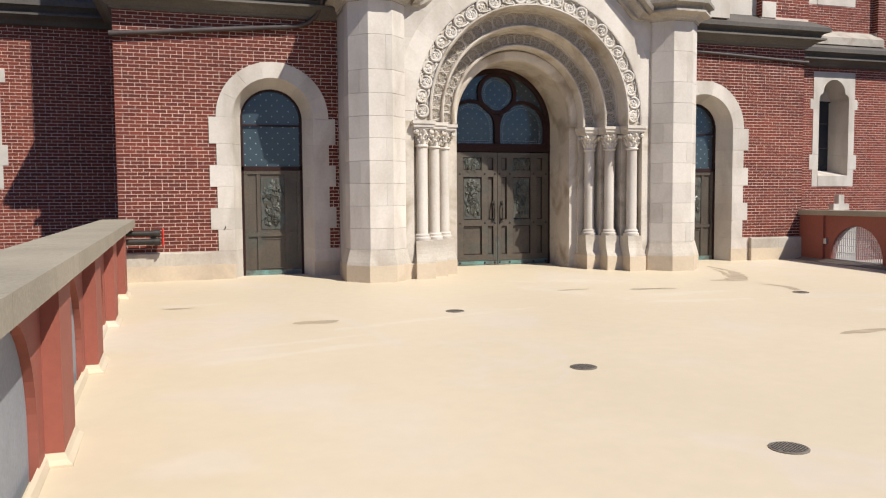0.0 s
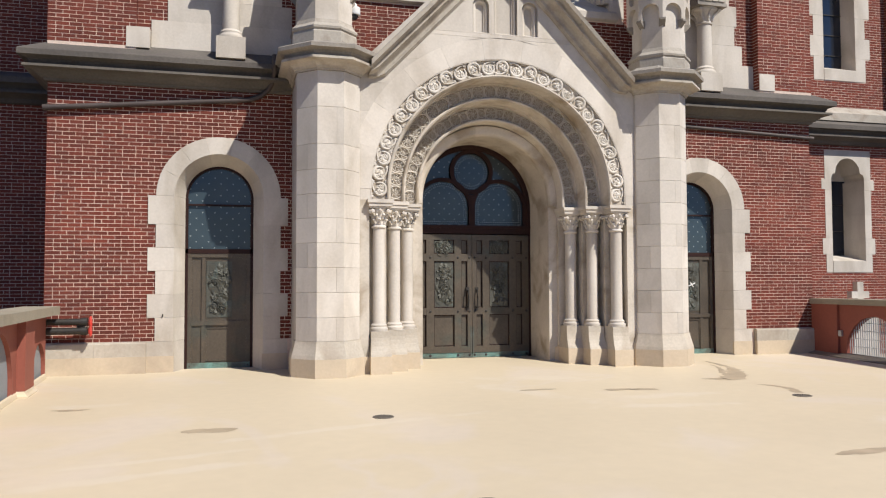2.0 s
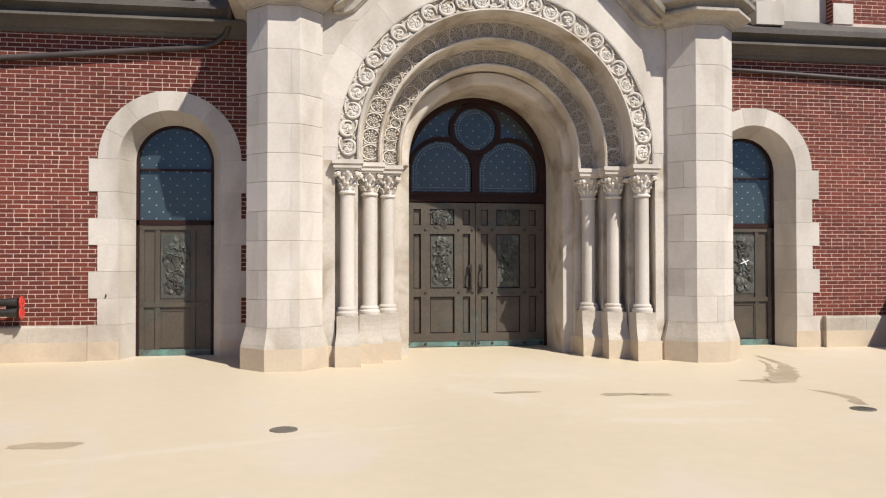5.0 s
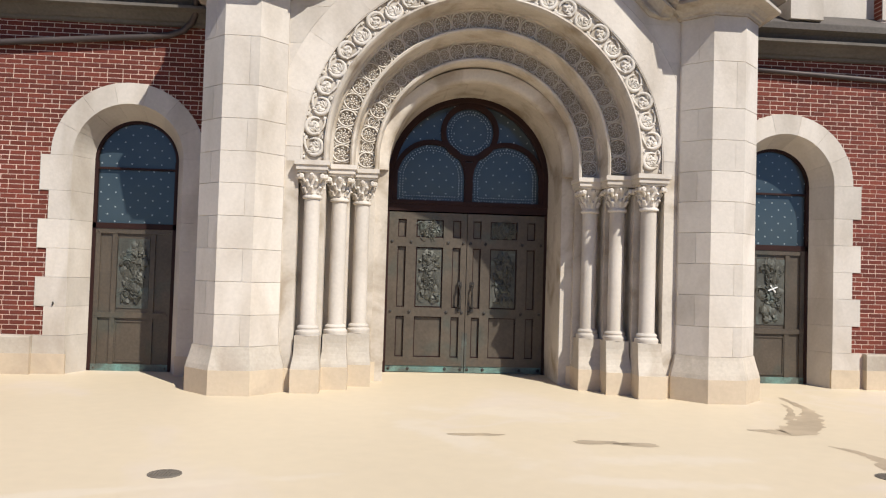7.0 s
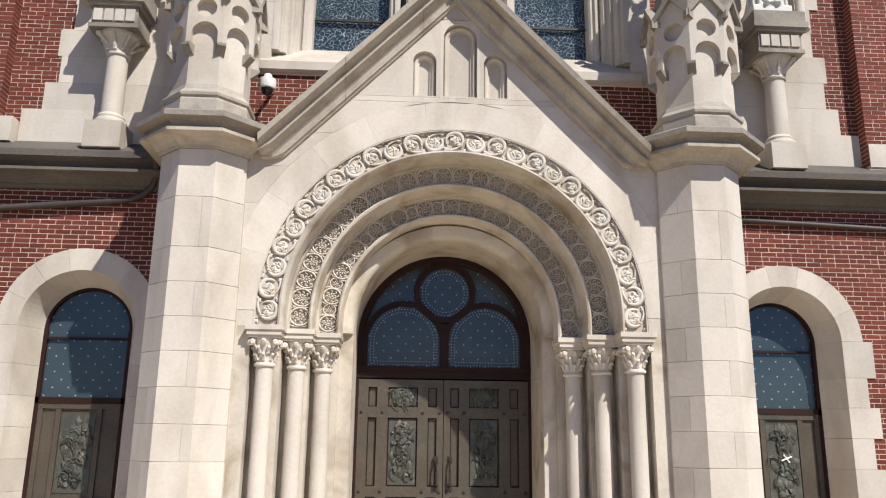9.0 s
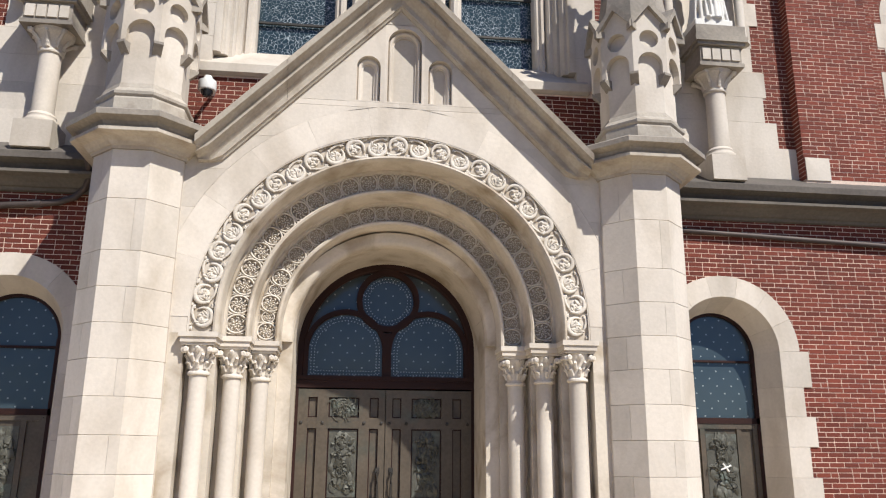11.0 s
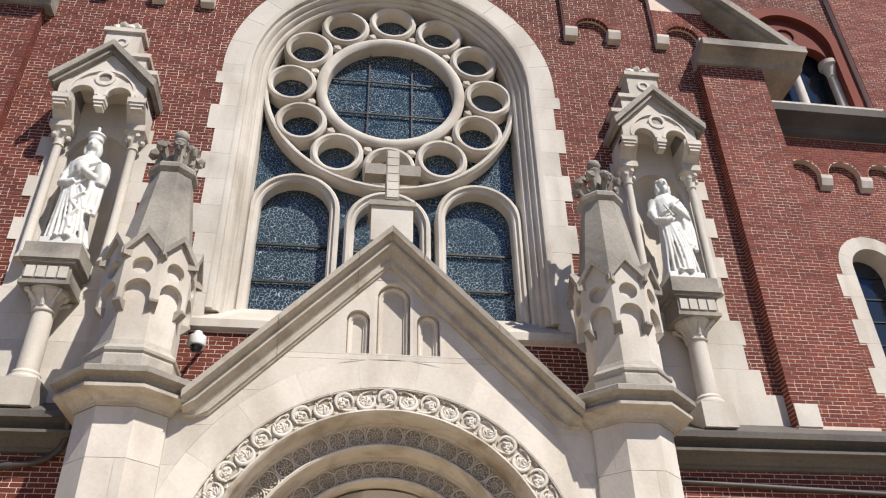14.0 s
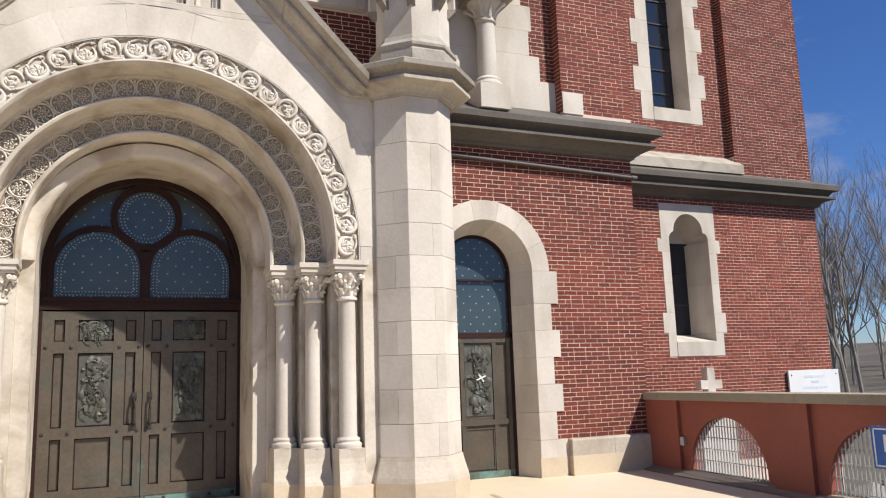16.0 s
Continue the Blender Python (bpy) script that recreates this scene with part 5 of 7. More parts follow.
def build_great_window():
    w = thing("great_window", "tall arched rose and lancet window in pale stone tracery", "window", kind="structure")
    cx, cz = WIN_X, WIN_Z
    quoins(w, cx, 2.70, 3.03, 3.17, 7.0, cz - 0.2, 0.092, 0.74, 0.54)
    for i in range(15):
        bm = bmesh.new()
        arch_sweep(bm, [(2.70, 0.092), (3.09, 0.092), (3.09, 0.74), (2.70, 0.74)], cx, cz, 5, 0.0, math.pi * i / 15 + 0.001, math.pi * (i + 1) / 15 - 0.001)
        part("arch_stone", bm, M_STONE, w)
    bm = bmesh.new()
    box(bm, cx - 3.09, cx - 2.70, 0.092, 0.74, cz - 0.2, cz)
    box(bm, cx + 2.70, cx + 3.09, 0.092, 0.74, cz - 0.2, cz)
    part("springer", bm, M_STONE, w)
    # hollow and roll mouldings, stepping back to the tracery
    steps = [(2.70, 0.085), (2.64, 0.085), (2.60, 0.10), (2.585, 0.17), (2.54, 0.17), (2.51, 0.20), (2.50, 0.27), (2.455, 0.265), (2.43, 0.29), (2.42, 0.36), (2.37, 0.36), (2.34, 0.39), (2.33, 0.48), (2.33, 0.80), (2.72, 0.80)]
    bm = bmesh.new()
    arch_sweep(bm, steps, cx, cz, 56, cz - 7.3)
    part("moulded_jamb", bm, M_STONE, w, "", True)
    bm = bmesh.new()
    prism(bm, [(0.08, 6.92), (0.02, 6.95), (0.02, 7.08), (0.50, 7.52), (0.74, 7.52), (0.74, 6.92)], cx - 2.86, cx + 2.86, "x")
    bevel(bm, 0.008)
    part("sloped_sill", bm, M_STONE, w)
    y0, y1 = 0.44, 0.76

    def ring(name, r0, r1, x, z, n=36, a=y0):
        b = bmesh.new()
        m = (r0 + r1) / 2
        ring_sweep(b, [(r1, a + 0.05), (r1, y1), (r0, y1), (r0, a + 0.05), (r0 + 0.03, a + 0.02), (m - 0.02, a), (m + 0.02, a), (r1 - 0.03, a + 0.02)], x, z, n)
        return part(name, b, M_STONE, w, "", True)

    rz = 12.38
    ring("rose_ring", 1.22, 1.42, cx, rz, 56)
    for k in range(12):
        a = math.pi / 2 + k * math.pi / 6
        ring("rose_lobe", 0.345, 0.475, cx + 1.885 * math.cos(a), rz + 1.885 * math.sin(a), 28)
    ring("rose_rim", 2.30, 2.42, cx, rz, 72)
    for k in range(12):
        a = math.pi / 2 + (k + 0.5) * math.pi / 6
        bm = bmesh.new()
        lump(bm, (cx + 1.53 * math.cos(a), 0.56, rz + 1.53 * math.sin(a)), 0.10, 0.08, 0.10, 1)
        part("rose_cusp", bm, M_STONE, w)
    for x, half, zs in ((cx - 1.58, 0.59, 9.47), (cx, 0.56, 9.22), (cx + 1.58, 0.59, 9.47)):
        bm = bmesh.new()
        arch_sweep(bm, [(half + 0.17, y0 + 0.05), (half + 0.17, y1), (half, y1), (half, y0 + 0.08), (half + 0.03, y0 + 0.05), (half + 0.06, y0 + 0.05), (half + 0.09, y0), (half + 0.13, y0)], x, zs, 28, zs - 7.4)
        part("lancet_arch", bm, M_STONE, w, "", True)
        for z in (8.15, 8.86):
            bm = bmesh.new()
            box(bm, x - half, x + half, y1 - 0.055, y1 - 0.02, z, z + 0.035)
            part("saddle_bar", bm, M_IRON, w)
        bm = bmesh.new()
        box(bm, x - half, x + half, y1 - 0.04, y1 - 0.015, 7.48, 7.53)
        part("saddle_bar", bm, M_IRON, w)
    bm = bmesh.new()
    for u in (-0.42, 0.42):
        box(bm, cx + u - 0.014, cx + u + 0.014, y1 - 0.05, y1 - 0.02, rz - 1.15, rz + 1.15)
        box(bm, cx - 1.15, cx + 1.15, y1 - 0.055, y1 - 0.025, rz + u - 0.014, rz + u + 0.014)
    part("rose_bar", bm, M_IRON, w)
    bm = bmesh.new()
    prism(bm, [(cx - 2.5, 7.3), (cx + 2.5, 7.3)] + arch_pts(cx, cz, 2.5, n=40), y1 + 0.01, y1 + 0.025)
    part("stained_pane", bm, M_LEADED, w, "dark stained glass with pale lead lines")


build_great_window()


# ---- statue niches ----
def build_niche(cx):
    t = thing("statue_niche", "pale stone statue niche with column pedestal and gabled canopy", "niche", "statue niches")
    y = 0.088
    quoins(t, cx, 0.44, 0.80, 0.94, 7.9, 10.62, y, 0.3)
    z, k = 6.22, 0
    while z < 7.9 - 0.01:
        z2 = min(z + 0.42, 7.9)
        h = (0.96 if k % 2 else 1.08) - 0.06 * k
        bm = bmesh.new()
        box(bm, cx - h, cx + h, y, 0.3, z + 0.0015, z2 - 0.0015)
        part("backing_block", bm, M_STONE, t)
        z, k = z2, k + 1
    bm = bmesh.new()
    box(bm, cx - 1.35, cx + 1.35, y - 0.01, 0.3, 5.68, 6.22)
    part("backing_block", bm, M_STONE, t)
    s = -1 if cx < 0 else 1
    bm = bmesh.new()
    box(bm, cx + s * 1.36 if s > 0 else cx - 1.74, cx + 1.74 if s > 0 else cx - 1.36, -0.112, 0.15, 5.66, 6.02)
    bevel(bm, 0.006)
    part("corner_block", bm, M_STONE, t)
    bm = bmesh.new()
    arch_plate(bm, cx - 0.438, cx + 0.438, 10.0, 11.0, y, 0.3, cx, 0.43, 10.0)
    part("niche_head", bm, M_STONE, t)
    bm = bmesh.new()
    box(bm, cx - 0.66, cx + 0.66, y - 0.004, 0.12, 10.63, 11.16)
    part("back_slab", bm, M_STONE, t)
    # hollow of the niche
    bm = bmesh.new()
    n = 12
    arc = [(cx + 0.45 * math.cos(math.pi * i / n), 0.10 + 0.42 * math.sin(math.pi * i / n)) for i in range(n + 1)]
    rings = [[(px, py, zz) for px, py in arc] for zz in (7.86, 10.0)]
    for j in range(1, 7):
        f = math.cos(j / 6 * math.pi / 2)
        rings.append([(cx + (px - cx) * f, 0.10 + (py - 0.10) * f, 10.0 + 0.45 * math.sin(j / 6 * math.pi / 2)) for px, py in arc])
    skin(bm, rings, closed_ring=False)
    part("niche_shell", bm, M_STONE, t, "", True)
    # column with pedestal
    yc = -0.16
    bm = bmesh.new()
    box(bm, cx - 0.25, cx + 0.25, yc - 0.25, 0.1, 5.50, 5.88)
    bevel(bm, 0.012)
    part("pedestal_foot", bm, M_STONE, t)
    bm = bmesh.new()
    lathe(bm, [(0, 5.88), (0.23, 5.88), (0.235, 5.91), (0.22, 5.94), (0.195, 5.96), (0.19, 5.98), (0.195, 6.0), (0.175, 6.03), (0.15, 6.05), (0.142, 6.92), (0.165, 6.93), (0.17, 6.95), (0.15, 6.97), (0.0, 6.97)], cx, yc, 24)
    part("pedestal_column", bm, M_STONE, t, "", True)
    bm = bmesh.new()
    lathe(bm, [(0, 6.96), (0.148, 6.96), (0.15, 7.03), (0.17, 7.10), (0.215, 7.17), (0.27, 7.21), (0.28, 7.25), (0, 7.25)], cx, yc, 20)
    for k in range(8):
        a = k * math.pi / 4
        d = Vector((math.cos(a), math.sin(a), 0))
        c = Vector((cx, yc, 0))
        r = 0.045 if k % 2 else 0.03
        o = 0.31 if k % 2 else 0.25
        tube(bm, [c + d * 0.15 + Vector((0, 0, 7.0)), c + d * 0.175 + Vector((0, 0, 7.09)), c + d * (o - 0.02) + Vector((0, 0, 7.18))], 0.032, 6, 0.8)
        lump(bm, c + d * o + Vector((0, 0, 7.195)), r, r, r, 1, k, 0.3)
        lump(bm, c + d * 0.17 + Vector((0, 0, 7.06)), 0.03, 0.03, 0.035, 1, k + 3, 0.3)
    part("pedestal_capital", bm, M_CARVED, t, "", True)
    bm = bmesh.new()
    box(bm, cx - 0.345, cx + 0.345, yc - 0.32, 0.1, 7.25, 7.31)
    box(bm, cx - 0.32, cx + 0.32, yc - 0.295, 0.1, 7.31, 7.58)
    box(bm, cx - 0.37, cx + 0.37, yc - 0.35, 0.1, 7.58, 7.63)
    box(bm, cx - 0.405, cx + 0.405, yc - 0.385, 0.1, 7.63, 7.72)
    box(bm, cx - 0.385, cx + 0.385, yc - 0.36, 0.45, 7.72, 7.90)
    part("pedestal_block", bm, M_DARKSTONE, t)
    for k in range(4):
        bm = bmesh.new()
        box(bm, cx - 0.29 + k * 0.149, cx - 0.165 + k * 0.149, yc - 0.32, yc - 0.29, 7.35, 7.53)
        bevel(bm, 0.018)
        part("dentil", bm, M_STONE, t)
    for s in (-1, 1):
        x, yy = cx + s * 0.58, -0.05
        bm = bmesh.new()
        lathe(bm, [(0, 7.86), (0.11, 7.86), (0.11, 7.90), (0.085, 7.94), (0.072, 7.97), (0.066, 10.02), (0.085, 10.03), (0.085, 10.06), (0.0, 10.06)], x, yy, 16)
        part("niche_column", bm, M_STONE, t, "", True)
        bm = bmesh.new()
        lathe(bm, [(0, 10.05), (0.07, 10.05), (0.08, 10.15), (0.13, 10.3), (0.15, 10.34), (0, 10.34)], x, yy, 14)
        for k in range(6):
            a = k * math.pi / 3
            lump(bm, (x + 0.125 * math.cos(a), yy + 0.125 * math.sin(a), 10.2 + 0.07 * (k % 2)), 0.045, 0.045, 0.055, 1, k, 0.3)
        part("niche_capital", bm, M_CARVED, t, "", True)
        bm = bmesh.new()
        box(bm, x - 0.17, x + 0.17, yy - 0.17, 0.12, 10.34, 10.46)
        prism(bm, [(0.12, 10.46), (-0.18, 10.46), (-0.42, 10.70), (-0.46, 10.84), (0.12, 10.84)], x - 0.15, x + 0.15, "x")
        part("impost", bm, M_STONE, t)
    # canopy: front with two small arches under a roundel, steep roof
    yf = -0.44
    bm = bmesh.new()
    for s in (-1, 1):
        arch_plate(bm, min(cx, cx + s * 0.68), max(cx, cx + s * 0.68), 10.80, 11.16, yf, yf + 0.12, cx + s * 0.29, 0.22, 10.80 + 0.02)
    prism(bm, [(cx - 0.68, 11.16), (cx + 0.68, 11.16), (cx, 11.87)], yf + 0.02, yf + 0.14)
    part("canopy_front", bm, M_STONE, t)
    bm = bmesh.new()
    ring_sweep(bm, [(0.16, yf - 0.02), (0.16, yf + 0.04), (0.105, yf + 0.04), (0.105, yf - 0.02)], cx, 11.22, 24)
    arch_sweep(bm, [(0.24, yf - 0.02), (0.24, yf + 0.03), (0.19, yf + 0.03), (0.19, yf - 0.02)], cx - 0.29, 10.84, 16)
    arch_sweep(bm, [(0.24, yf - 0.02), (0.24, yf + 0.03), (0.19, yf + 0.03), (0.19, yf - 0.02)], cx + 0.29, 10.84, 16)
    arch_sweep(bm, [(0.545, yf - 0.015), (0.545, yf + 0.03), (0.50, yf + 0.03), (0.50, yf - 0.015)], cx, 10.88, 24)
    part("canopy_tracery", bm, M_STONE, t)
    # flat dark disc in the ring; recess shade is put in by colour
    bm = bmesh.new()
    lathe(bm, [(0.0, -0.02), (0.108, -0.02), (0.108, 0.0), (0.0, 0.0)], 0, 0, 20)
    bmesh.ops.transform(bm, matrix=Matrix.Translation((cx, yf + 0.016, 11.22)) @ Matrix.Rotation(math.pi / 2, 4, "X"), verts=bm.verts)
    part("sunk_roundel", bm, M_DARKSTONE, t)
    for x in (cx - 0.60, cx, cx + 0.60):
        bm = bmesh.new()
        h = 0.13 if x != cx else 0.09
        for k, (a, b) in enumerate(((10.60, 10.66), (10.66, 10.72), (10.72, 10.80))):
            box(bm, x - h * (0.7 + 0.15 * k), x + h * (0.7 + 0.15 * k), yf - 0.02 * k, yf + 0.16, a, b)
        part("pendant", bm, M_STONE, t)
    bm = bmesh.new()
    for s in (-1, 1):
        prism(bm, [(cx + s * 0.83, 11.02), (cx, 11.90), (cx, 12.03), (cx + s * 0.85, 11.15)], yf - 0.14, 0.11)
        prism(bm, [(cx + s * 0.76, 11.00), (cx, 11.80), (cx, 11.91), (cx + s * 0.82, 11.05)], yf - 0.07, 0.11)
        box(bm, min(cx + s * 0.44, cx + s * 0.70), max(cx + s * 0.44, cx + s * 0.70), yf + 0.12, 0.11, 10.80, 11.2)
    part("canopy_roof", bm, M_DARKSTONE, t)
    bm = bmesh.new()
    box(bm, cx - 0.66, cx + 0.66, yf + 0.12, 0.11, 11.14, 11.18)
    part("canopy_soffit", bm, M_STONE, t)
    for k, (h, d, za, zb) in enumerate(((0.66, -0.16, 11.4, 11.72), (0.48, -0.18, 11.7, 12.10), (0.30, -0.22, 12.0, 12.66))):
        bm = bmesh.new()
        box(bm, cx - h, cx + h, d, 0.11, za, zb)
        box(bm, cx - h - 0.05, cx + h + 0.05, d - 0.05, 0.11, zb - 0.09, zb)
        part("stepped_block", bm, M_STONE, t)
    bm = bmesh.new()
    ring_sweep(bm, [(0.12, -0.245), (0.12, -0.2), (0.07, -0.2), (0.07, -0.245)], cx, 12.32, 18)
    for k in range(10):
        lump(bm, (cx + 0.18 * math.cos(k * 0.63), -0.1 + 0.1 * math.sin(k * 0.63), 12.74 + 0.05 * (k % 2)), 0.09, 0.08, 0.08, 1, k, 0.5)
    part("leaf_finial", bm, M_CARVED, t, "", True)
    return t


for x in NICHE_X:
    build_niche(x)


def build_statue(cx, crowned):
    """A draped standing figure, its limbs and folds melted into one carved piece."""
    bm = bmesh.new()
    z0, y0 = 8.10, -0.10
    box(bm, cx - 0.30, cx + 0.30, y0 - 0.24, y0 + 0.26, 7.90, 8.11)
    sway = -0.03 if crowned else 0.03
    prof = [(0.29, 0.24, 0.0), (0.275, 0.225, 0.12), (0.245, 0.19, 0.45), (0.235, 0.18, 0.80), (0.23, 0.17, 1.05), (0.225, 0.165, 1.22), (0.245, 0.165, 1.42), (0.25, 0.15, 1.55), (0.19, 0.125, 1.64), (0.085, 0.085, 1.70), (0.075, 0.08, 1.78)]
    seg = 64
    rings = []
    for rx, ry, h in prof:
        ring = []
        for i in range(seg):
            a = 2 * math.pi * i / seg
            deep = max(0.0, 1.0 - h / 1.5)
            fold = 1 + deep * (0.085 * math.sin(a * 10 + h * 2.2 + 0.7 * math.sin(h * 3)) + 0.05 * math.sin(a * 5 - h * 3.0)) + 0.015 * math.sin(a * 9 + h * 8)
            ring.append((cx + sway * math.sin(h * 1.6) + rx * fold * math.cos(a), y0 + ry * fold * math.sin(a), z0 + h))
        rings.append(ring)
    skin(bm, rings)
    hz = z0 + 1.91
    lump(bm, (cx, y0 - 0.03, hz), 0.098, 0.115, 0.14, 2)
    lump(bm, (cx, y0 + 0.03, hz + 0.02), 0.125, 0.115, 0.15, 2, 3, 0.2)
    lump(bm, (cx, y0 - 0.145, hz - 0.005), 0.018, 0.03, 0.04, 1)
    for e in (-1, 1):
        lump(bm, (cx + e * 0.095, y0 + 0.0, hz - 0.10), 0.05, 0.07, 0.13, 2, e * 4, 0.3)
    if not crowned:
        lump(bm, (cx, y0 - 0.09, hz - 0.13), 0.065, 0.055, 0.085, 2, 6, 0.3)
    arms = ([(0.21, 0.02, 1.55), (0.29, -0.04, 1.30), (0.26, -0.14, 1.12), (0.10, -0.23, 1.22), (0.02, -0.24, 1.30)], [(-0.21, 0.02, 1.55), (-0.29, -0.02, 1.28), (-0.27, -0.13, 1.06), (-0.14, -0.22, 1.02), (-0.05, -0.24, 1.06)])
    for pts in arms:
        tube(bm, [(cx + x, y0 + y, z0 + z) for x, y, z in pts], 0.095, 10, 0.55)
    # mantle drawn across the chest, then long folds fanning down to the hem
    for k in range(3):
        p0 = Vector((cx + 0.20, y0 - 0.10, z0 + 1.56 - 0.13 * k))
        p1 = Vector((cx - 0.02, y0 - 0.185, z0 + 1.36 - 0.15 * k))
        p2 = Vector((cx - 0.21, y0 - 0.12, z0 + 1.18 - 0.12 * k))
        tube(bm, [p0, p0.lerp(p1, 0.5) + Vector((0, -0.03, -0.02)), p1, p1.lerp(p2, 0.5) + Vector((0, -0.02, -0.02)), p2], 0.030, 7, 0.8)
    for k in range(8):
        u = k / 7 - 0.5
        top = 1.12 - 0.22 * k / 7
        pts = []
        for f in (0.0, 0.25, 0.5, 0.75, 1.0):
            x = u * (0.30 + 0.20 * f) - (0.10 - 0.10 * f) * (1 - f) + 0.012 * math.sin(5 * f + k)
            pts.append((cx + x, y0 - math.sqrt(max(0.01, 0.045 + 0.02 * f - 0.55 * x * x)), z0 + top * (1 - f) + 0.03))
        tube(bm, pts, 0.017 + 0.008 * (k % 3 == 1), 7, 1.35)
    # the end of the mantle hanging from the forearm in a zigzag hem
    for k in range(4):
        x = cx + 0.30 - 0.045 * k
        tube(bm, [(x, y0 - 0.08 - 0.02 * k, z0 + 1.25), (x + 0.02, y0 - 0.11 - 0.02 * k, z0 + 0.95), (x + 0.02 * (-1) ** k, y0 - 0.12 - 0.02 * k, z0 + 0.70), (x + 0.01, y0 - 0.13 - 0.02 * k, z0 + 0.48 + 0.08 * (k % 2))], 0.05, 7, 0.9)
    for e in (-1, 1):
        lump(bm, (cx + e * 0.09, y0 - 0.23, z0 + 0.035), 0.05, 0.09, 0.045, 1)
    if crowned:
        lathe(bm, [(0.09, z0 + 2.00), (0.118, z0 + 2.02), (0.125, z0 + 2.10), (0.15, z0 + 2.12), (0.14, z0 + 2.15), (0.07, z0 + 2.20), (0.03, z0 + 2.22), (0.03, z0 + 2.30)], cx, y0, 16)
        lump(bm, (cx, y0, z0 + 2.31), 0.035, 0.035, 0.045, 1)
        # a wavy ribbon down the front, and the full sleeve
        tube(bm, [(cx + 0.05, y0 - 0.22, z0 + 0.98), (cx + 0.13, y0 - 0.235, z0 + 0.84), (cx - 0.02, y0 - 0.24, z0 + 0.68), (cx + 0.11, y0 - 0.24, z0 + 0.52), (cx + 0.0, y0 - 0.25, z0 + 0.34), (cx + 0.08, y0 - 0.26, z0 + 0.18)], 0.035, 7, 0.8)
        tube(bm, [(cx + 0.26, y0 - 0.10, z0 + 1.42), (cx + 0.30, y0 - 0.12, z0 + 1.20), (cx + 0.29, y0 - 0.12, z0 + 1.04)], 0.12, 9, 0.8)
        lump(bm, (cx - 0.02, y0 - 0.22, z0 + 1.34), 0.11, 0.08, 0.13, 2, 4, 0.3)
    else:
        tube(bm, [(cx - 0.02, y0 - 0.25, z0 + 1.10), (cx - 0.15, y0 - 0.24, z0 + 1.34)], 0.022, 6)
        lump(bm, (cx + 0.03, y0 - 0.20, z0 + 1.36), 0.07, 0.05, 0.08, 2, 4, 0.3)
    raw = finish("statue", bm, M_WHITE)
    fuse = raw.modifiers.new("fuse", "REMESH")
    fuse.mode, fuse.voxel_size = "VOXEL", 0.013
    soft = raw.modifiers.new("soft", "SMOOTH")
    soft.factor, soft.iterations = 0.5, 2
    me = bpy.data.meshes.new_from_object(raw.evaluated_get(bpy.context.evaluated_depsgraph_get()))
    bpy.data.objects.remove(raw)
    for p in me.polygons:
        p.use_smooth = True
    ob = new("statue", me)
    return tagged(ob, "white marble statue of a crowned draped figure in a niche" if crowned else "white marble statue of a robed figure in a niche", "statue", "niche statues")


build_statue(NICHE_X[0], True)
build_statue(NICHE_X[1], False)


# ---- pinnacles on the portal piers ----
def circle_plate(bm, x0, x1, z0, z1, y0, y1, cx, cz, r, n=10):
    box(bm, x0, cx - r, y0, y1, z0, z1)
    box(bm, cx + r, x1, y0, y1, z0, z1)
    for i in range(n):
        a, b = math.pi - math.pi * i / n, math.pi - math.pi * (i + 1) / n
        p, q = (cx + r * math.cos(a), r * math.sin(a)), (cx + r * math.cos(b), r * math.sin(b))
        prism(bm, [(p[0], cz + p[1]), (q[0], cz + q[1]), (q[0], z1), (p[0], z1)], y0, y1)
        prism(bm, [(p[0], z0), (q[0], z0), (q[0], cz - q[1]), (p[0], cz - p[1])], y0, y1)


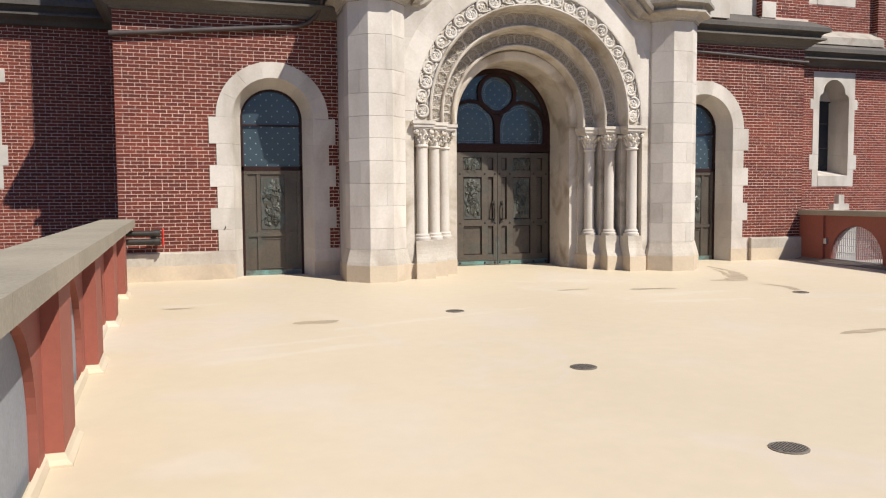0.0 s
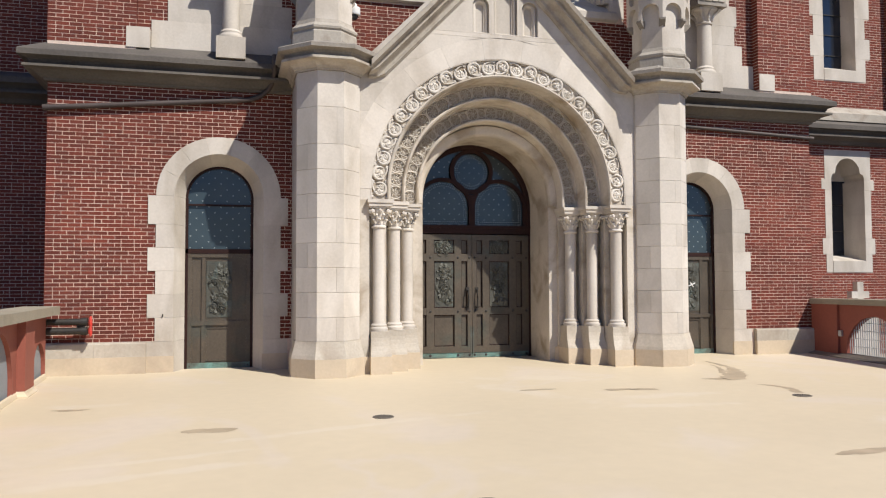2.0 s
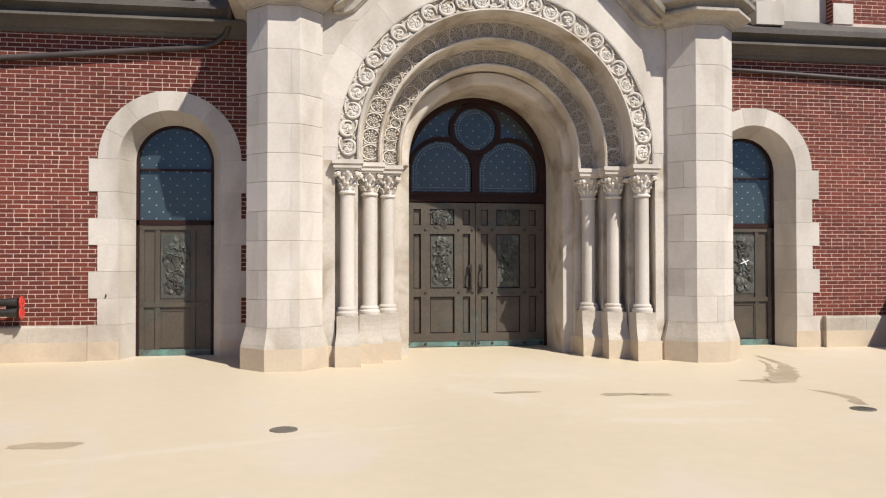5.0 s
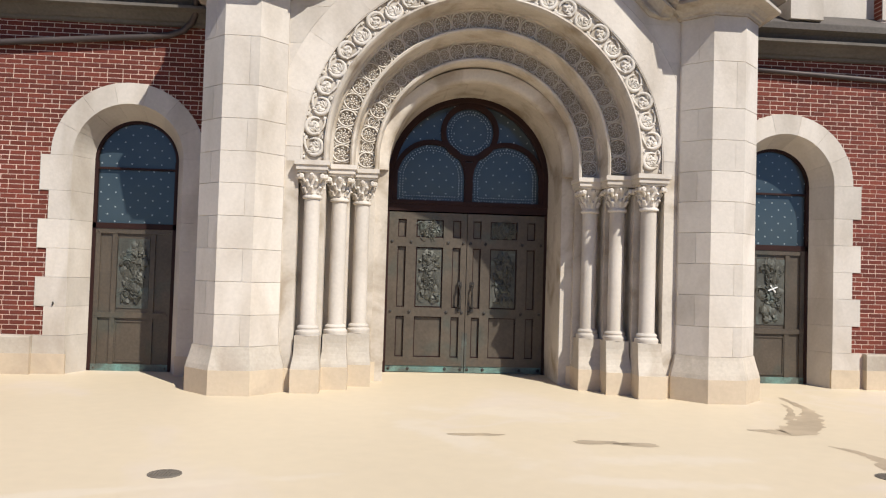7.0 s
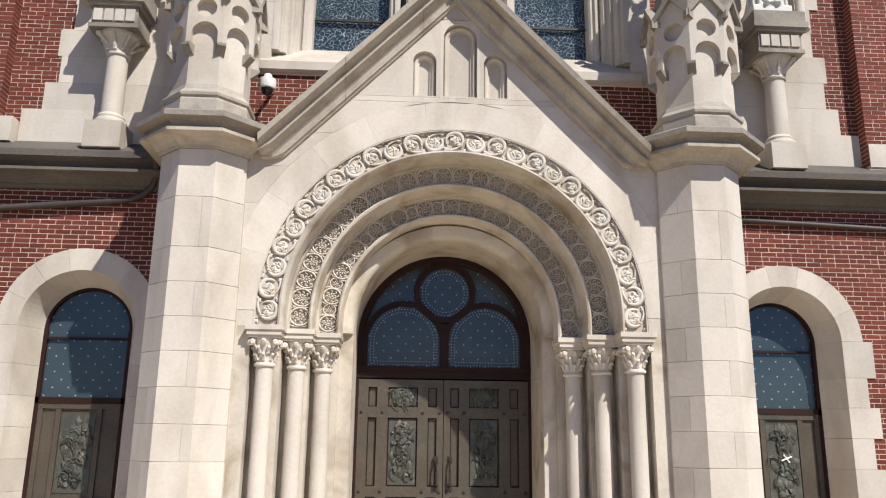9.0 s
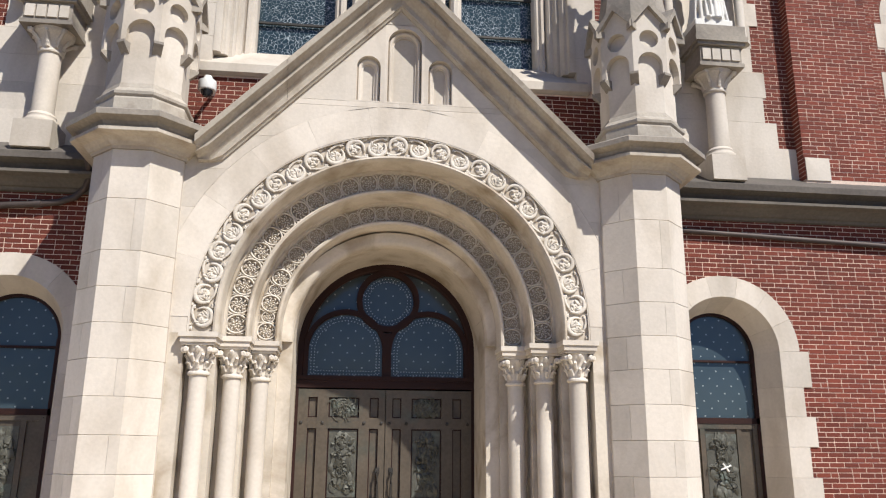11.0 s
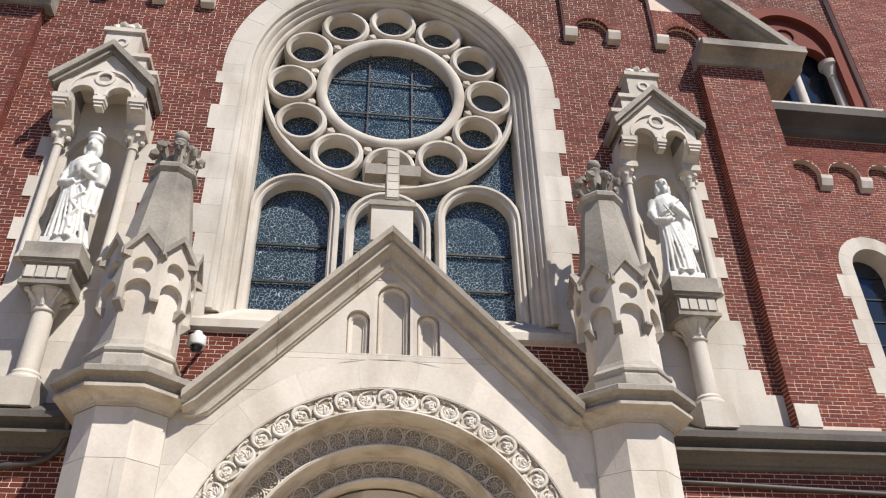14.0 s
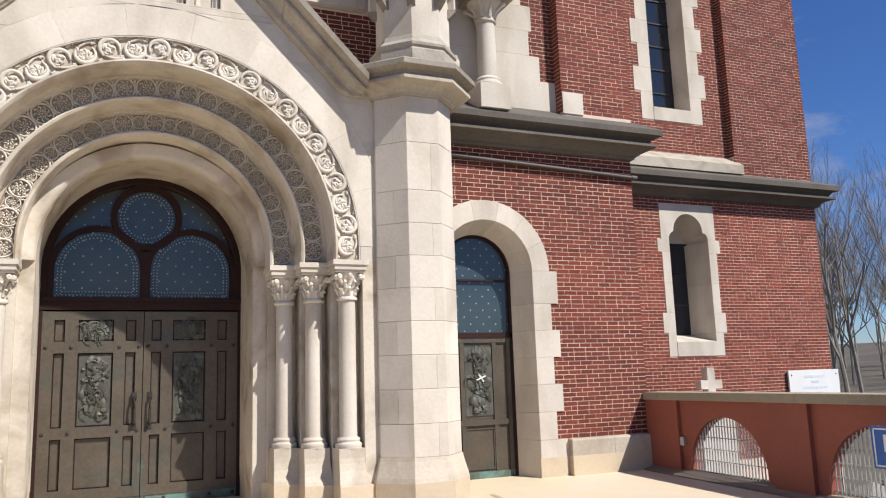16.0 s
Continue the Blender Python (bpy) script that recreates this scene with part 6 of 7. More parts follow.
def build_pinnacle(cx):
    t = thing("pinnacle", "octagonal weathered stone pinnacle with gablets and leafy finial on a pier", "pinnacle", "portal pinnacles")
    cy = -0.92
    bm = bmesh.new()
    octo(bm, [(0.0, 5.56), (0.545, 5.56), (0.54, 5.77), (0.525, 5.80), (0.55, 5.825), (0.555, 5.86), (0.535, 5.885), (0.49, 5.93), (0.468, 6.0), (0.0, 6.0)], cx, cy)
    part("base", bm, M_COPING, t)
    bm = bmesh.new()
    octo(bm, [(0.0, 5.99), (0.465, 5.99), (0.465, 7.25), (0.0, 7.25)], cx, cy)
    part("shaft", bm, M_STONE, t)
    tw = 0.555 * math.tan(math.pi / 8)
    for k in range(8):
        m = Matrix.Translation((cx, cy, 0)) @ Matrix.Rotation(k * math.pi / 4, 4, "Z")
        bm = bmesh.new()
        arch_plate(bm, -tw, tw, 6.52, 6.86, -0.555, -0.46, 0, 0.165, 6.66, n=12)
        circle_plate(bm, -tw, tw, 6.86, 7.22, -0.555, -0.46, 0, 7.02, 0.13)
        prism(bm, [(-tw, 7.22), (tw, 7.22), (0, 7.50)], -0.555, -0.40)
        bmesh.ops.transform(bm, matrix=m, verts=bm.verts)
        part("arched_panel", bm, M_STONE, t)
        bm = bmesh.new()
        prism(bm, [(-0.45, 6.36), (-0.52, 6.42), (-0.60, 6.50), (-0.60, 6.535), (-0.45, 6.535)], -0.055, 0.055, "x")
        bmesh.ops.transform(bm, matrix=Matrix.Translation((cx, cy, 0)) @ Matrix.Rotation((k + 0.5) * math.pi / 4, 4, "Z"), verts=bm.verts)
        part("corbel", bm, M_DARKSTONE, t)
        bm = bmesh.new()
        for s in (-1, 1):
            prism(bm, [(s * (tw + 0.05), 7.14), (0, 7.48), (0, 7.58), (s * (tw + 0.05), 7.24)], -0.625, -0.36)
        bmesh.ops.transform(bm, matrix=m, verts=bm.verts)
        part("gablet", bm, M_DARKSTONE, t)
    bm = bmesh.new()
    octo(bm, [(0.0, 7.2), (0.47, 7.2), (0.455, 7.45), (0.28, 8.80), (0.0, 8.80)], cx, cy)
    part("spire", bm, M_DARKSTONE, t)
    bm = bmesh.new()
    octo(bm, [(0.0, 8.78), (0.29, 8.78), (0.335, 8.84), (0.335, 8.90), (0.30, 8.95), (0.20, 8.98), (0, 8.98)], cx, cy)
    part("collar", bm, M_DARKSTONE, t)
    bm = bmesh.new()
    lathe(bm, [(0, 8.97), (0.17, 8.97), (0.15, 9.1), (0.10, 9.3), (0.085, 9.48), (0.11, 9.54), (0.085, 9.58), (0, 9.58)], cx, cy, 14)
    for k in range(8):
        a = k * math.pi / 4 + 0.2
        d = Vector((math.cos(a), math.sin(a), 0))
        c = Vector((cx, cy, 0))
        tube(bm, [c + d * 0.14 + Vector((0, 0, 9.0)), c + d * 0.22 + Vector((0, 0, 9.14)), c + d * 0.30 + Vector((0, 0, 9.30)), c + d * 0.36 + Vector((0, 0, 9.24)), c + d * 0.33 + Vector((0, 0, 9.16))], 0.055, 6, 0.8)
        lump(bm, c + d * 0.33 + Vector((0, 0, 9.24)), 0.085, 0.085, 0.08, 1, k, 0.6)
        lump(bm, c + d * 0.24 + Vector((0, 0, 9.34)), 0.06, 0.06, 0.07, 1, k + 9, 0.6)
    lump(bm, (cx, cy, 9.66), 0.115, 0.115, 0.115, 2)
    part("leaf_finial", bm, M_DARKSTONE, t, "carved leafy finial with a ball", True)


for s in (-1, 1):
    build_pinnacle(P + s * (3.21 if s < 0 else 3.27))


# ---- parapets ----
def build_parapet(side):
    """Red-painted parapet with arched openings along one edge of the terrace."""
    s = (-1, 1)[side]
    name = ("parapet_left", "parapet_right")[side]
    t = thing(name, "brick-red painted parapet with arched openings under a concrete coping", "parapet", kind="structure")

    def xin(u):
        return (-7.51 + 0.034 * u) if side == 0 else (7.60 - 0.05 * min(u, 6) - 0.01 * max(u - 6, 0))

    def place(bm):
        for v in bm.verts:
            u, w, z = v.co
            v.co = (xin(u) + s * w, -u, z)

    centers = [0.80 + 2.60 * k for k in range(8)] if side == 0 else [1.75 + 2.50 * k for k in range(8)]
    half, zs = ((0.75, 0.20), (0.77, 0.11))[side]
    start, end = (0.30, 21.5) if side == 0 else (0.02, 21.3)
    bm = bmesh.new()
    edge = start
    for i, c in enumerate(centers):
        nxt = (c + centers[i + 1]) / 2 if i + 1 < len(centers) else end
        lo = max(start, edge)
        arch_plate(bm, lo, nxt, -0.3, 1.08 if side == 0 else 1.10, 0.0, 0.18, c, half if c - half > lo else c - lo - 0.05, zs, 0.05 if side else None, 22)
        edge = nxt
    place(bm)
    part("arcade_wall", bm, M_RED, t)
    pils = [0.5 * (a + b) for a, b in zip(centers[:-1], centers[1:])]
    if side == 1:
        pils = [0.415] + pils
    for c in pils:
        bm = bmesh.new()
        wd = 0.31 if c > 0.5 else 0.395
        box(bm, c - wd, c + wd, -0.11 if side == 0 else -0.06, 0.003, 0.08 + floor_z(-c) if side == 0 else -0.3, 1.079 if side == 0 else 1.099)
        bevel(bm, 0.008)
        place(bm)
        part("pilaster", bm, M_RED, t)
        if side == 0:
            bm = bmesh.new()
            skin(bm, [[(c - wd - e, 0.003, z), (c - wd - e, -0.11 - e, z), (c + wd + e, -0.11 - e, z), (c + wd + e, 0.003, z)] for e, z in ((0.05, floor_z(-c) - 0.05), (0.05, floor_z(-c) + 0.012), (0.02, floor_z(-c) + 0.04), (0.004, floor_z(-c) + 0.079))])
            place(bm)
            part("coated_pilaster_foot", bm, M_DECK, t, "cream coating turned up the pilaster foot")
    u = start - 0.06
    while u < end:
        bm = bmesh.new()
        box(bm, u + 0.003, min(u + 2.4, end) - 0.003, -0.20 if side == 0 else -0.08, 0.36, 1.08 if side == 0 else 1.10, 1.215)
        bevel(bm, 0.012, 2)
        place(bm)
        part("coping_slab", bm, M_CONC, t, "weathered concrete coping")
        u += 2.4
    bm = bmesh.new()
    prism(bm, [(-0.03, -0.3), (-0.03, 0.0), (-0.015, 0.05), (0.01, 0.07), (0.01, -0.3)], start, end, "x")
    for v in bm.verts:
        u, w, z = v.co
        v.co = (xin(u) + s * w, -u, z + floor_z(-u) + 0.01)
    # right upstand gets a dark colour to stand for shade at the parapet foot
    part("coated_upstand", bm, M_DECK if side == 0 else M_LEAD, t)
    if side == 1:
        # low ledge; its dark brown paints in the shadow cast by the parapet
        bm = bmesh.new()
        prism(bm, [(-0.24, -0.02), (-0.24, 0.006), (-0.16, 0.03), (-0.02, 0.07), (-0.02, -0.02)], start, end, "x")
        for v in bm.verts:
            u, w, z = v.co
            v.co = (xin(u) + s * w, -u, z + floor_z(-u))
        part("edge_strip", bm, M_STRIP, t, "low strip along the parapet foot, coloured dark for the parapet's shadow")
    for c in centers:
        if side == 0:
            bm = bmesh.new()
            prism(bm, [(c - half + 0.004, -0.3), (c + half - 0.004, -0.3)] + arch_pts(c, zs, half - 0.004, n=18), 0.055, 0.08)
            place(bm)
            part("arch_panel", bm, M_GREYPANEL, t, "plain grey sheet closing the arch")
        else:
            bm = bmesh.new()
            n = 26
            for i in range(n + 1):
                x = c - half + 2 * half * i / n
                h = zs + math.sqrt(max(half ** 2 - (x - c) ** 2, 0.0))
                if h > zs + 0.02:
                    box(bm, x - 0.007, x + 0.007, 0.05, 0.064, 0.04, h + 0.03)
            for k in range(5):
                z = 0.10 + 0.16 * k
                q = math.sqrt(max(half ** 2 - max(z - zs, 0) ** 2, 0))
                box(bm, c - q, c + q, 0.069, 0.08, z, z + 0.012)
            place(bm)
            part("wire_grille", bm, M_GALV, t, "galvanised bar grille in the arch")
            bm = bmesh.new()
            box(bm, c - half + 0.01, c + half - 0.01, -0.05, 0.05, 0.02, 0.065)
            bevel(bm, 0.008)
            place(bm)
            part("arch_sill", bm, M_FOOT, t, "cream coated sill")
    return t


parapets = [build_parapet(0), build_parapet(1)]

# closing wall behind the camera's start, plain
bm = bmesh.new()
box(bm, -7.9, 7.7, -23.9, -23.6, -0.6, 1.1)
tagged(finish("parapet_end", bm, M_RED), "plain red painted parapet closing the terrace", "parapet", kind="structure")


# ---- deck drains and damp marks ----
def build_drain(x, y):
    z = floor_z(y)
    d = thing("floor_drain", "round dark iron drain grate set in the cream deck", "drain", "deck drains")
    bm = bmesh.new()
    lathe(bm, [(0.112, z - 0.01), (0.13, z - 0.01), (0.13, z + 0.006), (0.118, z + 0.010), (0.112, z + 0.004)], x, y, 28)
    part("rim", bm, M_DRAIN, d)
    # flat near-black disc painted in place of the unlit hole
    bm = bmesh.new()
    lathe(bm, [(0.0, z - 0.01), (0.112, z - 0.01), (0.112, z + 0.002), (0.0, z + 0.002)], x, y, 28)
    part("sump", bm, M_DARK, d)
    for i in range(-4, 5):
        h = math.sqrt(0.111 ** 2 - (i * 0.0245) ** 2)
        bm = bmesh.new()
        box(bm, x + i * 0.0245 - 0.007, x + i * 0.0245 + 0.007, y - h, y + h, z + 0.005, z + 0.010)
        part("grate_bar", bm, M_DRAIN, d)


for x, y in ((-2.82, -5.12), (-2.72, -8.78), (-2.53, -11.32), (3.15, -5.03)):
    build_drain(x, y)


def build_mark(x, y, rx, ry, seed, mat, turn=0.0, lift=0.002):
    bm = bmesh.new()
    n = 30
    vs = []
    for i in range(n):
        a = 2 * math.pi * i / n
        k = 1 + 0.45 * noise.noise(Vector((math.cos(a) * 1.3 + seed, math.sin(a) * 1.3, seed * 0.7))) + 0.18 * noise.noise(Vector((math.cos(a) * 4 + seed, math.sin(a) * 4, 5)))
        u, v = rx * k * math.cos(a), ry * k * math.sin(a)
        px, py = x + u * math.cos(turn) - v * math.sin(turn), y + u * math.sin(turn) + v * math.cos(turn)
        vs.append(bm.verts.new((px, py, floor_z(py) + lift)))
    bm.faces.new(vs)
    return tagged(finish("damp_mark", bm, mat), "brownish damp mark drying on the cream deck", "stain", "damp marks")


for i, (x, y, rx, ry, k, a) in enumerate(((1.33, -8.12, 0.36, 0.09, 1, 0.1), (-4.8, -5.42, 0.26, 0.12, 2, 0), (-6.5, -3.68, 0.2, 0.07, 3, 0), (-0.22, -3.54, 0.26, 0.06, 4, 0), (0.95, -3.85, 0.26, 0.09, 5, -0.1), (1.3, -3.92, 0.26, 0.09, 15, -0.1))):
    build_mark(x, y, rx, ry, k, M_DAMP, a, 0.0015)


def build_trail(path, seed):
    """A damp run on the deck with ragged edges: path of (x, y, half width)."""
    bm = bmesh.new()
    left, right = [], []
    for i in range(len(path) - 1):
        (xa, ya, wa), (xb, yb, wb) = path[i], path[i + 1]
        d = Vector((xb - xa, yb - ya)).normalized()
        for j in range(7):
            f = j / 7
            x, y, w = xa + (xb - xa) * f, ya + (yb - ya) * f, wa + (wb - wa) * f
            for row, q in ((left, 1), (right, -1)):
                k = w * (1 + 0.7 * noise.noise(Vector((x * 7 + seed, y * 7, q * 3.1))) + 0.4 * noise.noise(Vector((x * 21, y * 21 + seed, q))))
                px, py = x - d.y * q * k, y + d.x * q * k
                row.append(bm.verts.new((px, py, floor_z(py) + 0.0012 + 0.0003 * (seed - 11))))
    for i in range(len(left) - 1):
        bm.faces.new((left[i], right[i], right[i + 1], left[i + 1]))
    return tagged(finish("damp_mark", bm, M_DAMP), "brownish damp run drying on the cream deck", "stain", "damp marks")


build_trail([(3.27, -3.88, 0.012), (3.40, -4.08, 0.05), (3.46, -4.3, 0.06), (3.40, -4.55, 0.075), (3.28, -4.85, 0.07)], 11)
build_trail([(2.80, -3.12, 0.03), (2.98, -3.22, 0.10), (3.22, -3.25, 0.16), (3.48, -3.0, 0.19), (3.72, -2.66, 0.17), (3.98, -2.3, 0.11), (4.18, -1.9, 0.07), (4.26, -1.45, 0.05), (4.33, -0.85, 0.03)], 12)
build_trail([(3.58, -2.55, 0.05), (3.85, -2.1, 0.05), (4.02, -1.75, 0.03), (4.08, -1.4, 0.015)], 13)


# ---- fittings ----
def build_dome_camera():
    x, y, z = -2.46, -0.32, 6.56
    t = thing("security_camera", "white dome security camera on a wall arm above the portal cornice", "camera")
    bm = bmesh.new()
    tube(bm, [(x, 0.1, z + 0.05), (x, y, z + 0.10)], 0.03, 8)
    part("arm", bm, M_WPAINT, t)
    bm = bmesh.new()
    lathe(bm, [(0, z + 0.12), (0.05, z + 0.12), (0.07, z + 0.06), (0.12, z + 0.04), (0.125, z - 0.08), (0.115, z - 0.10), (0, z - 0.10)], x, y, 20)
    part("housing", bm, M_WPAINT, t, "", True)
    bm = bmesh.new()
    lathe(bm, [(0.085, z - 0.10), (0.082, z - 0.13), (0.06, z - 0.17), (0.03, z - 0.19), (0, z - 0.193)], x, y, 18)
    part("dome", bm, M_PLAIN, t, "dark dome", True)


build_dome_camera()


def build_fire_inlet():
    t = thing("fire_inlet", "twin dark fire inlet pipes with red caps by the parapet", "pipe fitting")
    for z in (0.80, 0.95):
        bm = bmesh.new()
        tube(bm, [(-7.5, -0.26, z), (-6.93, -0.26, z)], 0.055, 14)
        tube(bm, [(-6.98, -0.26, z), (-6.88, -0.26, z)], 0.068, 14)
        part("pipe", bm, M_IRON, t, "", True)
        bm = bmesh.new()
        tube(bm, [(-6.86, -0.26, z), (-6.83, -0.26, z)], 0.045, 12)
        for a in range(6):
            q = Vector((0, math.cos(a * math.pi / 3), math.sin(a * math.pi / 3)))
            c = Vector((-6.83, -0.26, z))
            tube(bm, [c, c + q * 0.085], 0.011, 5)
        rings = [[(-6.83 + 0.014 * math.cos(b), -0.26 + (0.085 + 0.014 * math.sin(b)) * math.cos(a * 0.524), z + (0.085 + 0.014 * math.sin(b)) * math.sin(a * 0.524)) for b in (0, 1.57, 3.14, 4.71)] for a in range(12)]
        skin(bm, rings, closed_path=True)
        part("red_cap", bm, M_REDCAP, t, "red wheel cap")
    bm = bmesh.new()
    tube(bm, [(-7.0, -0.26, 0.875), (-7.0, 0.0, 0.875)], 0.05, 10)
    part("bracket", bm, M_IRON, t)


build_fire_inlet()


def build_stone_cross():
    t = thing("stone_cross", "small pale stone cross standing behind the parapet by the tower", "cross")
    x, y = 10.5, 1.85
    bm = bmesh.new()
    box(bm, x - 0.09, x + 0.09, y - 0.08, y + 0.08, 0.7, 1.57)
    box(bm, x + 0.09, x + 0.26, y - 0.08, y + 0.08, 1.16, 1.33)
    box(bm, x - 0.26, x - 0.09, y - 0.08, y + 0.08, 1.16, 1.33)
    part("cross_shaft", bm, M_STONE, t)
    bm = bmesh.new()
    prism(bm, [(x - 0.42, 0.85), (x + 0.42, 0.85), (x + 0.30, 1.10), (x - 0.30, 1.10)], y - 0.2, y + 0.2)
    box(bm, x - 0.42, x + 0.42, y - 0.2, y + 0.2, -1.3, 0.85)
    part("pedestal", bm, M_STONE, t)


build_stone_cross()


def build_signboard():
    t = thing("signboard", "white notice board with grey lettering fixed low on the tower", "sign")
    x0, x1, y, z0, z1 = 13.13, 14.60, 2.36, 0.82, 1.45
    bm = bmesh.new()
    box(bm, x0, x1, y, y + 0.04, z0, z1)
    bevel(bm, 0.006)
    part("board", bm, M_WPAINT, t)
    for k, (a, b) in enumerate(((0.30, 0.72), (0.42, 0.58), (0.26, 0.76), (0.34, 0.66))):
        bm = bmesh.new()
        w = x1 - x0
        n = 6
        for i in range(n):
            p = a + (b - a) * i / n
            box(bm, x0 + w * p, x0 + w * (p + (b - a) / n * 0.8), y - 0.004, y + 0.001, z1 - 0.16 - 0.12 * k, z1 - 0.11 - 0.12 * k)
        part("lettering_bar", bm, M_TEXT, t)
    for x in (x0 + 0.08, x1 - 0.08):
        bm = bmesh.new()
        lump(bm, (x, y, z1 - 0.1), 0.02, 0.01, 0.02, 1)
        part("bolt", bm, M_IRON, t)
    bm = bmesh.new()
    for x in (x0 + 0.2, x1 - 0.2):
        box(bm, x - 0.03, x + 0.03, y + 0.041, y + 0.075, -1.3, z1 - 0.05)
    part("post", bm, M_IRON, t)


build_signboard()


def build_blue_sign():
    t = thing("parking_sign", "blue enamel sign with white symbol fixed on the red parapet", "sign")
    u, x = 4.76, 6.88
    bm = bmesh.new()
    box(bm, x - 0.02, x, -u - 0.20, -u + 0.20, 0.50, 0.92)
    bevel(bm, 0.004)
    part("plate", bm, M_BLUE, t)
    bm = bmesh.new()
    for a, b, c, e in ((-0.17, 0.17, 0.885, 0.90), (-0.17, 0.17, 0.52, 0.535), (0.16, 0.175, 0.52, 0.90), (-0.175, -0.16, 0.52, 0.90), (0.02, 0.06, 0.70, 0.84), (-0.10, 0.06, 0.67, 0.70), (-0.12, -0.09, 0.58, 0.70)):
        box(bm, x - 0.024, x - 0.019, -u + a, -u + b, c, e)
    part("symbol", bm, M_WPAINT, t, "white border and symbol")


build_blue_sign()


def build_small_box():
    t = thing("junction_box", "small grey electrical box on the red parapet", "box")
    bm = bmesh.new()
    box(bm, 7.50, 7.562, -0.905, -0.83, 0.45, 0.57)
    bevel(bm, 0.008)
    part("body", bm, M_GALV, t)


build_small_box()


# ---- distance: rocks, bare trees, low hill ----
def build_rocks():
    bm = bmesh.new()
    rng = random.Random(5)
    for k in range(120):
        x, y = rng.uniform(8.4, 17), rng.uniform(-14, 1.2)
        r = rng.uniform(0.15, 0.55)
        lump(bm, (x, y, -1.3 + r * 0.3 + (x - 8) * 0.06), r * rng.uniform(0.8, 1.5), r, r * 0.6, 1, k, 0.7)
    return tagged(finish("rocks", bm, M_ROCK), "pale broken rocks banked beside the terrace", "rocks", kind="stuff")


build_rocks()


def grow_tree(seed, height):
    """A bare tree: tapered trunk and forked limbs, down to twigs."""
    rng = random.Random(seed)
    trunk, limbs = bmesh.new(), bmesh.new()

    def limb(p, d, length, r, depth):
        pts = [p]
        q, e = Vector(p), Vector(d)
        n = 5 if depth < 2 else 4 if depth < 4 else 3
        for i in range(n):
            e = (e + Vector((rng.uniform(-1, 1), rng.uniform(-1, 1), rng.uniform(-0.5, 0.9))) * 0.10).normalized()
            q = q + e * length / n
            pts.append(q.copy())
        tube(trunk if depth == 0 else limbs, pts, r, 7 if depth == 0 else 5 if depth < 3 else 3, 0.55)
        if depth >= 5:
            return
        kids = (4, 3, 3, 3, 3)[depth] + (rng.random() < 0.4)
        for k in range(kids):
            f = rng.uniform(0.35, 1.0) if k else 1.0
            i = min(int(f * n), n - 1)
            base = pts[i].lerp(pts[i + 1], f * n - i) if f < 1 else pts[-1]
            a = rng.uniform(0, 2 * math.pi)
            side = Vector((math.cos(a), math.sin(a), 0.0))
            nd = (e * rng.uniform(0.7, 1.3) + side * rng.uniform(0.35, 0.85) + Vector((0, 0, 0.45))).normalized()
            limb(base, nd, length * rng.uniform(0.55, 0.78), r * (0.62 - 0.12 * f) , depth + 1)

    limb(Vector((0, 0, -0.3)), Vector((0, 0, 1)), height * 0.42, height * 0.0085, 0)
    t = thing("bare_tree", "leafless grey-brown tree standing beyond the church", "tree", "bare trees")
    part("trunk", trunk, M_BARK, t, "", True)
    part("crown", limbs, M_BARK, t)
    return t


def ground_rise(x):
    return -1.3 + max(0, x - 26) * 0.055


trees = [grow_tree(11, 15.0), grow_tree(23, 13.0), grow_tree(37, 17.0)]
spots = [(40.5, 26.5), (47.0, 30.0), (37.0, 21.0), (52.0, 33.0), (50.0, 26.0), (60.0, 34.0), (64.0, 45.0), (70.0, 42.0), (46.0, 27.5), (54.0, 30.0), (61.0, 40.0), (66.0, 36.0), (45.0, 22.5), (56.0, 33.5), (68.0, 47.0), (90.0, 57.0)]
wood = random.Random(19)
spots += [(d * math.cos(a) + 6, d * math.sin(a) - 4) for d, a in ((wood.uniform(42, 110), radians(wood.uniform(20, 42))) for k in range(6))]
for i, (x, y) in enumerate(spots):
    m = pose(x, y, ground_rise(x), 0, 0, 67 * i)
    if i < 3:
        trees[i].matrix_basis = m
    else:
        copy_thing(trees[i % 3], m)


# ---- bricks, laid course by course on the mortar beds ----
COURSE = 0.0675
JOINT = 0.0078


def merge(spans, cuts):
    """Open stretches of a course that remain when the cuts are taken away."""
    out = list(spans)
    for a, b in cuts:
        nxt = []
        for p, q in out:
            if b <= p or a >= q:
                nxt.append((p, q))
            else:
                if p < a:
                    nxt.append((p, a))
                if b < q:
                    nxt.append((b, q))
        out = nxt
    return out


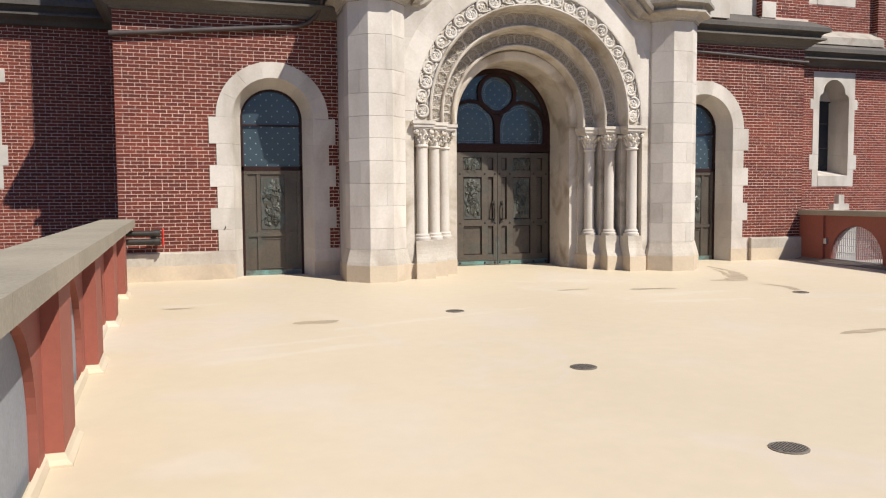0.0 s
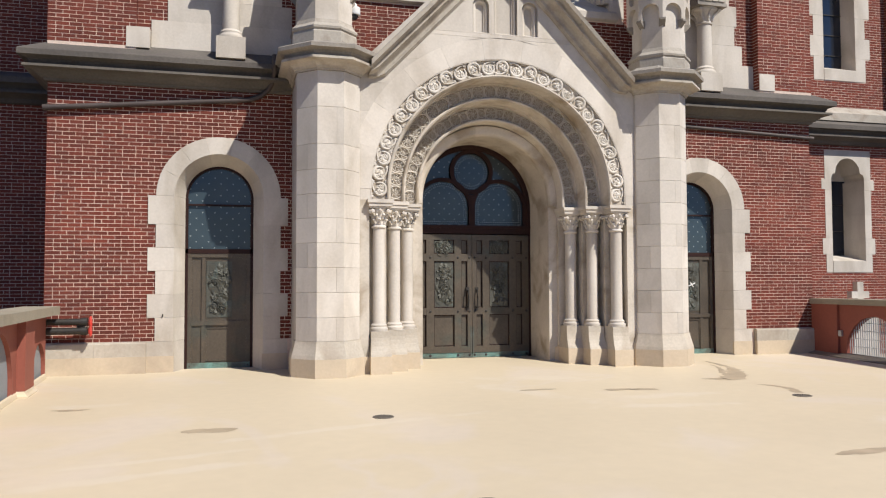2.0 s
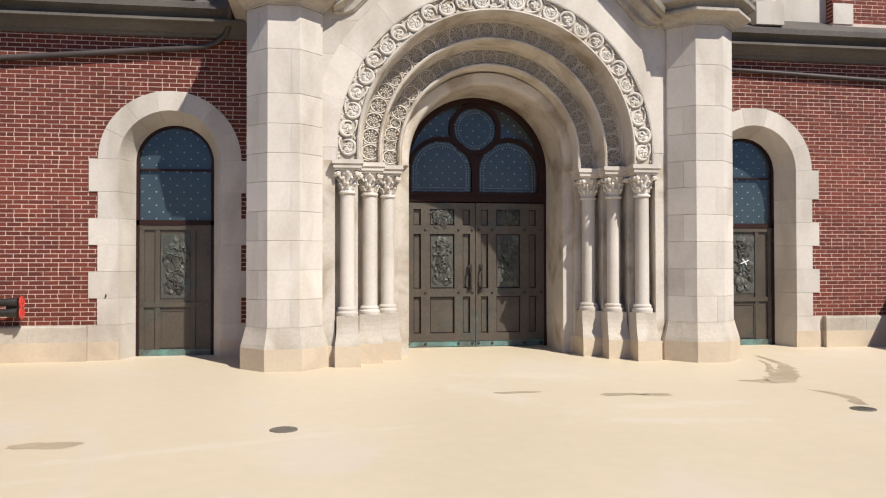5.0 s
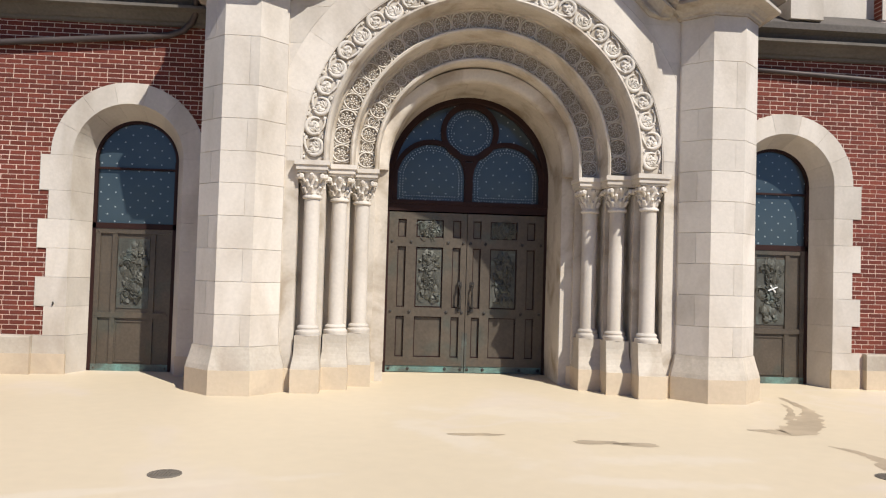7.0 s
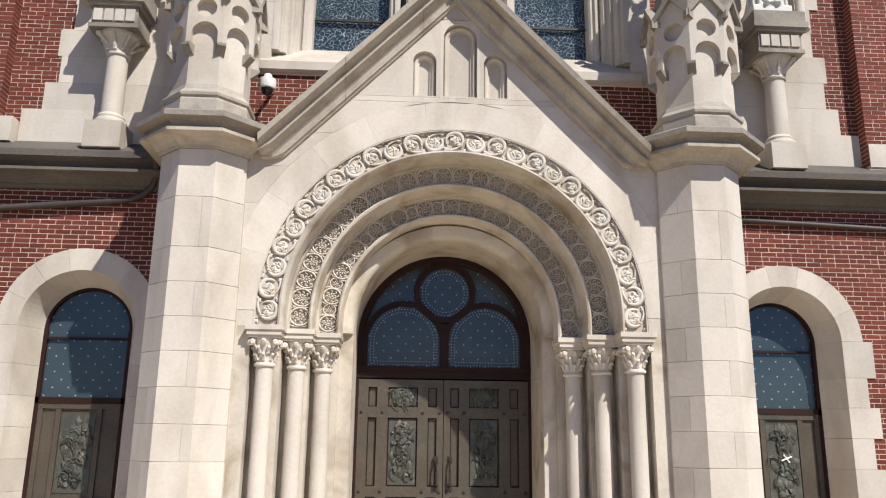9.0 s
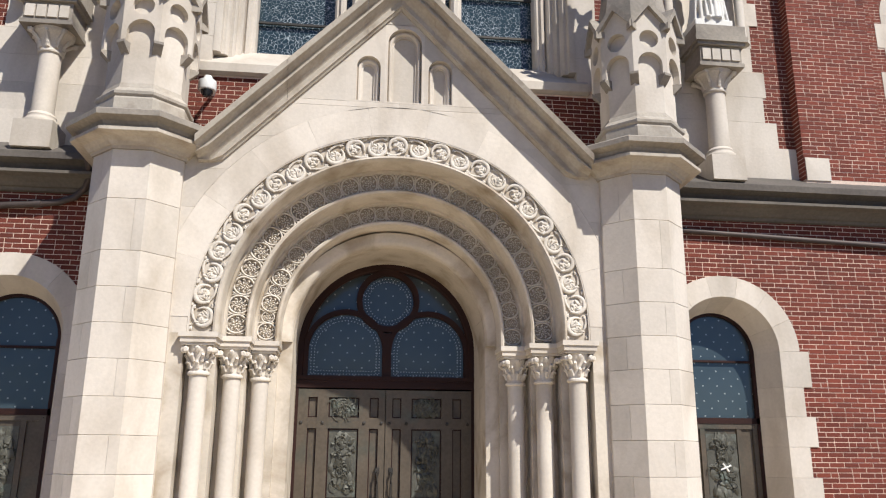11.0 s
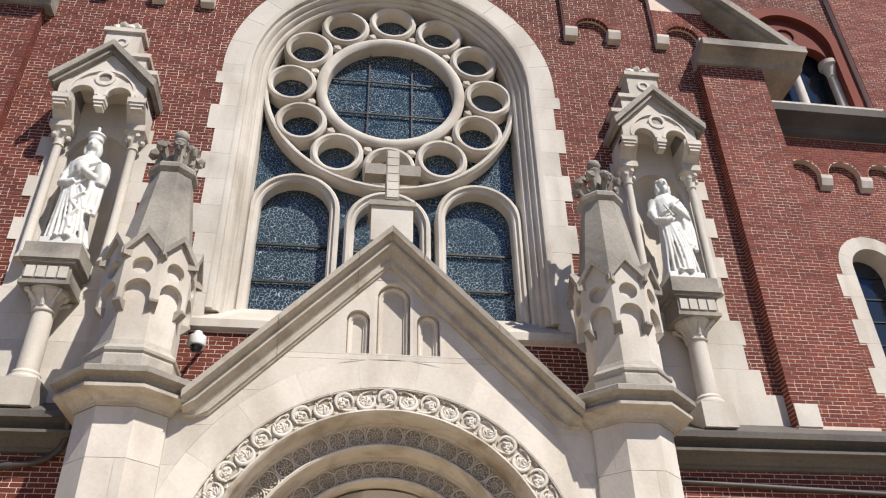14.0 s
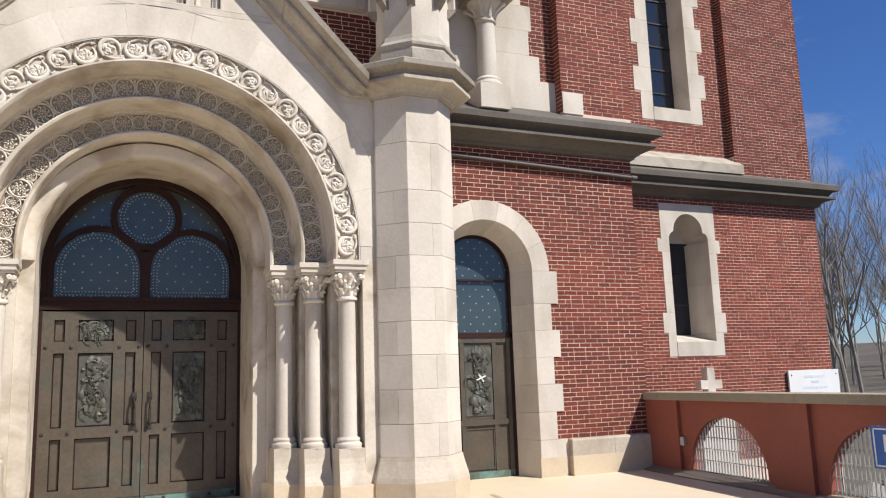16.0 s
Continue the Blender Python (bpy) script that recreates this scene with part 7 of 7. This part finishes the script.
def lay(x0, x1, z0, z1, cuts_at, rng, ends=None):
    """Bricks as (xa, xb, za, zb, proud) over a wall; cuts_at(z) gives the stretches taken by stone and openings."""
    bricks = []
    row = 0
    z = z0
    while z + COURSE * 0.6 < z1:
        zm = z + COURSE / 2
        lo, hi = (x0, x1) if ends is None else ends(zm)
        # running bond, with every sixth course of headers and stretchers in turn
        course = int(round((z - 0.585) / COURSE))
        x = x0 - 0.4 - (0.106 if course % 2 else 0.0) + rng.uniform(-0.008, 0.008)
        cells = []
        k = 0
        while x < hi:
            w = 0.106 if (course % 6 == 0 and k % 2) else 0.212
            j = rng.uniform(-0.004, 0.004)
            cells.append((x + (cells[-1][1] - x if cells else 0.0), x + w + j))
            x += w
            k += 1
        spans = merge([(lo, hi)], cuts_at(zm))
        for p, q in spans:
            run = [[max(a, p), min(b, q)] for a, b in cells if min(b, q) - max(a, p) > 0.002]
            # a sliver at the end of a stretch goes to its neighbour
            if len(run) > 1 and run[0][1] - run[0][0] < 0.045:
                run[1][0] = run[0][0]
                run.pop(0)
            if len(run) > 1 and run[-1][1] - run[-1][0] < 0.045:
                run[-2][1] = run[-1][1]
                run.pop()
            for c, d in run:
                c, d = c + (JOINT / 2 if c > lo + 0.001 else -0.005), d - (JOINT / 2 if d < hi - 0.001 else -0.005)
                bricks.append((c, d, z + JOINT / 2, z + COURSE - JOINT / 2, rng.uniform(-0.0015, 0.0025)))
        z += COURSE
        row += 1
    return bricks


def bricks_mesh(name, bricks, y, depth, parent):
    """The joined rest of a brick wall."""
    n = len(bricks)
    b = np.array(bricks)
    v = np.zeros((n, 8, 3))
    e = 0.0015
    for i, (ix, iz) in enumerate(((0, 2), (1, 2), (1, 3), (0, 3))):
        v[:, i, 0], v[:, i, 2], v[:, i, 1] = b[:, ix] + (e if ix == 0 else -e), b[:, iz] + (e if iz == 2 else -e), y - b[:, 4]
        v[:, 4 + i, 0], v[:, 4 + i, 2], v[:, 4 + i, 1] = b[:, ix], b[:, iz], y + depth
    base = (np.arange(n) * 8)[:, None, None]
    f = np.array([[0, 1, 2, 3], [0, 4, 5, 1], [1, 5, 6, 2], [2, 6, 7, 3], [3, 7, 4, 0]])[None] + base
    me = bpy.data.meshes.new(name)
    me.from_pydata(v.reshape(-1, 3).tolist(), [], f.reshape(-1, 4).tolist())
    me.materials.append(M_BRICK)
    ob = new(name, me)
    ob.parent = parent
    ob["kind"] = "stuff"
    return ob


shared = {}


def brick_object(brick, y, parent):
    """One brick as an object of its own; bricks of one length share a mesh."""
    xa, xb, za, zb, pr = brick
    w = round((xb - xa) / 0.01) * 0.01
    if w not in shared:
        h, e = COURSE - JOINT, 0.0015
        me = bpy.data.meshes.new("brick")
        me.from_pydata([(-w / 2 + e, 0, -h / 2 + e), (w / 2 - e, 0, -h / 2 + e), (w / 2 - e, 0, h / 2 - e), (-w / 2 + e, 0, h / 2 - e), (-w / 2, 0.016, -h / 2), (w / 2, 0.016, -h / 2), (w / 2, 0.016, h / 2), (-w / 2, 0.016, h / 2)], [],
                       [(0, 1, 2, 3), (0, 4, 5, 1), (1, 5, 6, 2), (2, 6, 7, 3), (3, 7, 4, 0)])
        me.materials.append(M_BRICK)
        shared[w] = me
    ob = new("brick", shared[w])
    ob.parent = parent
    ob.location = ((xa + xb) / 2, y - pr, (za + zb) / 2)


def arch_cut(cx, zs, r, z):
    d = r * r - (z - zs) ** 2
    return [(cx - math.sqrt(d), cx + math.sqrt(d))] if d > 0 else []


rng = random.Random(3)


def front_cuts(z):
    c = []
    for cx in DOOR_X:
        if z < 3.11:
            c.append((cx - 1.02, cx + 1.02))
            k = int((z - 0.585) / 0.405)
            if k % 2 == 1:
                c.append((cx - 1.185, cx + 1.185))
        else:
            c += arch_cut(cx, 3.11, 1.045, z)
    return c


low_left = lay(-7.6, -2.95, 0.585, 5.02, front_cuts, rng)
low_right = lay(3.2, 7.6, 0.585, 5.02, front_cuts, rng)


def upper_cuts(z):
    c = []
    if 6.9 < z < WIN_Z:
        c.append((WIN_X - 3.02, WIN_X + 3.02))
        if z < WIN_Z - 0.2 and int((z - 7.0) / 0.54) % 2:
            c.append((WIN_X - 3.16, WIN_X + 3.16))
    elif z >= WIN_Z:
        c += arch_cut(WIN_X, WIN_Z, 3.08, z)
    for cx in NICHE_X:
        if z < 6.22:
            c.append((cx - 1.34, cx + 1.34))
        elif z < 7.9:
            k = int((z - 6.22) / 0.42)
            h = (0.96 if k % 2 else 1.08) - 0.06 * k - 0.01
            c.append((cx - h, cx + h))
        elif z < 10.62:
            h = 0.93 if int((z - 7.9) / 0.405) % 2 else 0.79
            c.append((cx - h, cx + h))
    return c


def gable_ends(z):
    h = 7.6 if z < 13.9 else max(0.05, 7.6 - (z - 13.9) * 0.99)
    return (AX - h, AX + h)


arch_units = [0.18 + s * d for s in (-1, 1) for d in (5.95, 4.02)]
upper = lay(-7.6, 7.6, 5.68, 18.0, upper_cuts, rng, gable_ends)
upper = [b for b in upper if not (b[2] < 13.4 and (b[1] < -6.2 or b[0] > 6.28))]
pil_l = lay(-7.6, -6.2, 5.68, 13.36, lambda z: [], rng)
pil_r = lay(6.28, 7.6, 5.68, 13.36, lambda z: [], rng)

# the stretch of wall beside the two side doors is laid brick by brick
for bricks, test in ((low_left, lambda b: b[0] < DOOR_X[0] - 0.6 and b[2] < 3.4), (low_right, lambda b: b[1] > DOOR_X[1] + 0.6 and b[2] < 3.4)):
    single = [b for b in bricks if test(b)][-150:]
    for b in single:
        brick_object(b, 0.005, wall_front)
    left = set(single)
    bricks_mesh("brickwork", [b for b in bricks if b not in left], 0.005, 0.016, wall_front)
bricks_mesh("brickwork", upper, 0.105, 0.016, wall_front)
for c in arch_units:
    top = 13.9 + (7.6 - abs(c - AX) - 0.6)
    bricks_mesh("brickwork", lay(c - 0.56, c + 0.56, 14.02, min(top, 17.9), lambda z, c=c: arch_cut(c, 14.02, 0.46, z), rng), -0.015, 0.016, wall_front)
bricks_mesh("brickwork", pil_l, -0.095, 0.016, wall_front)
bricks_mesh("brickwork", pil_r, -0.095, 0.016, wall_front)

for side, tower in enumerate(towers):
    cx = TOW_X[side]
    xa, xb = (-14.36, -7.6) if side == 0 else (7.6, 14.5)
    pl, pr = cx - 1.47, cx + 1.47

    def low_cuts(z, cx=cx):
        if 1.81 < z < 4.95:
            w = 0.80 if (2.28 < z < 2.69 or 3.94 < z < 4.20) else 0.70
            return [(cx - w, cx + w)]
        return []

    def mid_cuts(z, cx=cx):
        if 6.83 < z < 10.35:
            w = 0.95 if (z > 7.45 and int((z - 7.45) / 0.54) % 2 == 0) else 0.80
            return [(cx - w, cx + w)]
        return arch_cut(cx, 10.35, 0.80, z) if z >= 10.35 else []

    bricks_mesh("brickwork", lay(xa, xb, -0.3, 5.14, low_cuts, rng), 2.435, 0.016, tower)
    bricks_mesh("brickwork", lay(xa, pl, 5.66, 13.9, lambda z: [], rng), 2.435, 0.016, tower)
    bricks_mesh("brickwork", lay(pr, xb, 5.66, 13.9, lambda z: [], rng), 2.435, 0.016, tower)
    bricks_mesh("brickwork", lay(pl, pr, 6.0, 13.2, mid_cuts, rng), 2.605, 0.016, tower)
    w3 = (pr - pl) / 3

    def corbel_cuts(z, pl=pl, w3=w3):
        return [c for i in range(3) for c in arch_cut(pl + w3 * (i + 0.5), 12.78, w3 / 2 - 0.09, z)]

    bricks_mesh("brickwork", lay(pl, pr, 12.76, 13.85, corbel_cuts, rng), 2.452, 0.016, tower)
    bricks_mesh("brickwork", lay(xa, pl, 14.66, 19.5, lambda z: [], rng), 2.435, 0.016, tower)
    bricks_mesh("brickwork", lay(pr, xb, 14.66, 19.5, lambda z: [], rng), 2.435, 0.016, tower)
    bricks_mesh("brickwork", lay(pl, pr, 14.86, 20.0, lambda z, cx=cx: [(cx - 1.4, cx + 1.4)] if z < 17.3 else arch_cut(cx, 17.3, 1.4, z), rng), 2.605, 0.016, tower)
